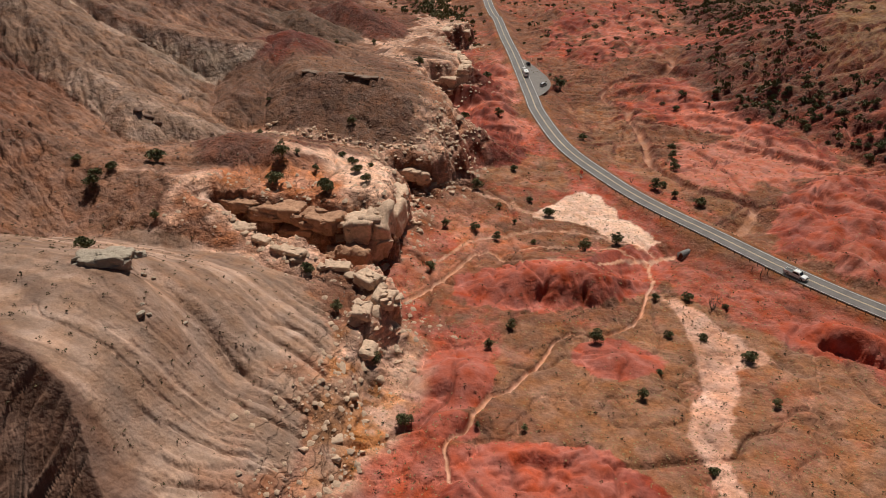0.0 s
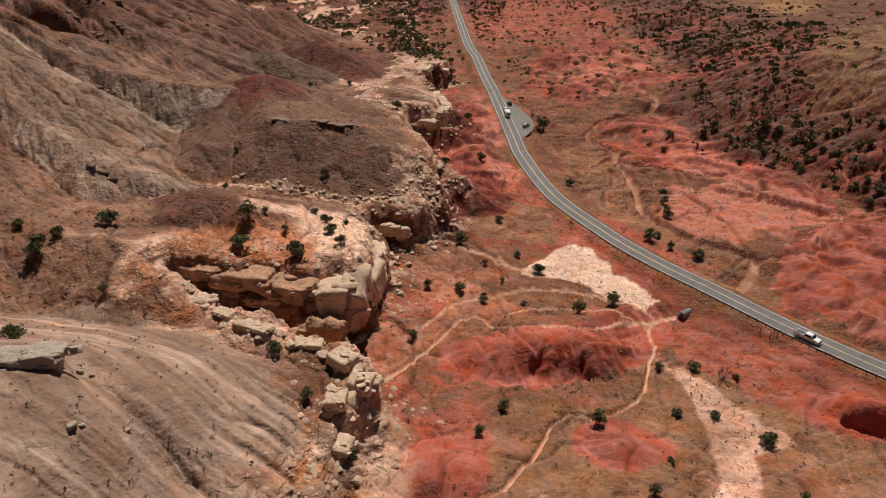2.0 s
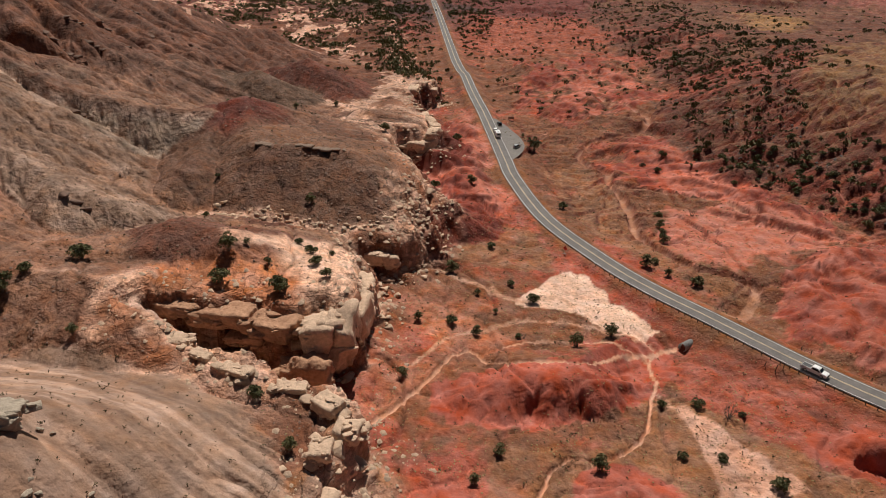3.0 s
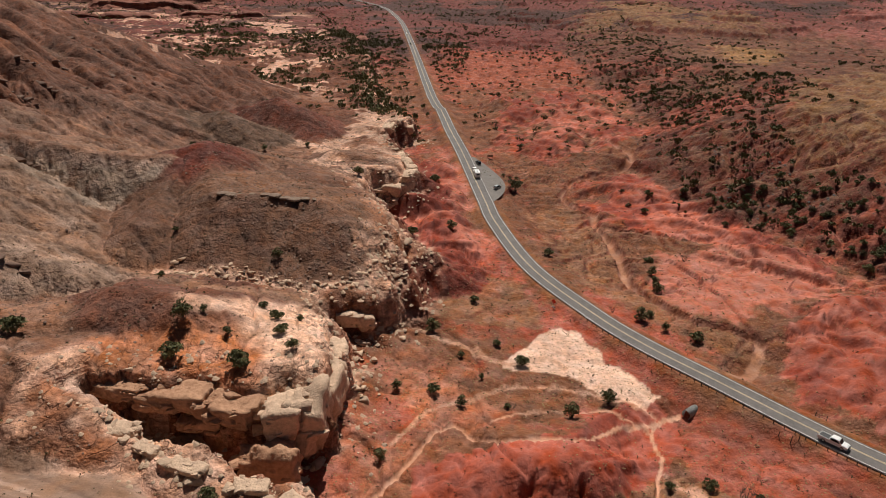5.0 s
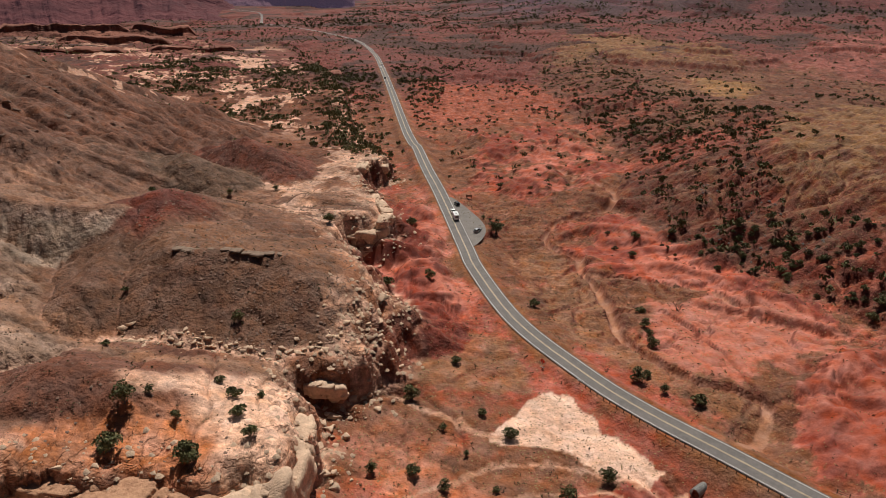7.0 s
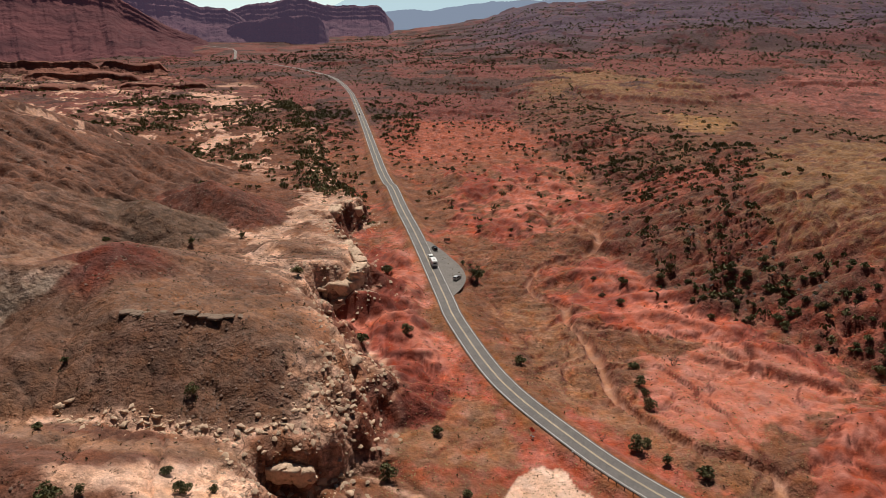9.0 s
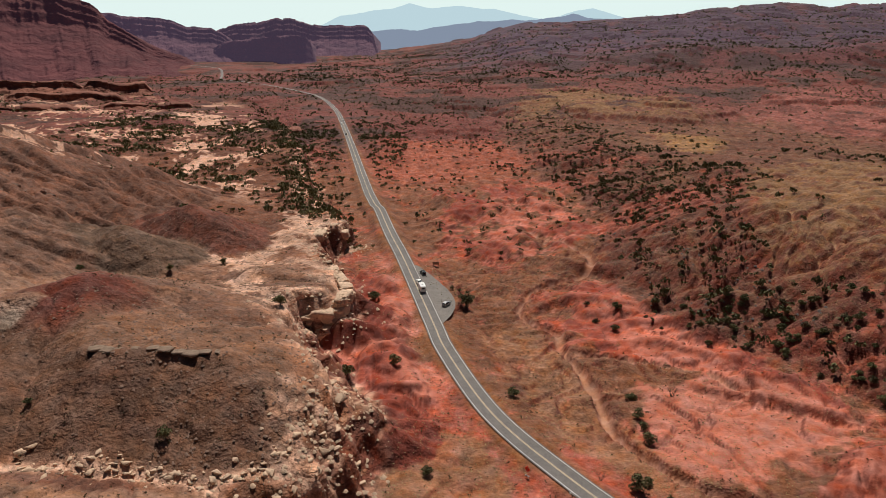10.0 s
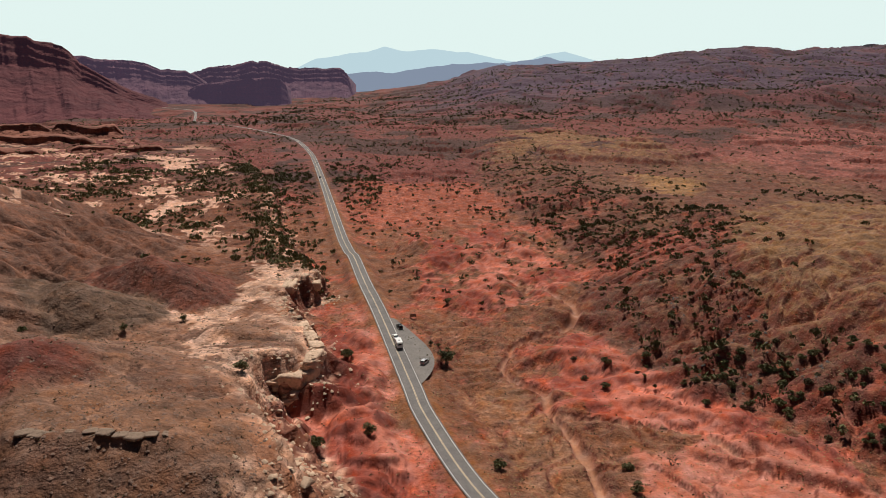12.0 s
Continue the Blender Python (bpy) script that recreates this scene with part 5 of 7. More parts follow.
def stone_shape(seed, corners=13):
    """An angular block: the hull of points set round a box."""
    rng = np.random.default_rng(seed)
    bm = bmesh.new()
    for _ in range(corners):
        p = rng.uniform(-1, 1, 3)
        k = rng.integers(0, 3)
        p[k] = math.copysign(1, p[k])
        p *= np.array((1.0, 0.85, 0.7)) * (0.85 + 0.25 * rng.random())
        bm.verts.new(p)
    bmesh.ops.convex_hull(bm, input=list(bm.verts))
    bmesh.ops.delete(bm, geom=[v for v in bm.verts if not v.link_faces], context="VERTS")
    bmesh.ops.bevel(bm, geom=list(bm.edges), offset=0.035, segments=1, affect="EDGES")
    bmesh.ops.triangulate(bm, faces=list(bm.faces))
    bm.verts.index_update()
    v = np.array([p.co[:] for p in bm.verts])
    f = np.array([[p.index for p in face.verts] for face in bm.faces])
    bm.free()
    return v, f


def small_stone(seed):
    rng = np.random.default_rng(seed)
    v = np.array([(1, 0, 0), (0.3, 0.9, 0), (-0.8, 0.6, 0), (-0.8, -0.6, 0), (0.3, -0.9, 0), (0.3, 0.1, 0.75), (-0.4, -0.1, 0.65)]) * rng.uniform(0.7, 1.2, (7, 3))
    f = np.array([(0, 1, 5), (1, 2, 6), (1, 6, 5), (2, 3, 6), (3, 4, 6), (4, 5, 6), (4, 0, 5)])
    return v - np.array((0, 0, 0.12)), f


def tuft_shape(seed):
    """A low spread tuft with a ragged rim."""
    rng = np.random.default_rng(seed)
    n = 7
    ring = [(math.cos(2 * math.pi * k / n) * rng.uniform(0.6, 1.2), math.sin(2 * math.pi * k / n) * rng.uniform(0.6, 1.2), rng.uniform(-0.05, 0.3)) for k in range(n)]
    v = np.array(ring + [(0.1, 0.0, 0.6), (-0.25, 0.2, 0.5)])
    f = [(k, (k + 1) % n, n if k % 2 else n + 1) for k in range(n)]
    return v, np.array(f)


def bush_shape(seed, sprays=28):
    rng = np.random.default_rng(seed)
    lobes = [(0.28 * rng.normal(), 0.28 * rng.normal(), 0.35 + 0.25 * rng.random(), 0.32 + 0.12 * rng.random()) for _ in range(4)]
    return leaf_cloud(rng, lobes, sprays, 0.21 if sprays > 15 else 0.28)


def sow(count, x0, x1, y0, y1, seed, far=0.0):
    """Random places in a rectangle, thinned with distance."""
    rng = np.random.default_rng(seed)
    x, y = rng.uniform(x0, x1, count), rng.uniform(y0, y1, count)
    return x, y, surface(x, y), ground(x, y)[1], rng.random(count), rng


STONES = [small_stone(k) for k in range(6)]
TUFTS = [tuft_shape(k) for k in range(5)]
BUSHES = [bush_shape(k, 24) for k in range(7)]
FAR_BUSHES = [bush_shape(40 + k, 8) for k in range(7)]

# small dry plants on the flats and slopes
x, y, h, m, luck, rng = sow(150000, -150, 150, 60, 400, 401)
flat = (m["rock"] < 0.4) & (m["road_d"] > 5.5) & (m["wash"] < 0.3) & (m["face"] < 0.1)
dense = (0.55 - 0.42 * np.maximum(m["bad"], m["ridge_red"]) + 0.5 * rough(x, y, 25, 3, 402)) * np.where(m["into"] > 0, 0.35, 1.0) * (1 - 0.95 * m["clay"]) * (1 - m["cone"]) * (1 - np.maximum.reduce([m["scarp"], m["spine"], m["knoll"], m["mound"], m["back"]])) * smooth(30, 5, m["climb"])
for cx, cy, px, py in ((-21.5, 111, 10, 13), (13, 127, 11, 8), (66, 147, 17, 8), (-1, 86, 18, 10)):
    dense = dense * (0.15 + 0.85 * smooth(0.9, 1.2, np.hypot((x - cx) / px, (y - cy) / py)))
keep = flat & (luck < dense)
k = keep & (rng.random(len(x)) < 0.62) & (m["into"] < 12)
scattered("dry_grass", TUFTS, x[k], y[k], h[k], rng.uniform(0.09, 0.25, k.sum()), STRAW, "scattered tufts of dry straw-coloured grass on the soil", "grass", 403)
k = (keep | (flat & (luck < 0.10) & (m["into"] < 60))) & ~k & (luck < np.maximum(dense * 0.45, 0.10))
scattered("small_shrubs", [bush_shape(20 + j, 9) for j in range(6)], x[k], y[k], h[k], 0.2 + 0.5 * rng.random(k.sum()) ** 2, SAGE, "low olive shrubs dotted over the soil", "shrubs", 404)

# bushes of the hillside and the far ground
def far_bushes(seed, count, x0, x1, y0, y1):
    x, y, h, m, luck, rng = sow(count, x0, x1, y0, y1, seed)
    clump = 0.5 + 0.5 * rough(x, y, 45, 3, 411)
    hill = m["stony"] * np.where(m["up"] < 100, 0.45 + 0.5 * smooth(0.3, 0.8, clump), 0.06 + 0.4 * smooth(0.75, 1.0, clump)) * smooth(-5, 15, m["up"]) * (1 - 0.9 * m["top_grass"])
    shelf = smooth(2, 30, m["into"]) * smooth(380, 520, y) * (0.10 + 0.42 * smooth(0.4, 0.8, clump))
    rim = smooth(-12, -2, m["into"]) * smooth(25, 8, m["into"]) * smooth(280, 320, y) * 0.7
    plain = np.where((m["up"] < 0) & (m["into"] < 0), 0.16 + 0.45 * smooth(0.5, 0.9, clump), 0.0) * smooth(300, 400, y)
    away = smooth(1000, 1500, y) * (0.10 + 0.6 * smooth(0.4, 0.9, clump))
    dense = np.maximum.reduce([hill, shelf, rim, plain, away]) * (m["road_d"] > 9) * (m["wash"] < 0.2) * (1 - 0.9 * m["back"]) * (1 - m["cone2"]) * (1 - m["mound"]) * smooth(60, 20, m["climb"])
    k = luck < dense
    return x[k], y[k], h[k], rng


x, y, h, rng = far_bushes(421, 1700, 30, 175, 225, 430)
near = np.argsort(np.hypot(x, y - 60))[:230]
for a, b, c in zip(x[near], y[near], h[near]):
    r = random.Random(int(a * 100) + int(b * 100))
    plant(r.choice((0, 1, 2, 2, 5)), a, b, c - 0.06, 1.3 + 2.6 * r.random() ** 1.6, r.uniform(0, 360), "dark green bush among stones on the brown hillside", "bushes on the stony hillside")
for seed, count, box, size in ((422, 3000, (50, 300, 250, 640), (1.5, 3.6)), (423, 10000, (-420, 420, 400, 900), (1.4, 3.3)), (425, 10500, (-420, -70, 420, 900), (1.8, 4.2)), (424, 30000, (-1100, 1000, 900, 2100), (2.0, 4.6)), (426, 26000, (-600, 2000, 1600, 3400), (3.0, 7.5))):
    x, y, h, rng = far_bushes(seed, count, *box)
    scattered("far_bushes", FAR_BUSHES if seed in (424, 426) else BUSHES, x, y, h, size[0] + (size[1] - size[0]) * rng.random(len(x)) ** 1.7, JUNIPER, "dark juniper bushes dotted over distant slopes and plains", "bushes", seed + 50, (1.1, 1.6))

# stones: dark ones on the hillside, brown and pale ones below the rock bench and on the slopes
x, y, h, m, luck, rng = sow(34000, 20, 240, 150, 480, 431)
k = luck < m["stony"] * (1 - m["top_grass"]) * smooth(115, 80, m["up"]) * (0.12 + 0.5 * rough(x, y, 14, 3, 432))
scattered("hillside_stones", STONES, x[k], y[k], h[k], 0.14 + 0.7 * rng.random(k.sum()) ** 4, DARK_ROCK, "dark basalt boulders and stones strewn over the hillside", "stones", 433)
x, y, h, m, luck, rng = sow(52000, -120, -18, 66, 440, 434)
d = smooth(-15, -3, m["into"]) * smooth(10, 1, m["into"]) * (0.35 + 0.55 * rough(x, y, 9, 3, 435)) + 0.12 * m["rock"]
k = luck < d
scattered("rubble", STONES, x[k], y[k], h[k], 0.12 + 0.85 * rng.random(k.sum()) ** 3.6, PALE_ROCK, "pale broken sandstone rubble below the rock bench", "rubble", 436)
x, y, h, m, luck, rng = sow(130000, -260, -40, 80, 440, 437)
k = luck < (0.3 * (1 - m["clay"]) + 0.7 * m["cone"]) * smooth(3, 8, m["into"]) * (0.4 + 0.5 * rough(x, y, 20, 3, 438))
scattered("slope_stones", STONES, x[k], y[k], h[k], 0.10 + 0.42 * rng.random(k.sum()) ** 3, BROWN_ROCK, "small brown stones strewn over the slopes", "stones", 439)

SHAPES = [quick_mesh("boulder", *stone_shape(500 + k), PALE_ROCK) for k in range(8)]
rng = np.random.default_rng(444)
t = rng.random(230)
x = np.interp(t, [0, 0.6, 0.85, 1], [-106, -66, -55, -48]) + rng.normal(size=230)
y = np.interp(t, [0, 0.6, 0.85, 1], [203.5, 203, 208, 222]) + 1.6 * rng.normal(size=230)
scattered("ledge_blocks", [stone_shape(600 + j, 10) for j in range(6)], x, y, surface(x, y), 0.2 + 0.95 * rng.random(230) ** 3.0, PALE_ROCK, "broken pale sandstone along the foot of a cone hill", "rocks", 445, (0.5, 0.9), -0.02)
x, y, h, m, luck, rng = sow(26000, -110, -30, 78, 450, 441)
k = luck < smooth(-13, -2, m["into"]) * smooth(7, 0, m["into"]) * (0.06 + 0.4 * rough(x, y, 12, 3, 442))
scattered("fallen_blocks", [stone_shape(590 + j, 10) for j in range(6)], x[k], y[k], h[k], 0.22 + 0.95 * rng.random(k.sum()) ** 3.4, PALE_ROCK, "angular sandstone blocks fallen along the rim of the bench", "rocks", 443, (0.6, 0.95), -0.05)
CAP_SHAPES = [quick_mesh("boulder", *stone_shape(540 + k), BROWN_ROCK) for k in range(4)]
DARK_SHAPES = [quick_mesh("boulder", *stone_shape(520 + k), CLAY_ROCK) for k in range(4)]


def boulder(x, y, size, seed, shapes, label, sink=0.3, stretch=(1, 1, 1), turn=None, tilt=0.0, group=""):
    r = random.Random(seed)
    z = float(heights([(x, y)])[0])
    ob = new("boulder", r.choice(shapes))
    ob.matrix_basis = pose(x, y, z + size * stretch[2] * (0.5 - sink), tilt, r.uniform(-12, 12), r.uniform(0, 360) if turn is None else turn) @ Matrix.Diagonal((size * stretch[0], size * stretch[1], size * stretch[2], 1))
    return tagged(ob, label, "boulder", group)


# the slab on the clay hill and its fragments
for k, (x, y, s) in enumerate(((-71.7, 83.6, 0.9), (-71.0, 84.8, 0.6), (-68.2, 90.1, 0.6), (-79, 96, 0.5), (-77.5, 96.4, 0.45), (-72.6, 85.9, 0.4))):
    boulder(x, y, s, 20 + k, DARK_SHAPES, "small grey rock lying on the clay slope", 0.25, group="rocks on the clay slope")
# dark ledges that break the brown western slopes
for k, (x, y) in enumerate(((-216.8, 313.2), (-227.2, 348.4), (-214, 291.6), (-212.8, 305.6), (-204.2, 369.1), (-244.2, 401.4), (-249.4, 394.2), (-199.5, 297.5), (-209.4, 361.7), (-198.3, 377.9), (-166.9, 236.4), (-194.7, 311.4), (-201.5, 286.9), (-133.6, 181.8))):
    for j in range(3):
        boulder(x + 3.2 * j - 3, y + 0.5 * (j % 2), 2.0 - 0.4 * j, 400 + 3 * k + j, CAP_SHAPES, "dark brown rock ledge on the western slope", 0.35, (1.4, 0.8, 0.6), 10 * j - 8, -6, "ledges on the western slopes")
# big blocks of the rock bench
for k, (x, y, s) in enumerate(((-84, 140.5, 2.6), (-80, 138, 1.7), (-77, 137, 1.4), (-70, 134, 2.6), (-64, 131.5, 2.7), (-57, 131.5, 2.4), (-50, 130, 2.6), (-45.5, 128, 2.4), (-42, 125.5, 2.2), (-39.5, 122.5, 2.6), (-37.5, 119, 2.0),
                               (-41, 118, 2.4), (-44, 114, 1.9), (-52.5, 145, 3.4), (-49, 143, 2.2), (-66, 143.5, 2.4), (-48.5, 150.5, 2.4), (-43, 101.5, 2.2), (-39, 96, 1.8), (-38.4, 84, 1.7), (-37, 80, 1.4), (-44.5, 173.5, 1.3),
                               (-39, 111, 1.6), (-36, 104, 1.2), (-34, 112, 1.0))):
    boulder(x, y - 1.5 * (127 < y < 142), s * (0.72 if 127 < y < 142 else 1.0), 60 + k, SHAPES, "pale sandstone block fallen from the rock bench", 0.6, (1.0, 0.85, 0.62), group="sandstone blocks")
for k, (x, y, s) in enumerate(((-50, 196, 2.4), (-47, 203, 2.2), (-52, 203, 1.7), (-45, 236, 3.0), (-48, 243, 2.2), (-58, 262, 2.4), (-63, 270, 2.0), (-66, 290, 2.6), (-60, 298, 3.4), (-55, 306, 2.4), (-57, 318, 2.8), (-62, 335, 2.4),
                               (-70, 352, 2.2), (-80, 372, 2.4), (-78, 408, 3.6), (-72, 414, 2.8), (-62, 283, 1.8), (-56, 292, 1.8), (-52, 300, 1.4), (-54, 326, 1.6))):
    boulder(x, y, s * 0.62, 100 + k, SHAPES, "pale sandstone block fallen from the rock bench", 0.55, (1.15, 0.95, 0.7), group="sandstone blocks")


def outcrop(x, y, z, rx, ry, rz, turn, seed, label, mat, blocks=26):
    """A fractured rock mass: a squared core with bedding and joints, beset with angular blocks."""
    rng = np.random.default_rng(seed)
    bm = bmesh.new()
    bmesh.ops.create_icosphere(bm, subdivisions=5 if rx > 5.5 else 4 if rx > 2.2 else 3, radius=1.0)
    v = np.array([p.co[:] for p in bm.verts])
    f = np.array([[p.index for p in face.verts] for face in bm.faces])
    bm.free()
    square = np.abs(v).max(1)
    v = v / square[:, None] ** 0.75
    a, b, c = v[:, 0] * rx, v[:, 1] * ry, v[:, 2] * rz
    swell = 1 + 0.13 * rough(a + 3 * seed, b + c * 0.7, 5, 4, seed) + 0.08 * wave(c * 1.0 + 0.3 * a, b * 0.25 + seed, 1.1, seed + 1)
    swell = swell - 0.12 * incised(a + b * 0.3 + seed, b * 0.9 + c * 0.35, 2.6, seed + 5, 0.06) + 0.06 * (steps(2 * rough(a + seed, b + c * 0.6, 3.0, 3, seed + 8), 0.5, 0.7)) + 0.03 * rough(a + c, b - c * 0.7 + seed, 0.9, 3, seed + 6)
    swell = swell - 0.20 * smooth(0.0, -0.7, v[:, 2])
    verts, faces, n = [v * swell[:, None] * np.array((rx, ry, rz))], [f], len(v)
    size = min(rx, ry, 1.6 * rz)
    for k in range(blocks):
        sv, sf = ANGULAR[rng.integers(0, len(ANGULAR))]
        d = rng.normal(size=3)
        d[2] = abs(d[2]) * 0.8 - 0.15
        d /= np.abs(d).max() ** 0.75 * np.linalg.norm(d) ** 0.25
        t = rng.uniform(0, 0.9) if rng.random() < 0.5 else rng.uniform(2.6, 3.6)
        q = size * (0.10 + 0.36 * rng.random() ** 2)
        p = sv * q * np.array((1.35, 1.0, 0.62))
        p = np.stack([p[:, 0] * math.cos(t) - p[:, 1] * math.sin(t), p[:, 0] * math.sin(t) + p[:, 1] * math.cos(t), p[:, 2]], 1)
        verts.append(p + d * np.array((rx, ry, rz)) * 0.92)
        faces.append(sf + n)
        n += len(sv)
    ob = new("rock_outcrop", quick_mesh("rock_outcrop", np.concatenate(verts), np.concatenate(faces), mat))
    ob.matrix_basis = pose(x, y, z, 0, 0, turn)
    return tagged(ob, label, "rock", "outcrops of the rock bench")


ANGULAR = [stone_shape(580 + k, 11) for k in range(7)]
SLICKROCK = material("pale_slickrock", (0.54, 0.37, 0.26), 0.93, vary=0.3, size=0.9, bump=0.8, bump_size=0.35, tint=(0.60, 0.42, 0.29))
CAP_ROCK = material("brown_caprock", (0.22, 0.15, 0.105), 0.93, vary=0.3, size=0.6, bump=0.7, bump_size=0.2)
ORANGE_ROCK = material("orange_sandstone", (0.36, 0.17, 0.09), 0.93, vary=0.3, size=0.9, bump=0.8, bump_size=0.35, tint=(0.44, 0.25, 0.15))
for k, (x, y, z, rx, ry, rz, turn) in enumerate(((-51.5, 155.5, 11.5, 4.2, 6.5, 8.2, 8), (-55.5, 150, 14.2, 3.8, 3.8, 4.8, 20), (-50.5, 166, 9.5, 3.4, 7.5, 7, 4), (-52.5, 178, 8, 3.5, 7, 6, 12), (-58, 186, 9, 5, 4, 5, -20))):
    outcrop(x, y, z, rx, ry, rz, turn, 700 + k, "pale bulging slickrock outcrop with weathered joints", SLICKROCK)
for k, (x, y, z, rx, ry, rz, turn) in enumerate(((-66, 149.5, 16.6, 6.5, 3.8, 2.8, -3), (-78, 151, 17.4, 7.5, 3.8, 2.6, 3), (-89, 151.2, 18.5, 6, 3, 2.2, -4), (-72, 149.5, 13.0, 5, 2.6, 1.6, 5), (-56, 143.0, 7.4, 5.8, 3.2, 6.4, 10))):
    outcrop(x, y, z, rx, ry, rz, turn, 720 + k, "orange-brown sandstone ledge overhanging a dark alcove", ORANGE_ROCK)
for k, (x, y, z, rx, ry, rz, turn) in enumerate(((-64, 302, 7.2, 5, 3.4, 4.0, 10), (-58.5, 306, 7, 4, 5, 4.5, 0), (-47, 233.5, 9.2, 3.0, 2.2, 3.0, 30), (-55, 200.5, 8.4, 4.6, 2.0, 2.2, -2), (-50.5, 202, 7, 2.4, 2.6, 2.4, 20), (-77, 411, 3.6, 5, 3, 2.6, 10))):
    outcrop(x, y, z, rx, ry, rz, turn, 740 + k, "pale sandstone cliff outcrop at the bench rim", SLICKROCK)
for k, (x, y, rx, ry, rz, turn) in enumerate(((-61, 299.5, 4.2, 2.6, 3.6, 12), (-56.5, 308, 2.8, 4.0, 3.8, -8), (-57, 317, 3.0, 4.2, 3.6, 14), (-61, 328, 2.8, 4.6, 3.4, 20), (-66, 342, 3.0, 4.4, 3.2, 26), (-83, 396, 3.4, 5.2, 3.4, 4))):
    outcrop(x, y, float(heights([(x - 5, y)])[0]) - 2.6, rx * 0.8, ry * 1.25, rz * 0.75, turn, 800 + k, "pale jointed sandstone cliff at the bench rim", SLICKROCK, 80)
# thin caprock ledges that jut from the edge of the brown cone hill
for k, (x, y, rx, ry, rz, turn) in enumerate(((-99.4, 229.0, 1.7, 1.3, 0.42, 24), (-96.8, 228.6, 1.6, 1.4, 0.5, -8), (-94.6, 229.3, 1.2, 1.0, 0.3, 10), (-86.4, 230.0, 1.5, 1.0, 0.28, 14), (-83.6, 229.5, 1.8, 1.3, 0.4, -5), (-80.4, 229.8, 1.6, 1.2, 0.34, 9), (-77.4, 229.5, 2.0, 1.4, 0.45, -12), (-74.2, 230.3, 1.4, 1.0, 0.3, 6), (-71.8, 231.2, 1.2, 0.9, 0.3, -20), (-90.5, 229.8, 1.0, 0.8, 0.25, 5))):
    outcrop(x, y, float(heights([(x, y + 1.4)])[0]) + 0.05, rx, ry, rz, turn, 840 + k, "dark overhanging caprock ledge on the brown cone hill", CAP_ROCK, 14)
outcrop(-82.5, 92.2, float(heights([(-82.5, 92.2)])[0]) + 0.4, 5.6, 2.4, 1.9, 24, 760, "weathered grey caprock slab jutting from a clay hill", CLAY_ROCK)
for k, (x, y, rx, ry, rz, turn) in enumerate(((-82.5, 139.2, 3.0, 2.2, 2.1, 10), (-75, 135.2, 2.4, 1.4, 0.9, -20), (-66, 132.0, 3.6, 1.8, 0.9, -12), (-54, 130.8, 3.6, 1.8, 1.0, 6), (-45, 127, 3.0, 2.4, 2.0, -30), (-39.5, 121.5, 2.8, 2.8, 3.0, 0), (-43, 116, 2.4, 3.0, 2.4, 12), (-40, 109, 2.0, 2.6, 1.8, 0))):
    outcrop(x, y, float(heights([(x, y)])[0]) - 0.2, rx, ry, rz, turn, 770 + k, "pale blocky sandstone outcrop on the canyon rim", SLICKROCK)


# ---- things along the highway ----
def box_mesh(bm, cx, cy, cz, sx, sy, sz, bevel=0.0):
    """A box with softened edges inside a bmesh."""
    got = bmesh.ops.create_cube(bm, size=1.0, matrix=Matrix.Translation((cx, cy, cz)) @ Matrix.Diagonal((sx, sy, sz, 1)))
    if bevel:
        edges = list({e for v in got["verts"] for e in v.link_edges})
        bmesh.ops.bevel(bm, geom=edges, offset=bevel, segments=2, affect="EDGES")


def piece(name, fill, mat, parent=None, label=""):
    """A mesh object that the function fill draws into a bmesh."""
    bm = bmesh.new()
    fill(bm)
    me = bpy.data.meshes.new(name)
    bm.to_mesh(me)
    bm.free()
    me.materials.append(mat)
    ob = new(name, me)
    if parent:
        ob.parent = parent
    if label:
        ob["label"] = label
    return ob


def profile(bm, points, y0, y1, inset=0.0, bevel=0.0):
    """A side outline (x, z) drawn out across the width; inset narrows its upper points."""
    top, low = max(p[1] for p in points), min(p[1] for p in points)
    rows = []
    for y in (y0, y1):
        s = 1 if y > 0 else -1
        rows.append([bm.verts.new((px, y - s * inset * (pz - low) / (top - low), pz)) for px, pz in points])
    n = len(points)
    bm.faces.new(rows[0])
    bm.faces.new(rows[1][::-1])
    for k in range(n):
        bm.faces.new((rows[0][k], rows[1][k], rows[1][(k + 1) % n], rows[0][(k + 1) % n]))
    bmesh.ops.recalc_face_normals(bm, faces=bm.faces)
    if bevel:
        bmesh.ops.bevel(bm, geom=list(bm.edges), offset=bevel, segments=2, affect="EDGES")


def tube(bm, a, b, r, sides=12, r2=None):
    a, b = Vector(a), Vector(b)
    m = Matrix.Translation((a + b) / 2) @ (b - a).to_track_quat("Z", "Y").to_matrix().to_4x4()
    bmesh.ops.create_cone(bm, cap_ends=True, segments=sides, radius1=r, radius2=r if r2 is None else r2, depth=(b - a).length, matrix=m)


STEEL = material("galvanised_steel", (0.52, 0.51, 0.49), 0.6, 0.25, vary=0.2, size=0.4)
RUST = material("weathered_rusty_steel", (0.13, 0.075, 0.05), 0.75, 0.3, vary=0.3, size=0.3)
POST_WOOD = material("dark_timber_post", (0.10, 0.065, 0.045), 0.9, vary=0.3, size=0.1, bump=0.5, bump_size=0.03)
WHITE_PAINT = material("white_car_paint", (0.78, 0.78, 0.76), 0.28, vary=0.03, size=1.0)
DARK_PAINT = material("black_car_paint", (0.02, 0.02, 0.022), 0.25, vary=0.1, size=1.0)
GREY_PAINT = material("silver_car_paint", (0.42, 0.43, 0.44), 0.3, 0.5, vary=0.05, size=1.0)
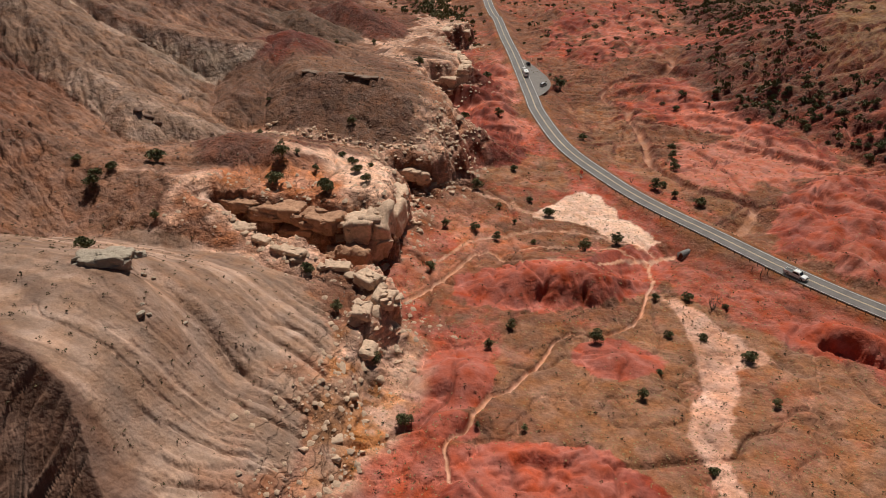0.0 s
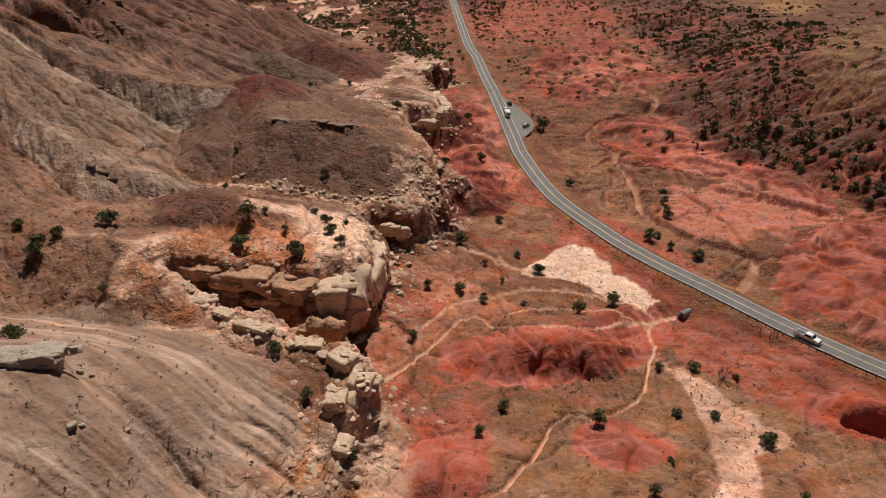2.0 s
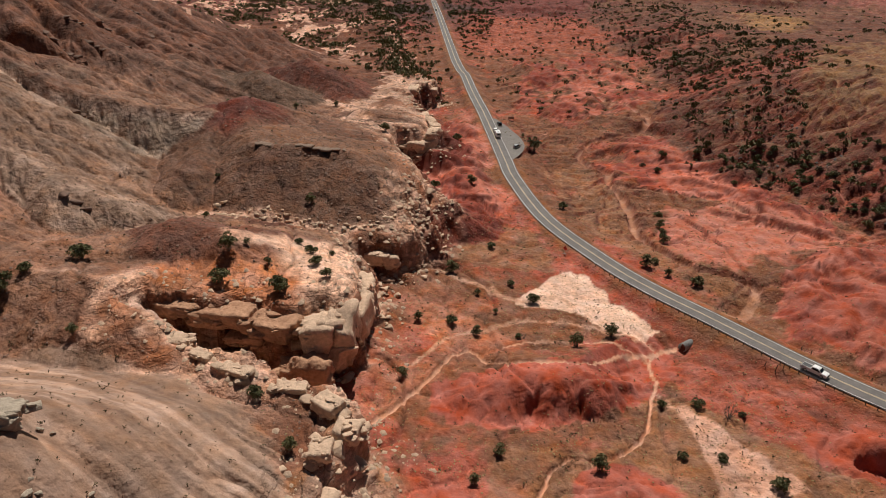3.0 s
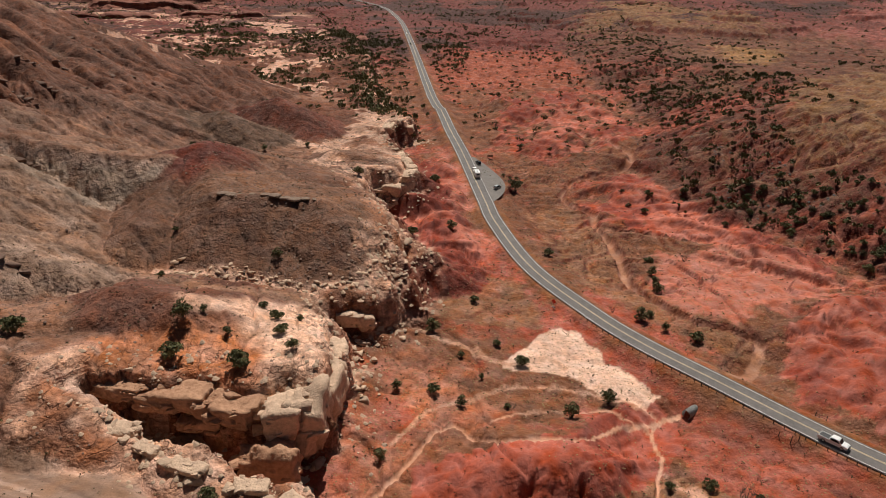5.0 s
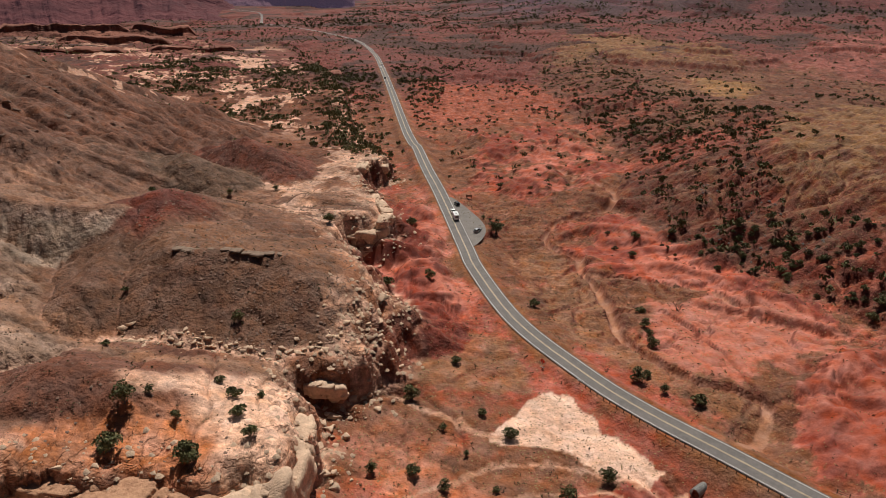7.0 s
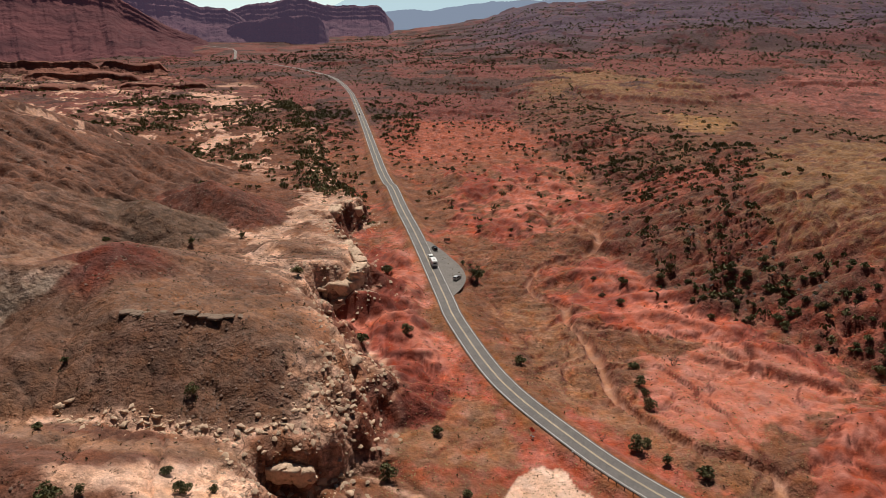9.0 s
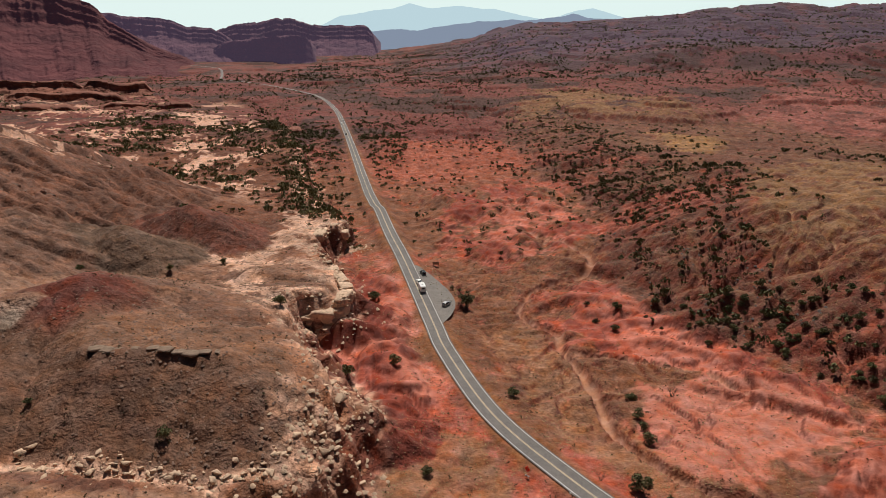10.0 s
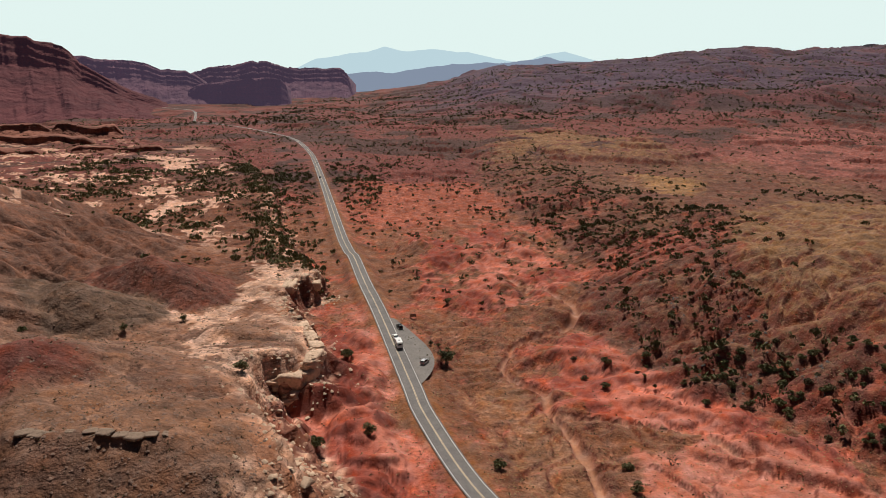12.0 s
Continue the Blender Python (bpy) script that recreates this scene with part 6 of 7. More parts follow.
GLASS = material("dark_window_glass", (0.015, 0.018, 0.02), 0.08, vary=0.05, size=1.0)
RUBBER = material("tyre_rubber", (0.02, 0.02, 0.02), 0.85, vary=0.2, size=0.1)
CHROME = material("chrome", (0.6, 0.6, 0.6), 0.2, 1.0, vary=0.05, size=0.5)
RED_LIGHT = material("red_lamp_glass", (0.4, 0.02, 0.015), 0.3, vary=0.05, size=0.5)
CLEAR_LIGHT = material("clear_lamp_glass", (0.7, 0.7, 0.66), 0.15, vary=0.05, size=0.5)
TRIM = material("black_plastic", (0.025, 0.025, 0.025), 0.6, vary=0.1, size=0.2)
ORANGE = material("red_orange_sign_face", (0.75, 0.06, 0.02), 0.5, vary=0.06, size=0.5)
BOARD = material("brown_timber_board", (0.16, 0.085, 0.05), 0.85, vary=0.25, size=0.2, bump=0.4, bump_size=0.03)
PANEL = material("faded_notice_panel", (0.46, 0.32, 0.22), 0.7, vary=0.25, size=0.25)


def road_at(y_or_x, by="y"):
    """Centre, height and heading of the road where it passes a given y."""
    pts = [np.array(p) for p in ROAD]
    for a, b in zip(pts, pts[1:]):
        if a[1] <= y_or_x <= b[1]:
            t = (y_or_x - a[1]) / (b[1] - a[1])
            p = a + t * (b - a)
            return p, math.degrees(math.atan2(b[1] - a[1], b[0] - a[0]))


def wheels(parent, spots, r, w):
    for x, y in spots:
        t = piece("wheel", lambda bm: tube(bm, (x, y - w / 2, r), (x, y + w / 2, r), r, 20), RUBBER, parent, "black tyre")
        s = 1 if y > 0 else -1
        piece("rim", lambda bm: tube(bm, (x, y + s * (w / 2 - 0.06), r), (x, y + s * (w / 2 + 0.02), r), r * 0.62, 14), CHROME, t, "bright metal rim")


def pickup(m, label, paint):
    ob = new("pickup_truck")
    ob.matrix_basis = m
    lower = [(-3.05, 0.5), (-3.1, 0.75), (-3.08, 1.22), (-0.75, 1.25), (1.0, 1.25), (2.7, 1.14), (3.0, 1.0), (3.06, 0.55), (2.6, 0.42), (-2.8, 0.42)]
    body = piece("body", lambda bm: profile(bm, lower, -0.98, 0.98, 0.06, 0.05), paint, ob)
    cab = [(-0.75, 1.2), (-0.6, 1.86), (-0.35, 1.93), (0.75, 1.93), (1.05, 1.82), (1.75, 1.2)]
    piece("cab", lambda bm: profile(bm, cab, -0.93, 0.93, 0.2, 0.04), paint, ob)
    glass = [(-0.55, 1.3), (-0.45, 1.76), (0.72, 1.8), (1.45, 1.3)]
    for s in (-1, 1):
        def side(bm, s=s):
            vs = [bm.verts.new((px, s * (0.965 - 0.2 * (pz - 1.2) / 0.73), pz)) for px, pz in glass]
            bm.faces.new(vs if s < 0 else vs[::-1])
            bmesh.ops.solidify(bm, geom=list(bm.faces), thickness=0.02)
        piece("side_window", side, GLASS, ob, "dark side window")
    piece("windscreen", lambda bm: bmesh.ops.create_cube(bm, size=1, matrix=pose(1.42, 0, 1.53, 0, 48, 0) @ Matrix.Diagonal((0.78, 1.5, 0.03, 1))), GLASS, ob, "dark windscreen")
    piece("rear_window", lambda bm: bmesh.ops.create_cube(bm, size=1, matrix=pose(-0.7, 0, 1.55, 0, -77, 0) @ Matrix.Diagonal((0.42, 1.4, 0.03, 1))), GLASS, ob)
    piece("load_bed", lambda bm: box_mesh(bm, -1.95, 0, 1.235, 2.05, 1.6, 0.04), TRIM, ob, "dark open load bed")
    for s in (-1, 1):
        piece("bed_rail", lambda bm: box_mesh(bm, -1.95, s * 0.89, 1.28, 2.15, 0.12, 0.1, 0.02), paint, ob)
        piece("headlight", lambda bm: box_mesh(bm, 3.0, s * 0.72, 0.92, 0.1, 0.36, 0.2, 0.02), CLEAR_LIGHT, ob)
        piece("tail_light", lambda bm: box_mesh(bm, -3.08, s * 0.85, 1.0, 0.06, 0.16, 0.4, 0.01), RED_LIGHT, ob)
        piece("mirror", lambda bm: box_mesh(bm, 1.1, s * 1.12, 1.36, 0.14, 0.2, 0.24, 0.03), TRIM, ob)
    piece("front_bumper", lambda bm: box_mesh(bm, 3.08, 0, 0.58, 0.16, 1.9, 0.26, 0.03), CHROME, ob)
    piece("rear_bumper", lambda bm: box_mesh(bm, -3.14, 0, 0.6, 0.14, 1.85, 0.22, 0.03), CHROME, ob)
    piece("grille", lambda bm: box_mesh(bm, 3.04, 0, 0.88, 0.06, 1.0, 0.26, 0.01), TRIM, ob)
    wheels(ob, ((1.95, -0.88), (1.95, 0.88), (-1.85, -0.88), (-1.85, 0.88)), 0.42, 0.28)
    return tagged(ob, label, "pickup truck")


def passenger_car(m, label, paint, tall=1.45, name="parked_car", category="car"):
    ob = new(name)
    ob.matrix_basis = m
    lower = [(-2.2, 0.45), (-2.25, 0.7), (-2.15, 0.95), (1.0, 0.98), (2.0, 0.85), (2.22, 0.65), (2.2, 0.42), (1.8, 0.32), (-1.9, 0.32)]
    piece("body", lambda bm: profile(bm, lower, -0.9, 0.9, 0.08, 0.06), paint, ob)
    cab = [(-2.05, 0.93), (-1.8, tall - 0.08), (-1.4, tall), (0.1, tall), (0.35, tall - 0.06), (1.15, 0.93)]
    piece("cab", lambda bm: profile(bm, cab, -0.84, 0.84, 0.2, 0.05), paint, ob)
    for s in (-1, 1):
        def side(bm, s=s):
            vs = [bm.verts.new((px, s * (0.875 - 0.2 * (pz - 0.93) / (tall - 0.93)), pz)) for px, pz in ((-1.75, 1.0), (-1.55, tall - 0.13), (0.12, tall - 0.11), (0.85, 1.0))]
            bm.faces.new(vs if s < 0 else vs[::-1])
            bmesh.ops.solidify(bm, geom=list(bm.faces), thickness=0.02)
        piece("side_window", side, GLASS, ob)
        piece("headlight", lambda bm: box_mesh(bm, 2.17, s * 0.62, 0.7, 0.1, 0.34, 0.14, 0.02), CLEAR_LIGHT, ob)
        piece("tail_light", lambda bm: box_mesh(bm, -2.22, s * 0.68, 0.82, 0.06, 0.28, 0.16, 0.02), RED_LIGHT, ob)
    piece("windscreen", lambda bm: bmesh.ops.create_cube(bm, size=1, matrix=pose(0.78, 0, (0.93 + tall) / 2 + 0.02, 0, 33, 0) @ Matrix.Diagonal((0.86, 1.34, 0.03, 1))), GLASS, ob)
    piece("rear_window", lambda bm: bmesh.ops.create_cube(bm, size=1, matrix=pose(-1.97, 0, (1.0 + tall) / 2, 0, -62, 0) @ Matrix.Diagonal((0.42, 1.3, 0.03, 1))), GLASS, ob)
    piece("roof_panel", lambda bm: box_mesh(bm, -0.65, 0, tall + 0.005, 1.3, 1.1, 0.03, 0.01), paint, ob)
    wheels(ob, ((1.35, -0.8), (1.35, 0.8), (-1.35, -0.8), (-1.35, 0.8)), 0.33, 0.22)
    return tagged(ob, label, category)


def camper(m, label):
    """A pickup's trailer: a white caravan with windows and an awning rail."""
    ob = new("caravan_trailer")
    ob.matrix_basis = m
    shell = [(-3.0, 0.55), (-3.0, 2.5), (-2.8, 2.75), (2.4, 2.75), (2.9, 2.2), (3.0, 1.2), (2.6, 0.55)]
    piece("shell", lambda bm: profile(bm, shell, -1.15, 1.15, 0.04, 0.08), WHITE_PAINT, ob)
    for s in (-1, 1):
        for x in (-1.7, 1.2):
            piece("window", lambda bm: box_mesh(bm, x, s * 1.14, 1.85, 1.0, 0.05, 0.6, 0.01), GLASS, ob)
        piece("stripe", lambda bm: box_mesh(bm, -0.1, s * 1.16, 1.2, 5.4, 0.02, 0.16), GREY_PAINT, ob)
    piece("rear_window", lambda bm: box_mesh(bm, -3.0, 0, 1.9, 0.05, 1.4, 0.6, 0.01), GLASS, ob)
    piece("roof_vent", lambda bm: box_mesh(bm, -0.6, 0, 2.83, 0.7, 0.6, 0.18, 0.03), GREY_PAINT, ob)
    piece("hitch", lambda bm: tube(bm, (2.7, 0, 0.6), (4.0, 0, 0.55), 0.07), RUST, ob)
    wheels(ob, ((-0.4, -1.0), (-0.4, 1.0), (-1.2, -1.0), (-1.2, 1.0)), 0.34, 0.24)
    return tagged(ob, label, "caravan")


def on_road(y, across, turn=0.0):
    p, heading = road_at(y) if y > 93 else (None, None)
    a = math.radians(heading)
    return pose(p[0] + math.sin(a) * across, p[1] - math.cos(a) * across, p[2] - 0.015 * abs(across), 0, 0, heading + turn)


pickup(on_road(174, -1.5, 180), "white crew-cab pickup truck driving on the highway", WHITE_PAINT)
pickup(on_road(357.5, 1.5), "white pickup truck towing a caravan on the highway", WHITE_PAINT)
camper(on_road(350.2, 1.5), "white caravan towed behind a pickup on the highway")
passenger_car(pose(-21.8, 335, -0.64, 0, 0, 62), "silver and black car parked on the gravel pullout", GREY_PAINT, 1.6)
passenger_car(pose(-33.1, 370, -0.84, 0, 0, 112), "black car parked at the end of the pullout", DARK_PAINT, 1.7)
for y, across, turn, mat, words in ((806, -1.5, 180, DARK_PAINT, "dark car far along the highway"), (938, 1.5, 0, WHITE_PAINT, "white car far along the highway"), (905, -1.5, 180, WHITE_PAINT, "pale car far along the highway")):
    passenger_car(on_road(y, across, turn), words, mat, 1.7, "distant_car")

# the pullout's worn asphalt
def pullout(bm):
    ring = spline([(-23.0, 317), (-19.9, 325.1), (-18.3, 334), (-19.0, 343), (-21.6, 351.5), (-25.1, 359.6), (-30.9, 371.8), (-36.0, 381)], 2)
    inner, outer = [], []
    for x, y, *_ in ring:
        p, a = road_at(y)
        a = math.radians(a)
        inner.append(bm.verts.new((p[0] + math.sin(a) * 3.3, p[1] - math.cos(a) * 3.3, p[2] - 0.03)))
        outer.append(bm.verts.new((x, y, p[2] - 0.035)))
    for k in range(len(ring) - 1):
        bm.faces.new((inner[k], outer[k], outer[k + 1], inner[k + 1]))


tagged(piece("pullout", pullout, GRAVEL), "grey worn asphalt pullout beside the highway", "pullout", kind="structure")


# guardrail on the west shoulder
def guardrail():
    ob = new("guardrail")
    line = [np.array(p) for p in spline([p for p in ROAD if 90 < p[1] < 240], 1.9)]
    stops, run = [], 0.0
    for a, b in zip(line, line[1:]):
        run += np.linalg.norm((b - a)[:2])
        if b[1] > 223.5:
            break
        if run > 1.85 and b[0] < 150:
            run = 0.0
            w = (b - a)[:2] / np.linalg.norm((b - a)[:2])
            stops.append((b[0] - w[1] * 4.35, b[1] + w[0] * 4.35, b[2], math.degrees(math.atan2(w[1], w[0]))))
    post = bmesh.new()
    box_mesh(post, 0, 0, 0.1, 0.16, 0.2, 1.2, 0.015)
    post_mesh = bpy.data.meshes.new("post")
    post.to_mesh(post_mesh)
    post.free()
    post_mesh.materials.append(POST_WOOD)
    bevel = [(0.0, 0.42), (0.07, 0.47), (0.07, 0.52), (0.0, 0.56), (0.0, 0.60), (0.07, 0.64), (0.07, 0.69), (0.0, 0.74)]
    def rail(bm):
        rows = []
        for x, y, z, a in stops:
            t = math.radians(a)
            n = (math.sin(t), -math.cos(t))
            rows.append([bm.verts.new((x + n[0] * (0.12 + o), y + n[1] * (0.12 + o), z - 0.05 + h)) for o, h in bevel])
        for r, q in zip(rows, rows[1:]):
            for k in range(len(bevel) - 1):
                bm.faces.new((r[k], q[k], q[k + 1], r[k + 1]))
        bmesh.ops.solidify(bm, geom=list(bm.faces), thickness=0.012)
    piece("rail", rail, STEEL, ob, "dusty corrugated steel rail")
    for x, y, z, a in stops:
        p = new("post", post_mesh)
        p.parent = ob
        p.matrix_basis = pose(x, y, z, 0, 0, a)
    x, y, z, a = stops[-1]
    piece("end_cap", lambda bm: box_mesh(bm, x - 0.35, y + 0.5, z + 0.55, 0.35, 0.5, 0.42, 0.08), STEEL, ob, "pale rail end")
    return tagged(ob, "steel guardrail on dark timber posts along the highway", "guardrail")


guardrail()


# the culvert under the road
def culvert(x, y, z, dx, dy):
    ob = new("culvert_pipe")
    n = Vector((dx, dy, 0)).normalized()
    a, b = Vector((x, y, z)), Vector((x, y, z)) - n * 4.5
    def pipe(bm):
        rings = []
        side = Vector((-n.y, n.x, 0))
        for k in range(46):
            p = a + (b - a) * (k / 45)
            r = 1.12 + 0.035 * (1 if k % 2 else -1)
            rings.append([bm.verts.new(p + side * math.cos(t) * r + Vector((0, 0, 1)) * math.sin(t) * r) for t in [2 * math.pi * i / 24 for i in range(24)]])
        for r, q in zip(rings, rings[1:]):
            for i in range(24):
                bm.faces.new((r[i], r[(i + 1) % 24], q[(i + 1) % 24], q[i]))
        bmesh.ops.solidify(bm, geom=list(bm.faces), thickness=0.05)
    piece("pipe", pipe, STEEL, ob, "corrugated grey steel pipe")
    def lip(bm):
        side = Vector((-n.y, n.x, 0))
        outer = [a + n * 0.02 + side * math.cos(t) * 1.2 + Vector((0, 0, math.sin(t) * 1.2)) for t in [2 * math.pi * i / 24 for i in range(24)]]
        inner = [a + n * 0.02 + side * math.cos(t) * 1.05 + Vector((0, 0, math.sin(t) * 1.05)) for t in [2 * math.pi * i / 24 for i in range(24)]]
        o, i2 = [bm.verts.new(p) for p in outer], [bm.verts.new(p) for p in inner]
        for k in range(24):
            bm.faces.new((o[k], o[(k + 1) % 24], i2[(k + 1) % 24], i2[k]))
        bmesh.ops.solidify(bm, geom=list(bm.faces), thickness=0.06)
    piece("rim_band", lip, STEEL, ob, "bright steel rim")
    # a black disc closes the pipe and stands for the shade inside
    piece("dark_end", lambda bm: bmesh.ops.create_circle(bm, cap_ends=True, segments=24, radius=1.05, matrix=Matrix.Translation(b) @ n.to_track_quat("Z", "Y").to_matrix().to_4x4()), TRIM, ob, "black disc for the shade inside the pipe")
    return tagged(ob, "corrugated steel culvert pipe in the red embankment", "culvert", "culvert pipes")


culvert(31.6, 184.0, -1.9, -0.72, -0.70)
culvert(44.2, 197.0, -1.7, 0.72, 0.70)


# warning sign and other small posts
def diamond_sign(x, y, z):
    ob = new("warning_sign")
    ob.matrix_basis = pose(x, y, z, 0, 0, 140)
    piece("face", lambda bm: bmesh.ops.create_cube(bm, size=1, matrix=pose(0, 0, 2.1, 0, 45, 0) @ Matrix.Diagonal((1.2, 0.03, 1.2, 1))), ORANGE, ob, "red-orange diamond face")
    piece("mast", lambda bm: tube(bm, (0, 0.05, 0.1), (0, 0.05, 2.7), 0.035), STEEL, ob)
    for s in (-1, 1):
        piece("leg", lambda bm: tube(bm, (0, 0.05, 0.5), (0.7 * s, 0.45, 0.0), 0.03), STEEL, ob)
        piece("leg", lambda bm: tube(bm, (0, 0.05, 0.5), (0.7 * s, -0.45, 0.0), 0.03), STEEL, ob)
    for s in (-0.35, 0.35):
        piece("sandbag", lambda bm: box_mesh(bm, s, -0.1, 0.12, 0.5, 0.3, 0.2, 0.08), GREY_PAINT, ob, "pale sandbag")
    return tagged(ob, "red-orange diamond warning sign on a folding stand", "road sign")


diamond_sign(0.8, 228.6, float(heights([(0.8, 228.6)])[0]))


def kiosk(x, y, z, turn):
    ob = new("notice_board")
    ob.matrix_basis = pose(x, y, z, 0, 0, turn)
    for s in (-1, 1):
        piece("post", lambda bm: box_mesh(bm, 1.35 * s, 0, 0.9, 0.16, 0.16, 2.1, 0.02), BOARD, ob)
    piece("board", lambda bm: box_mesh(bm, 0, 0, 1.3, 2.6, 0.09, 1.2, 0.015), BOARD, ob)
    piece("panel", lambda bm: box_mesh(bm, 0, -0.055, 1.3, 2.3, 0.03, 0.95), PANEL, ob, "faded tan panel")
    for k in range(4):
        piece("text_bar", lambda bm: box_mesh(bm, 0, -0.075, 1.62 - 0.2 * k, 1.9 - 0.25 * (k % 2), 0.012, 0.07), BOARD, ob, "dark bar of writing")
    piece("cap", lambda bm: box_mesh(bm, 0, 0, 2.0, 3.1, 0.5, 0.1, 0.03), BOARD, ob)
    return tagged(ob, "brown wooden notice board at the pullout", "notice board")


kx, ky = -28.3, 388.0
kiosk(kx, ky, float(heights([(kx, ky)])[0]) - 0.1, 8)
for x, y in ((-30.2, 374), (-33.5, 380)):
    ob = new("marker_post")
    ob.matrix_basis = pose(x + 1.2, y, float(heights([(x + 1.2, y)])[0]))
    piece("post", lambda bm: tube(bm, (0, 0, -0.2), (0, 0, 1.2), 0.06), WHITE_PAINT, ob)
    piece("band", lambda bm: tube(bm, (0, 0, 0.8), (0, 0, 1.0), 0.065), RED_LIGHT, ob, "red reflector band")
    tagged(ob, "white marker post with a red band", "marker post", "marker posts")


def old_post(x, y, tall, lean):
    ob = new("fence_post")
    ob.matrix_basis = pose(x, y, float(heights([(x, y)])[0]), lean, 3, 0)
    piece("stake", lambda bm: tube(bm, (0, 0, -0.3), (0, 0, tall), 0.11, 7, 0.08), POST_WOOD, ob)
    return tagged(ob, "leaning dark wooden fence post on the embankment", "post", "old fence posts")


for x, y, tall, lean in ((51.5, 173.4, 2.2, 4), (53.2, 173.6, 1.9, -6), (49.6, 175.5, 1.4, 8)):
    old_post(x, y, tall, lean)


def stock_gate(x, y, turn):
    ob = new("fence_gate")
    ob.matrix_basis = pose(x, y, float(heights([(x, y)])[0]), 0, 0, turn)
    for s in (-1, 1):
        piece("post", lambda bm: tube(bm, (1.2 * s, 0, -0.3), (1.2 * s, 0, 1.4), 0.09, 8), POST_WOOD, ob)
    for h in (0.45, 0.95):
        piece("bar", lambda bm: tube(bm, (-1.3, 0, h), (1.3, 0, h), 0.05, 8), POST_WOOD, ob)
    return tagged(ob, "short dark wooden fence brace beside the highway", "fence")


stock_gate(61.5, 183.5, -35)


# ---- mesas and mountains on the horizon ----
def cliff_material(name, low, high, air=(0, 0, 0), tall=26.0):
    """Bedded rock; air: haze painted on as emission, for a distant backdrop."""
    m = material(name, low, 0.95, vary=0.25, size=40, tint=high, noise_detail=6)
    nodes, links = m.node_tree.nodes, m.node_tree.links
    bsdf = nodes["Principled BSDF"]
    bsdf.inputs["Specular IOR Level"].default_value = 0.1
    coord = nodes.new("ShaderNodeTexCoord")
    def noise_in(scale, detail):
        mp, n = nodes.new("ShaderNodeMapping"), nodes.new("ShaderNodeTexNoise")
        mp.inputs["Scale"].default_value = scale
        n.inputs["Scale"].default_value, n.inputs["Detail"].default_value = 1.0, detail
        links.new(coord.outputs["Object"], mp.inputs["Vector"])
        links.new(mp.outputs[0], n.inputs["Vector"])
        return n.outputs["Fac"]
    beds = nodes.new("ShaderNodeMapRange")
    for key, v in zip(("From Min", "From Max", "To Min", "To Max"), (0.35, 0.65, 0.8, 1.2)):
        beds.inputs[key].default_value = v
    links.new(noise_in((0.05 / tall, 0.05 / tall, 1.0 / tall), 6), beds.inputs["Value"])
    toned = nodes.new("ShaderNodeVectorMath")
    toned.operation = "SCALE"
    links.new(bsdf.inputs["Base Color"].links[0].from_socket, toned.inputs[0])
    links.new(beds.outputs[0], toned.inputs["Scale"])
    links.new(toned.outputs[0], bsdf.inputs["Base Color"])
    bump = nodes.new("ShaderNodeBump")
    bump.inputs["Strength"].default_value, bump.inputs["Distance"].default_value = 1.0, 38
    links.new(noise_in((0.018, 0.018, 0.03), 9), bump.inputs["Height"])
    links.new(bump.outputs[0], bsdf.inputs["Normal"])
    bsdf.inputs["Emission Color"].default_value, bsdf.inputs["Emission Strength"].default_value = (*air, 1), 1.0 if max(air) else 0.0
    return m


# both mesa rocks glow faintly purple to imitate the haze before them
RED_MESA = cliff_material("hazy_red_mesa_rock", (0.07, 0.022, 0.022), (0.115, 0.038, 0.036), (0.016, 0.008, 0.013))
PURPLE_MESA = cliff_material("hazy_purple_mesa_rock", (0.075, 0.034, 0.04), (0.10, 0.048, 0.055), (0.045, 0.032, 0.055))


def glow(name, colour, strength=1.0):
    m = bpy.data.materials.new(name)
    m.use_nodes = True
    nt = m.node_tree
    nt.nodes.remove(nt.nodes["Principled BSDF"])
    e = nt.nodes.new("ShaderNodeEmission")
    e.inputs["Color"].default_value, e.inputs["Strength"].default_value = (*colour, 1), strength
    nt.links.new(e.outputs[0], nt.nodes["Material Output"].inputs["Surface"])
    return m


# haze painted as one flat glowing blue over the far ridge
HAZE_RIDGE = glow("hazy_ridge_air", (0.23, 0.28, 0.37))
LENS = 784 / math.tan(radians(65.46 / 2))


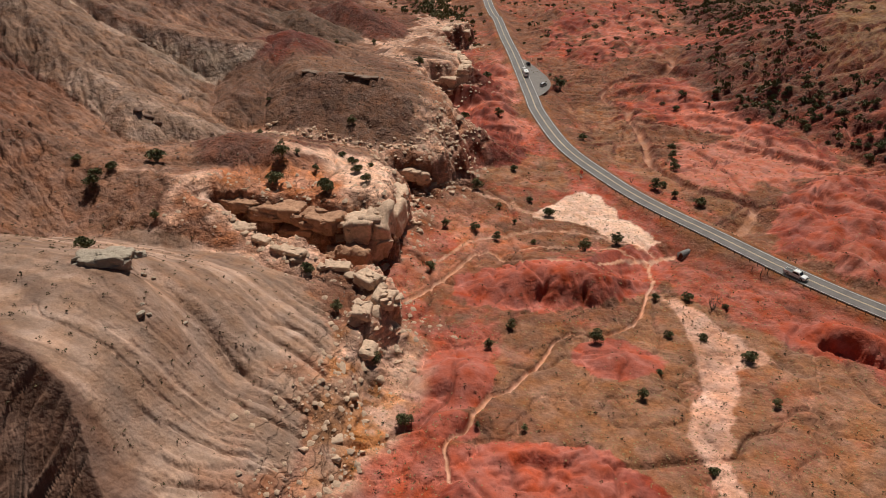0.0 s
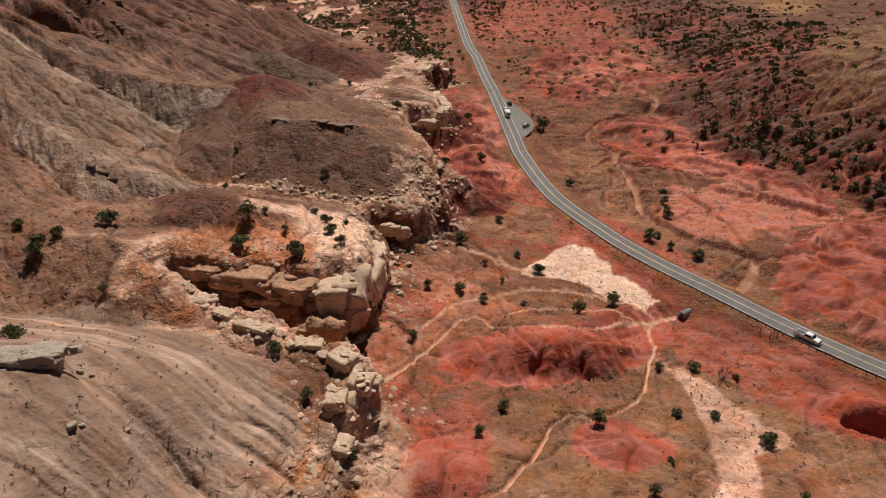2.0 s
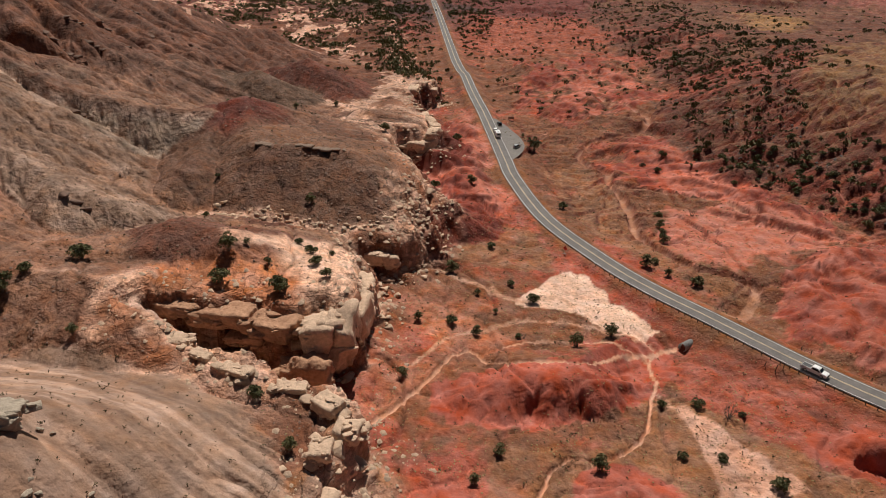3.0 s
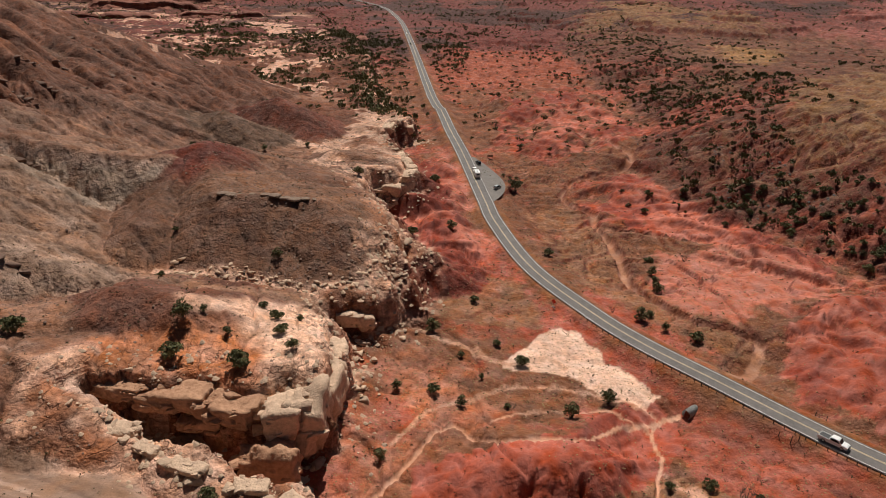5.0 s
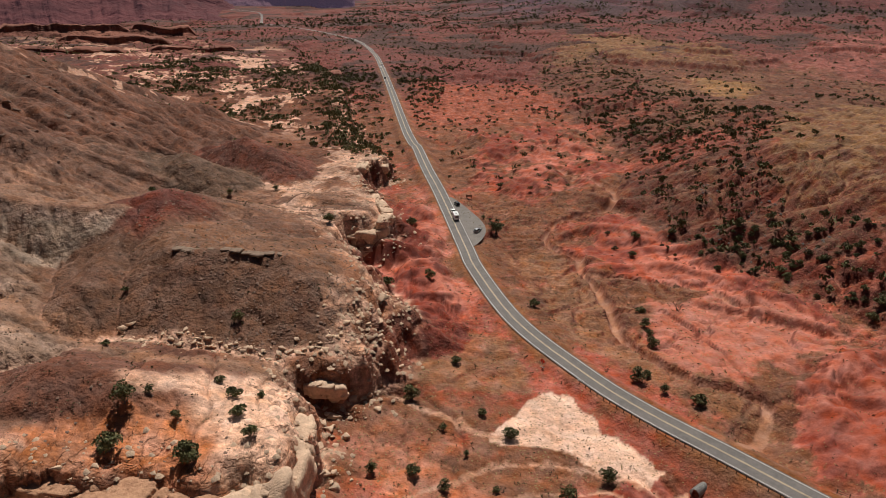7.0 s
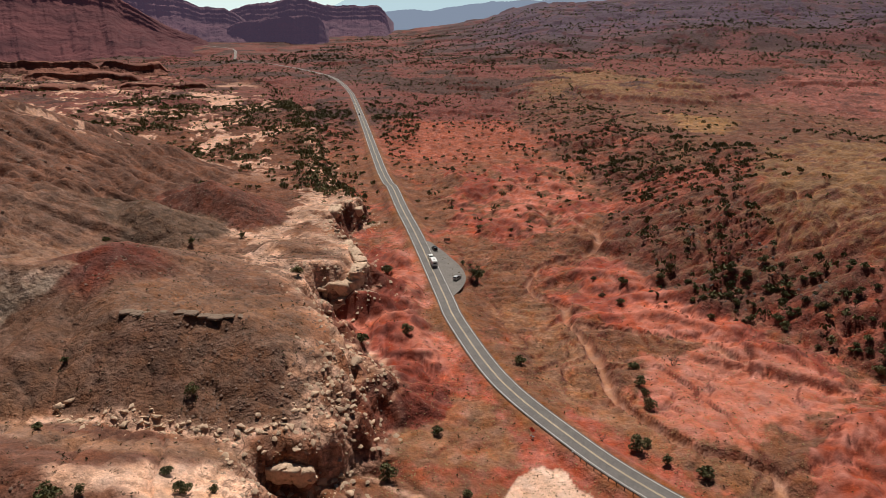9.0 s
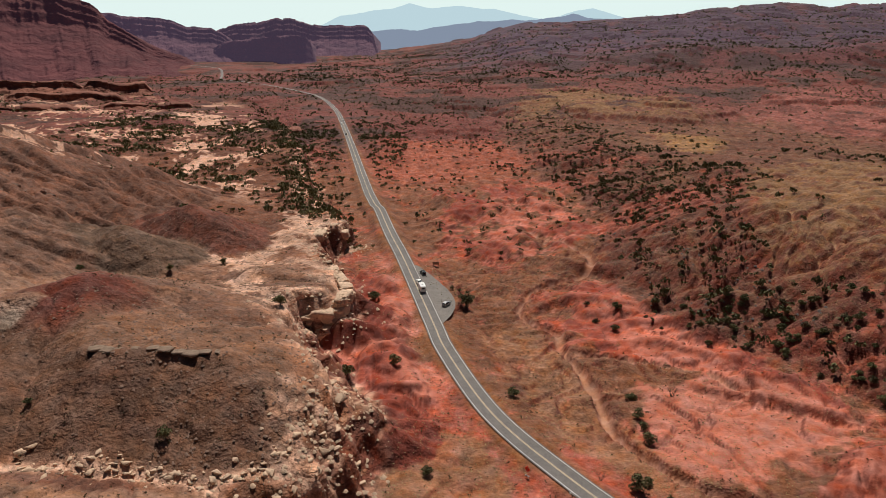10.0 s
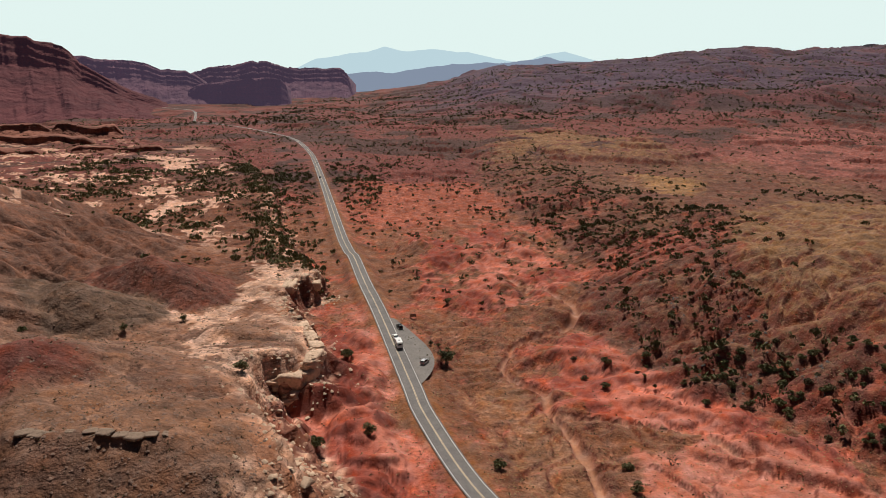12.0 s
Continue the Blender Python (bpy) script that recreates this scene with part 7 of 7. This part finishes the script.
def mesa(name, crest, foot, mat, label, seed, cliff=0.5, jag=10.0, spread=1.6, depth=500.0, grain=1.0, kind="structure"):
    """A table mountain. crest: (bearing, height of the top, distance); below the cliff a talus slope runs down to the height foot."""
    n = 420 if kind else 130
    b = np.linspace(crest[0][0], crest[-1][0], n)
    top = np.interp(b, [c[0] for c in crest], [c[1] for c in crest])
    far = np.interp(b, [c[0] for c in crest], [c[2] for c in crest])
    k = np.arange(n) * (far.mean() * (b[-1] - b[0]) / n)
    zero = np.zeros(n)
    top = top + jag * 0.35 * rough(k, zero, 60 * grain, 4, seed) + jag * 0.22 * np.round(wave(k, zero, 70 * grain, seed + 3) * 1.6)
    butt = grain * (85 * rough(k, zero, 260 * grain, 4, seed + 5) + 40 * np.abs(wave(k, zero, 110 * grain, seed + 6)) + 14 * rough(k, zero, 40 * grain, 3, seed + 8))
    rise = top - foot
    fringe = smooth(0, 0.05, np.minimum(np.arange(n), n - 1 - np.arange(n)) / n)
    rows = []
    for t in np.linspace(0, 1, 30):
        if t < 0.5:
            q = t / 0.5
            out, frac = spread * (1 - q) ** 1.25 + 0.06, (1 - cliff) * q
        else:
            q = (t - 0.5) / 0.5
            out, frac = 0.06 - 0.05 * q - 0.30 * (steps(q * 3.0 + 0.3 * wave(k, zero, 120 * grain, seed + 11), 1.0, 0.6) / 3.0), 1 - cliff * (1 - q)
        loose = 1 - smooth(0.35, 0.5, t)
        d = far - (out * rise.mean() + butt * (0.75 + 0.25 * frac) + grain * 16 * rough(k, zero + 60 * t * grain, 60 * grain, 4, seed + 7) * (0.35 + 0.65 * loose))
        z = foot + rise * frac * (0.25 + 0.75 * fringe) + grain * 17 * loose * (creased(k, zero + 200 * t * grain, 80 * grain, 4, seed + 9) - 0.5) * smooth(0, 0.1, t)
        rows.append(np.stack([-15 + b * d, 105 + d, z], 1))
    back_d = far + depth
    rows.append(np.stack([-15 + b * back_d, 105 + back_d, foot + rise * 0.96], 1))
    rows.append(np.stack([-15 + b * back_d, 105 + back_d, np.full(n, foot - 60.0 * grain)], 1))
    v = np.concatenate(rows)
    i = np.arange(len(rows) * n).reshape(len(rows), n)
    f = np.stack([i[:-1, :-1], i[:-1, 1:], i[1:, 1:], i[1:, :-1]], 2).reshape(-1, 4)
    return tagged(new(name, quick_mesh(name, v, f, mat, True)), label, "mesa" if kind == "structure" else "rock ledge", kind=kind)


def at(px, py, d):
    """Bearing and height of a far point d metres ahead, by its place in the last view."""
    tilt = radians(14.925)
    u, w = (px - 784) / LENS, (441 - py) / LENS
    fw, up = math.cos(tilt) + math.sin(tilt) * w, -math.sin(tilt) + math.cos(tilt) * w
    return u / fw, 103.25 + up / fw * d, d


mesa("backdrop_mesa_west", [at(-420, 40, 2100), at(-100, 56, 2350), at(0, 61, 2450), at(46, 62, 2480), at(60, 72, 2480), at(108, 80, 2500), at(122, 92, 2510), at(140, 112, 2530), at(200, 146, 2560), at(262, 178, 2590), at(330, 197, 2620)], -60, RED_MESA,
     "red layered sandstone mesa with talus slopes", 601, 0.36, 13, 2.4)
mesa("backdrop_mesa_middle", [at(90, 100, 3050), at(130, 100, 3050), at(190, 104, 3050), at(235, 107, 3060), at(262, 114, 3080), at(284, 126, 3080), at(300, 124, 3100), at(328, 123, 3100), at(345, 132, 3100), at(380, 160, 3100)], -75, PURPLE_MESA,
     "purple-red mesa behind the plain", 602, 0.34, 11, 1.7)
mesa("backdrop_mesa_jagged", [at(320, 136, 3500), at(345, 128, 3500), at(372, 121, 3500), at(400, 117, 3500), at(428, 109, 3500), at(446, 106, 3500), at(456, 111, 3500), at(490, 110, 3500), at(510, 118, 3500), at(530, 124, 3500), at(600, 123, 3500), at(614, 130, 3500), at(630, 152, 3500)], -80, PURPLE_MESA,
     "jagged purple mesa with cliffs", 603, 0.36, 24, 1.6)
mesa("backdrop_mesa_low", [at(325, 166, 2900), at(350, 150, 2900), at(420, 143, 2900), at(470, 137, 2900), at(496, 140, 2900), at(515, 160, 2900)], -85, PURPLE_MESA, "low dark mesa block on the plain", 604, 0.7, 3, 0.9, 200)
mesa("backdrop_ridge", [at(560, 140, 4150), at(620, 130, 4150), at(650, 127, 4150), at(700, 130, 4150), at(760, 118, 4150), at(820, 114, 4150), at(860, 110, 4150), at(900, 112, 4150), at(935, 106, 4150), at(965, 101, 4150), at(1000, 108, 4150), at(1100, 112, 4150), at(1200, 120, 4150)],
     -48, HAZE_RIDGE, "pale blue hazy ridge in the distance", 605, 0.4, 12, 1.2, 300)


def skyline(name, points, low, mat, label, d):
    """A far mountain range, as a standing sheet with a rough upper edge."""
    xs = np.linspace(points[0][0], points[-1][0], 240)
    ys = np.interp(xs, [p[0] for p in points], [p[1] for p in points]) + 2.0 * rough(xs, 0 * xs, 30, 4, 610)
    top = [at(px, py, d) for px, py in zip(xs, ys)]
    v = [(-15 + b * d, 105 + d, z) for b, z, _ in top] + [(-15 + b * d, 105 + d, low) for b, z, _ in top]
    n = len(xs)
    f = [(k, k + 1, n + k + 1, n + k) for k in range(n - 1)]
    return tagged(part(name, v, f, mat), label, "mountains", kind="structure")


# the mountain sheet itself glows pale blue, so the haze is painted in
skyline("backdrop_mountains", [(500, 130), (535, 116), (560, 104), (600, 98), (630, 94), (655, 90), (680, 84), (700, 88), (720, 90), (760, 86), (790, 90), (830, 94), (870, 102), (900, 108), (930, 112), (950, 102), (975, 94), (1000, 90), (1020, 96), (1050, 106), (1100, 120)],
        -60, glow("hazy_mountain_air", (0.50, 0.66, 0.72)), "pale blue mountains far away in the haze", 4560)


def sky_sheet():
    """The bright haze above the northern horizon."""
    v, f = [], []
    for k in range(41):
        a = radians(-52 + 104 * k / 40)
        x, y = -15 + 4750 * math.sin(a), 105 + 4750 * math.cos(a)
        v += [(x, y, -80), (x, y, 1150)]
        if k:
            n = 2 * k
            f.append((n - 2, n, n + 1, n - 1))
    return tagged(part("backdrop_sky", v, f, glow("bright_horizon_haze", (0.76, 0.90, 0.87))), "bright pale haze above the horizon", "sky", kind="structure")


sky_sheet()


LEDGE = cliff_material("red_ledge_rock", (0.15, 0.06, 0.045), (0.24, 0.10, 0.068), tall=5.0)
for k, (x0, x1, top, low, d, tall) in enumerate(((-190, 96, 216, 236, 1230, 15), (84, 215, 217, 236, 1225, 13), (-60, 168, 236, 254, 1080, 11), (160, 410, 306, 330, 690, 7), (380, 490, 300, 316, 730, 5), (120, 300, 258, 270, 960, 7), (-160, 80, 262, 276, 940, 8), (90, 250, 352, 362, 560, 4), (225, 360, 356, 366, 560, 3))):
    a, b = at(x0, top, d), at(x1, top + 1, d)
    foot = at(x0, low, d)[1] - 3
    mesa("rock_ledge", [(a[0], foot + 3, d), (a[0] + 0.12 * (b[0] - a[0]), foot + 3 + tall, d), (0.5 * (a[0] + b[0]), foot + 3 + tall * 0.95, d - 8), (b[0] - 0.1 * (b[0] - a[0]), foot + 3 + tall, d), (b[0], foot + 3, d + 5)], foot, LEDGE,
         "dark red sandstone ledge standing out of the plain", 640 + k, 0.6, 4.5, 2.4, 30, 0.4, "")
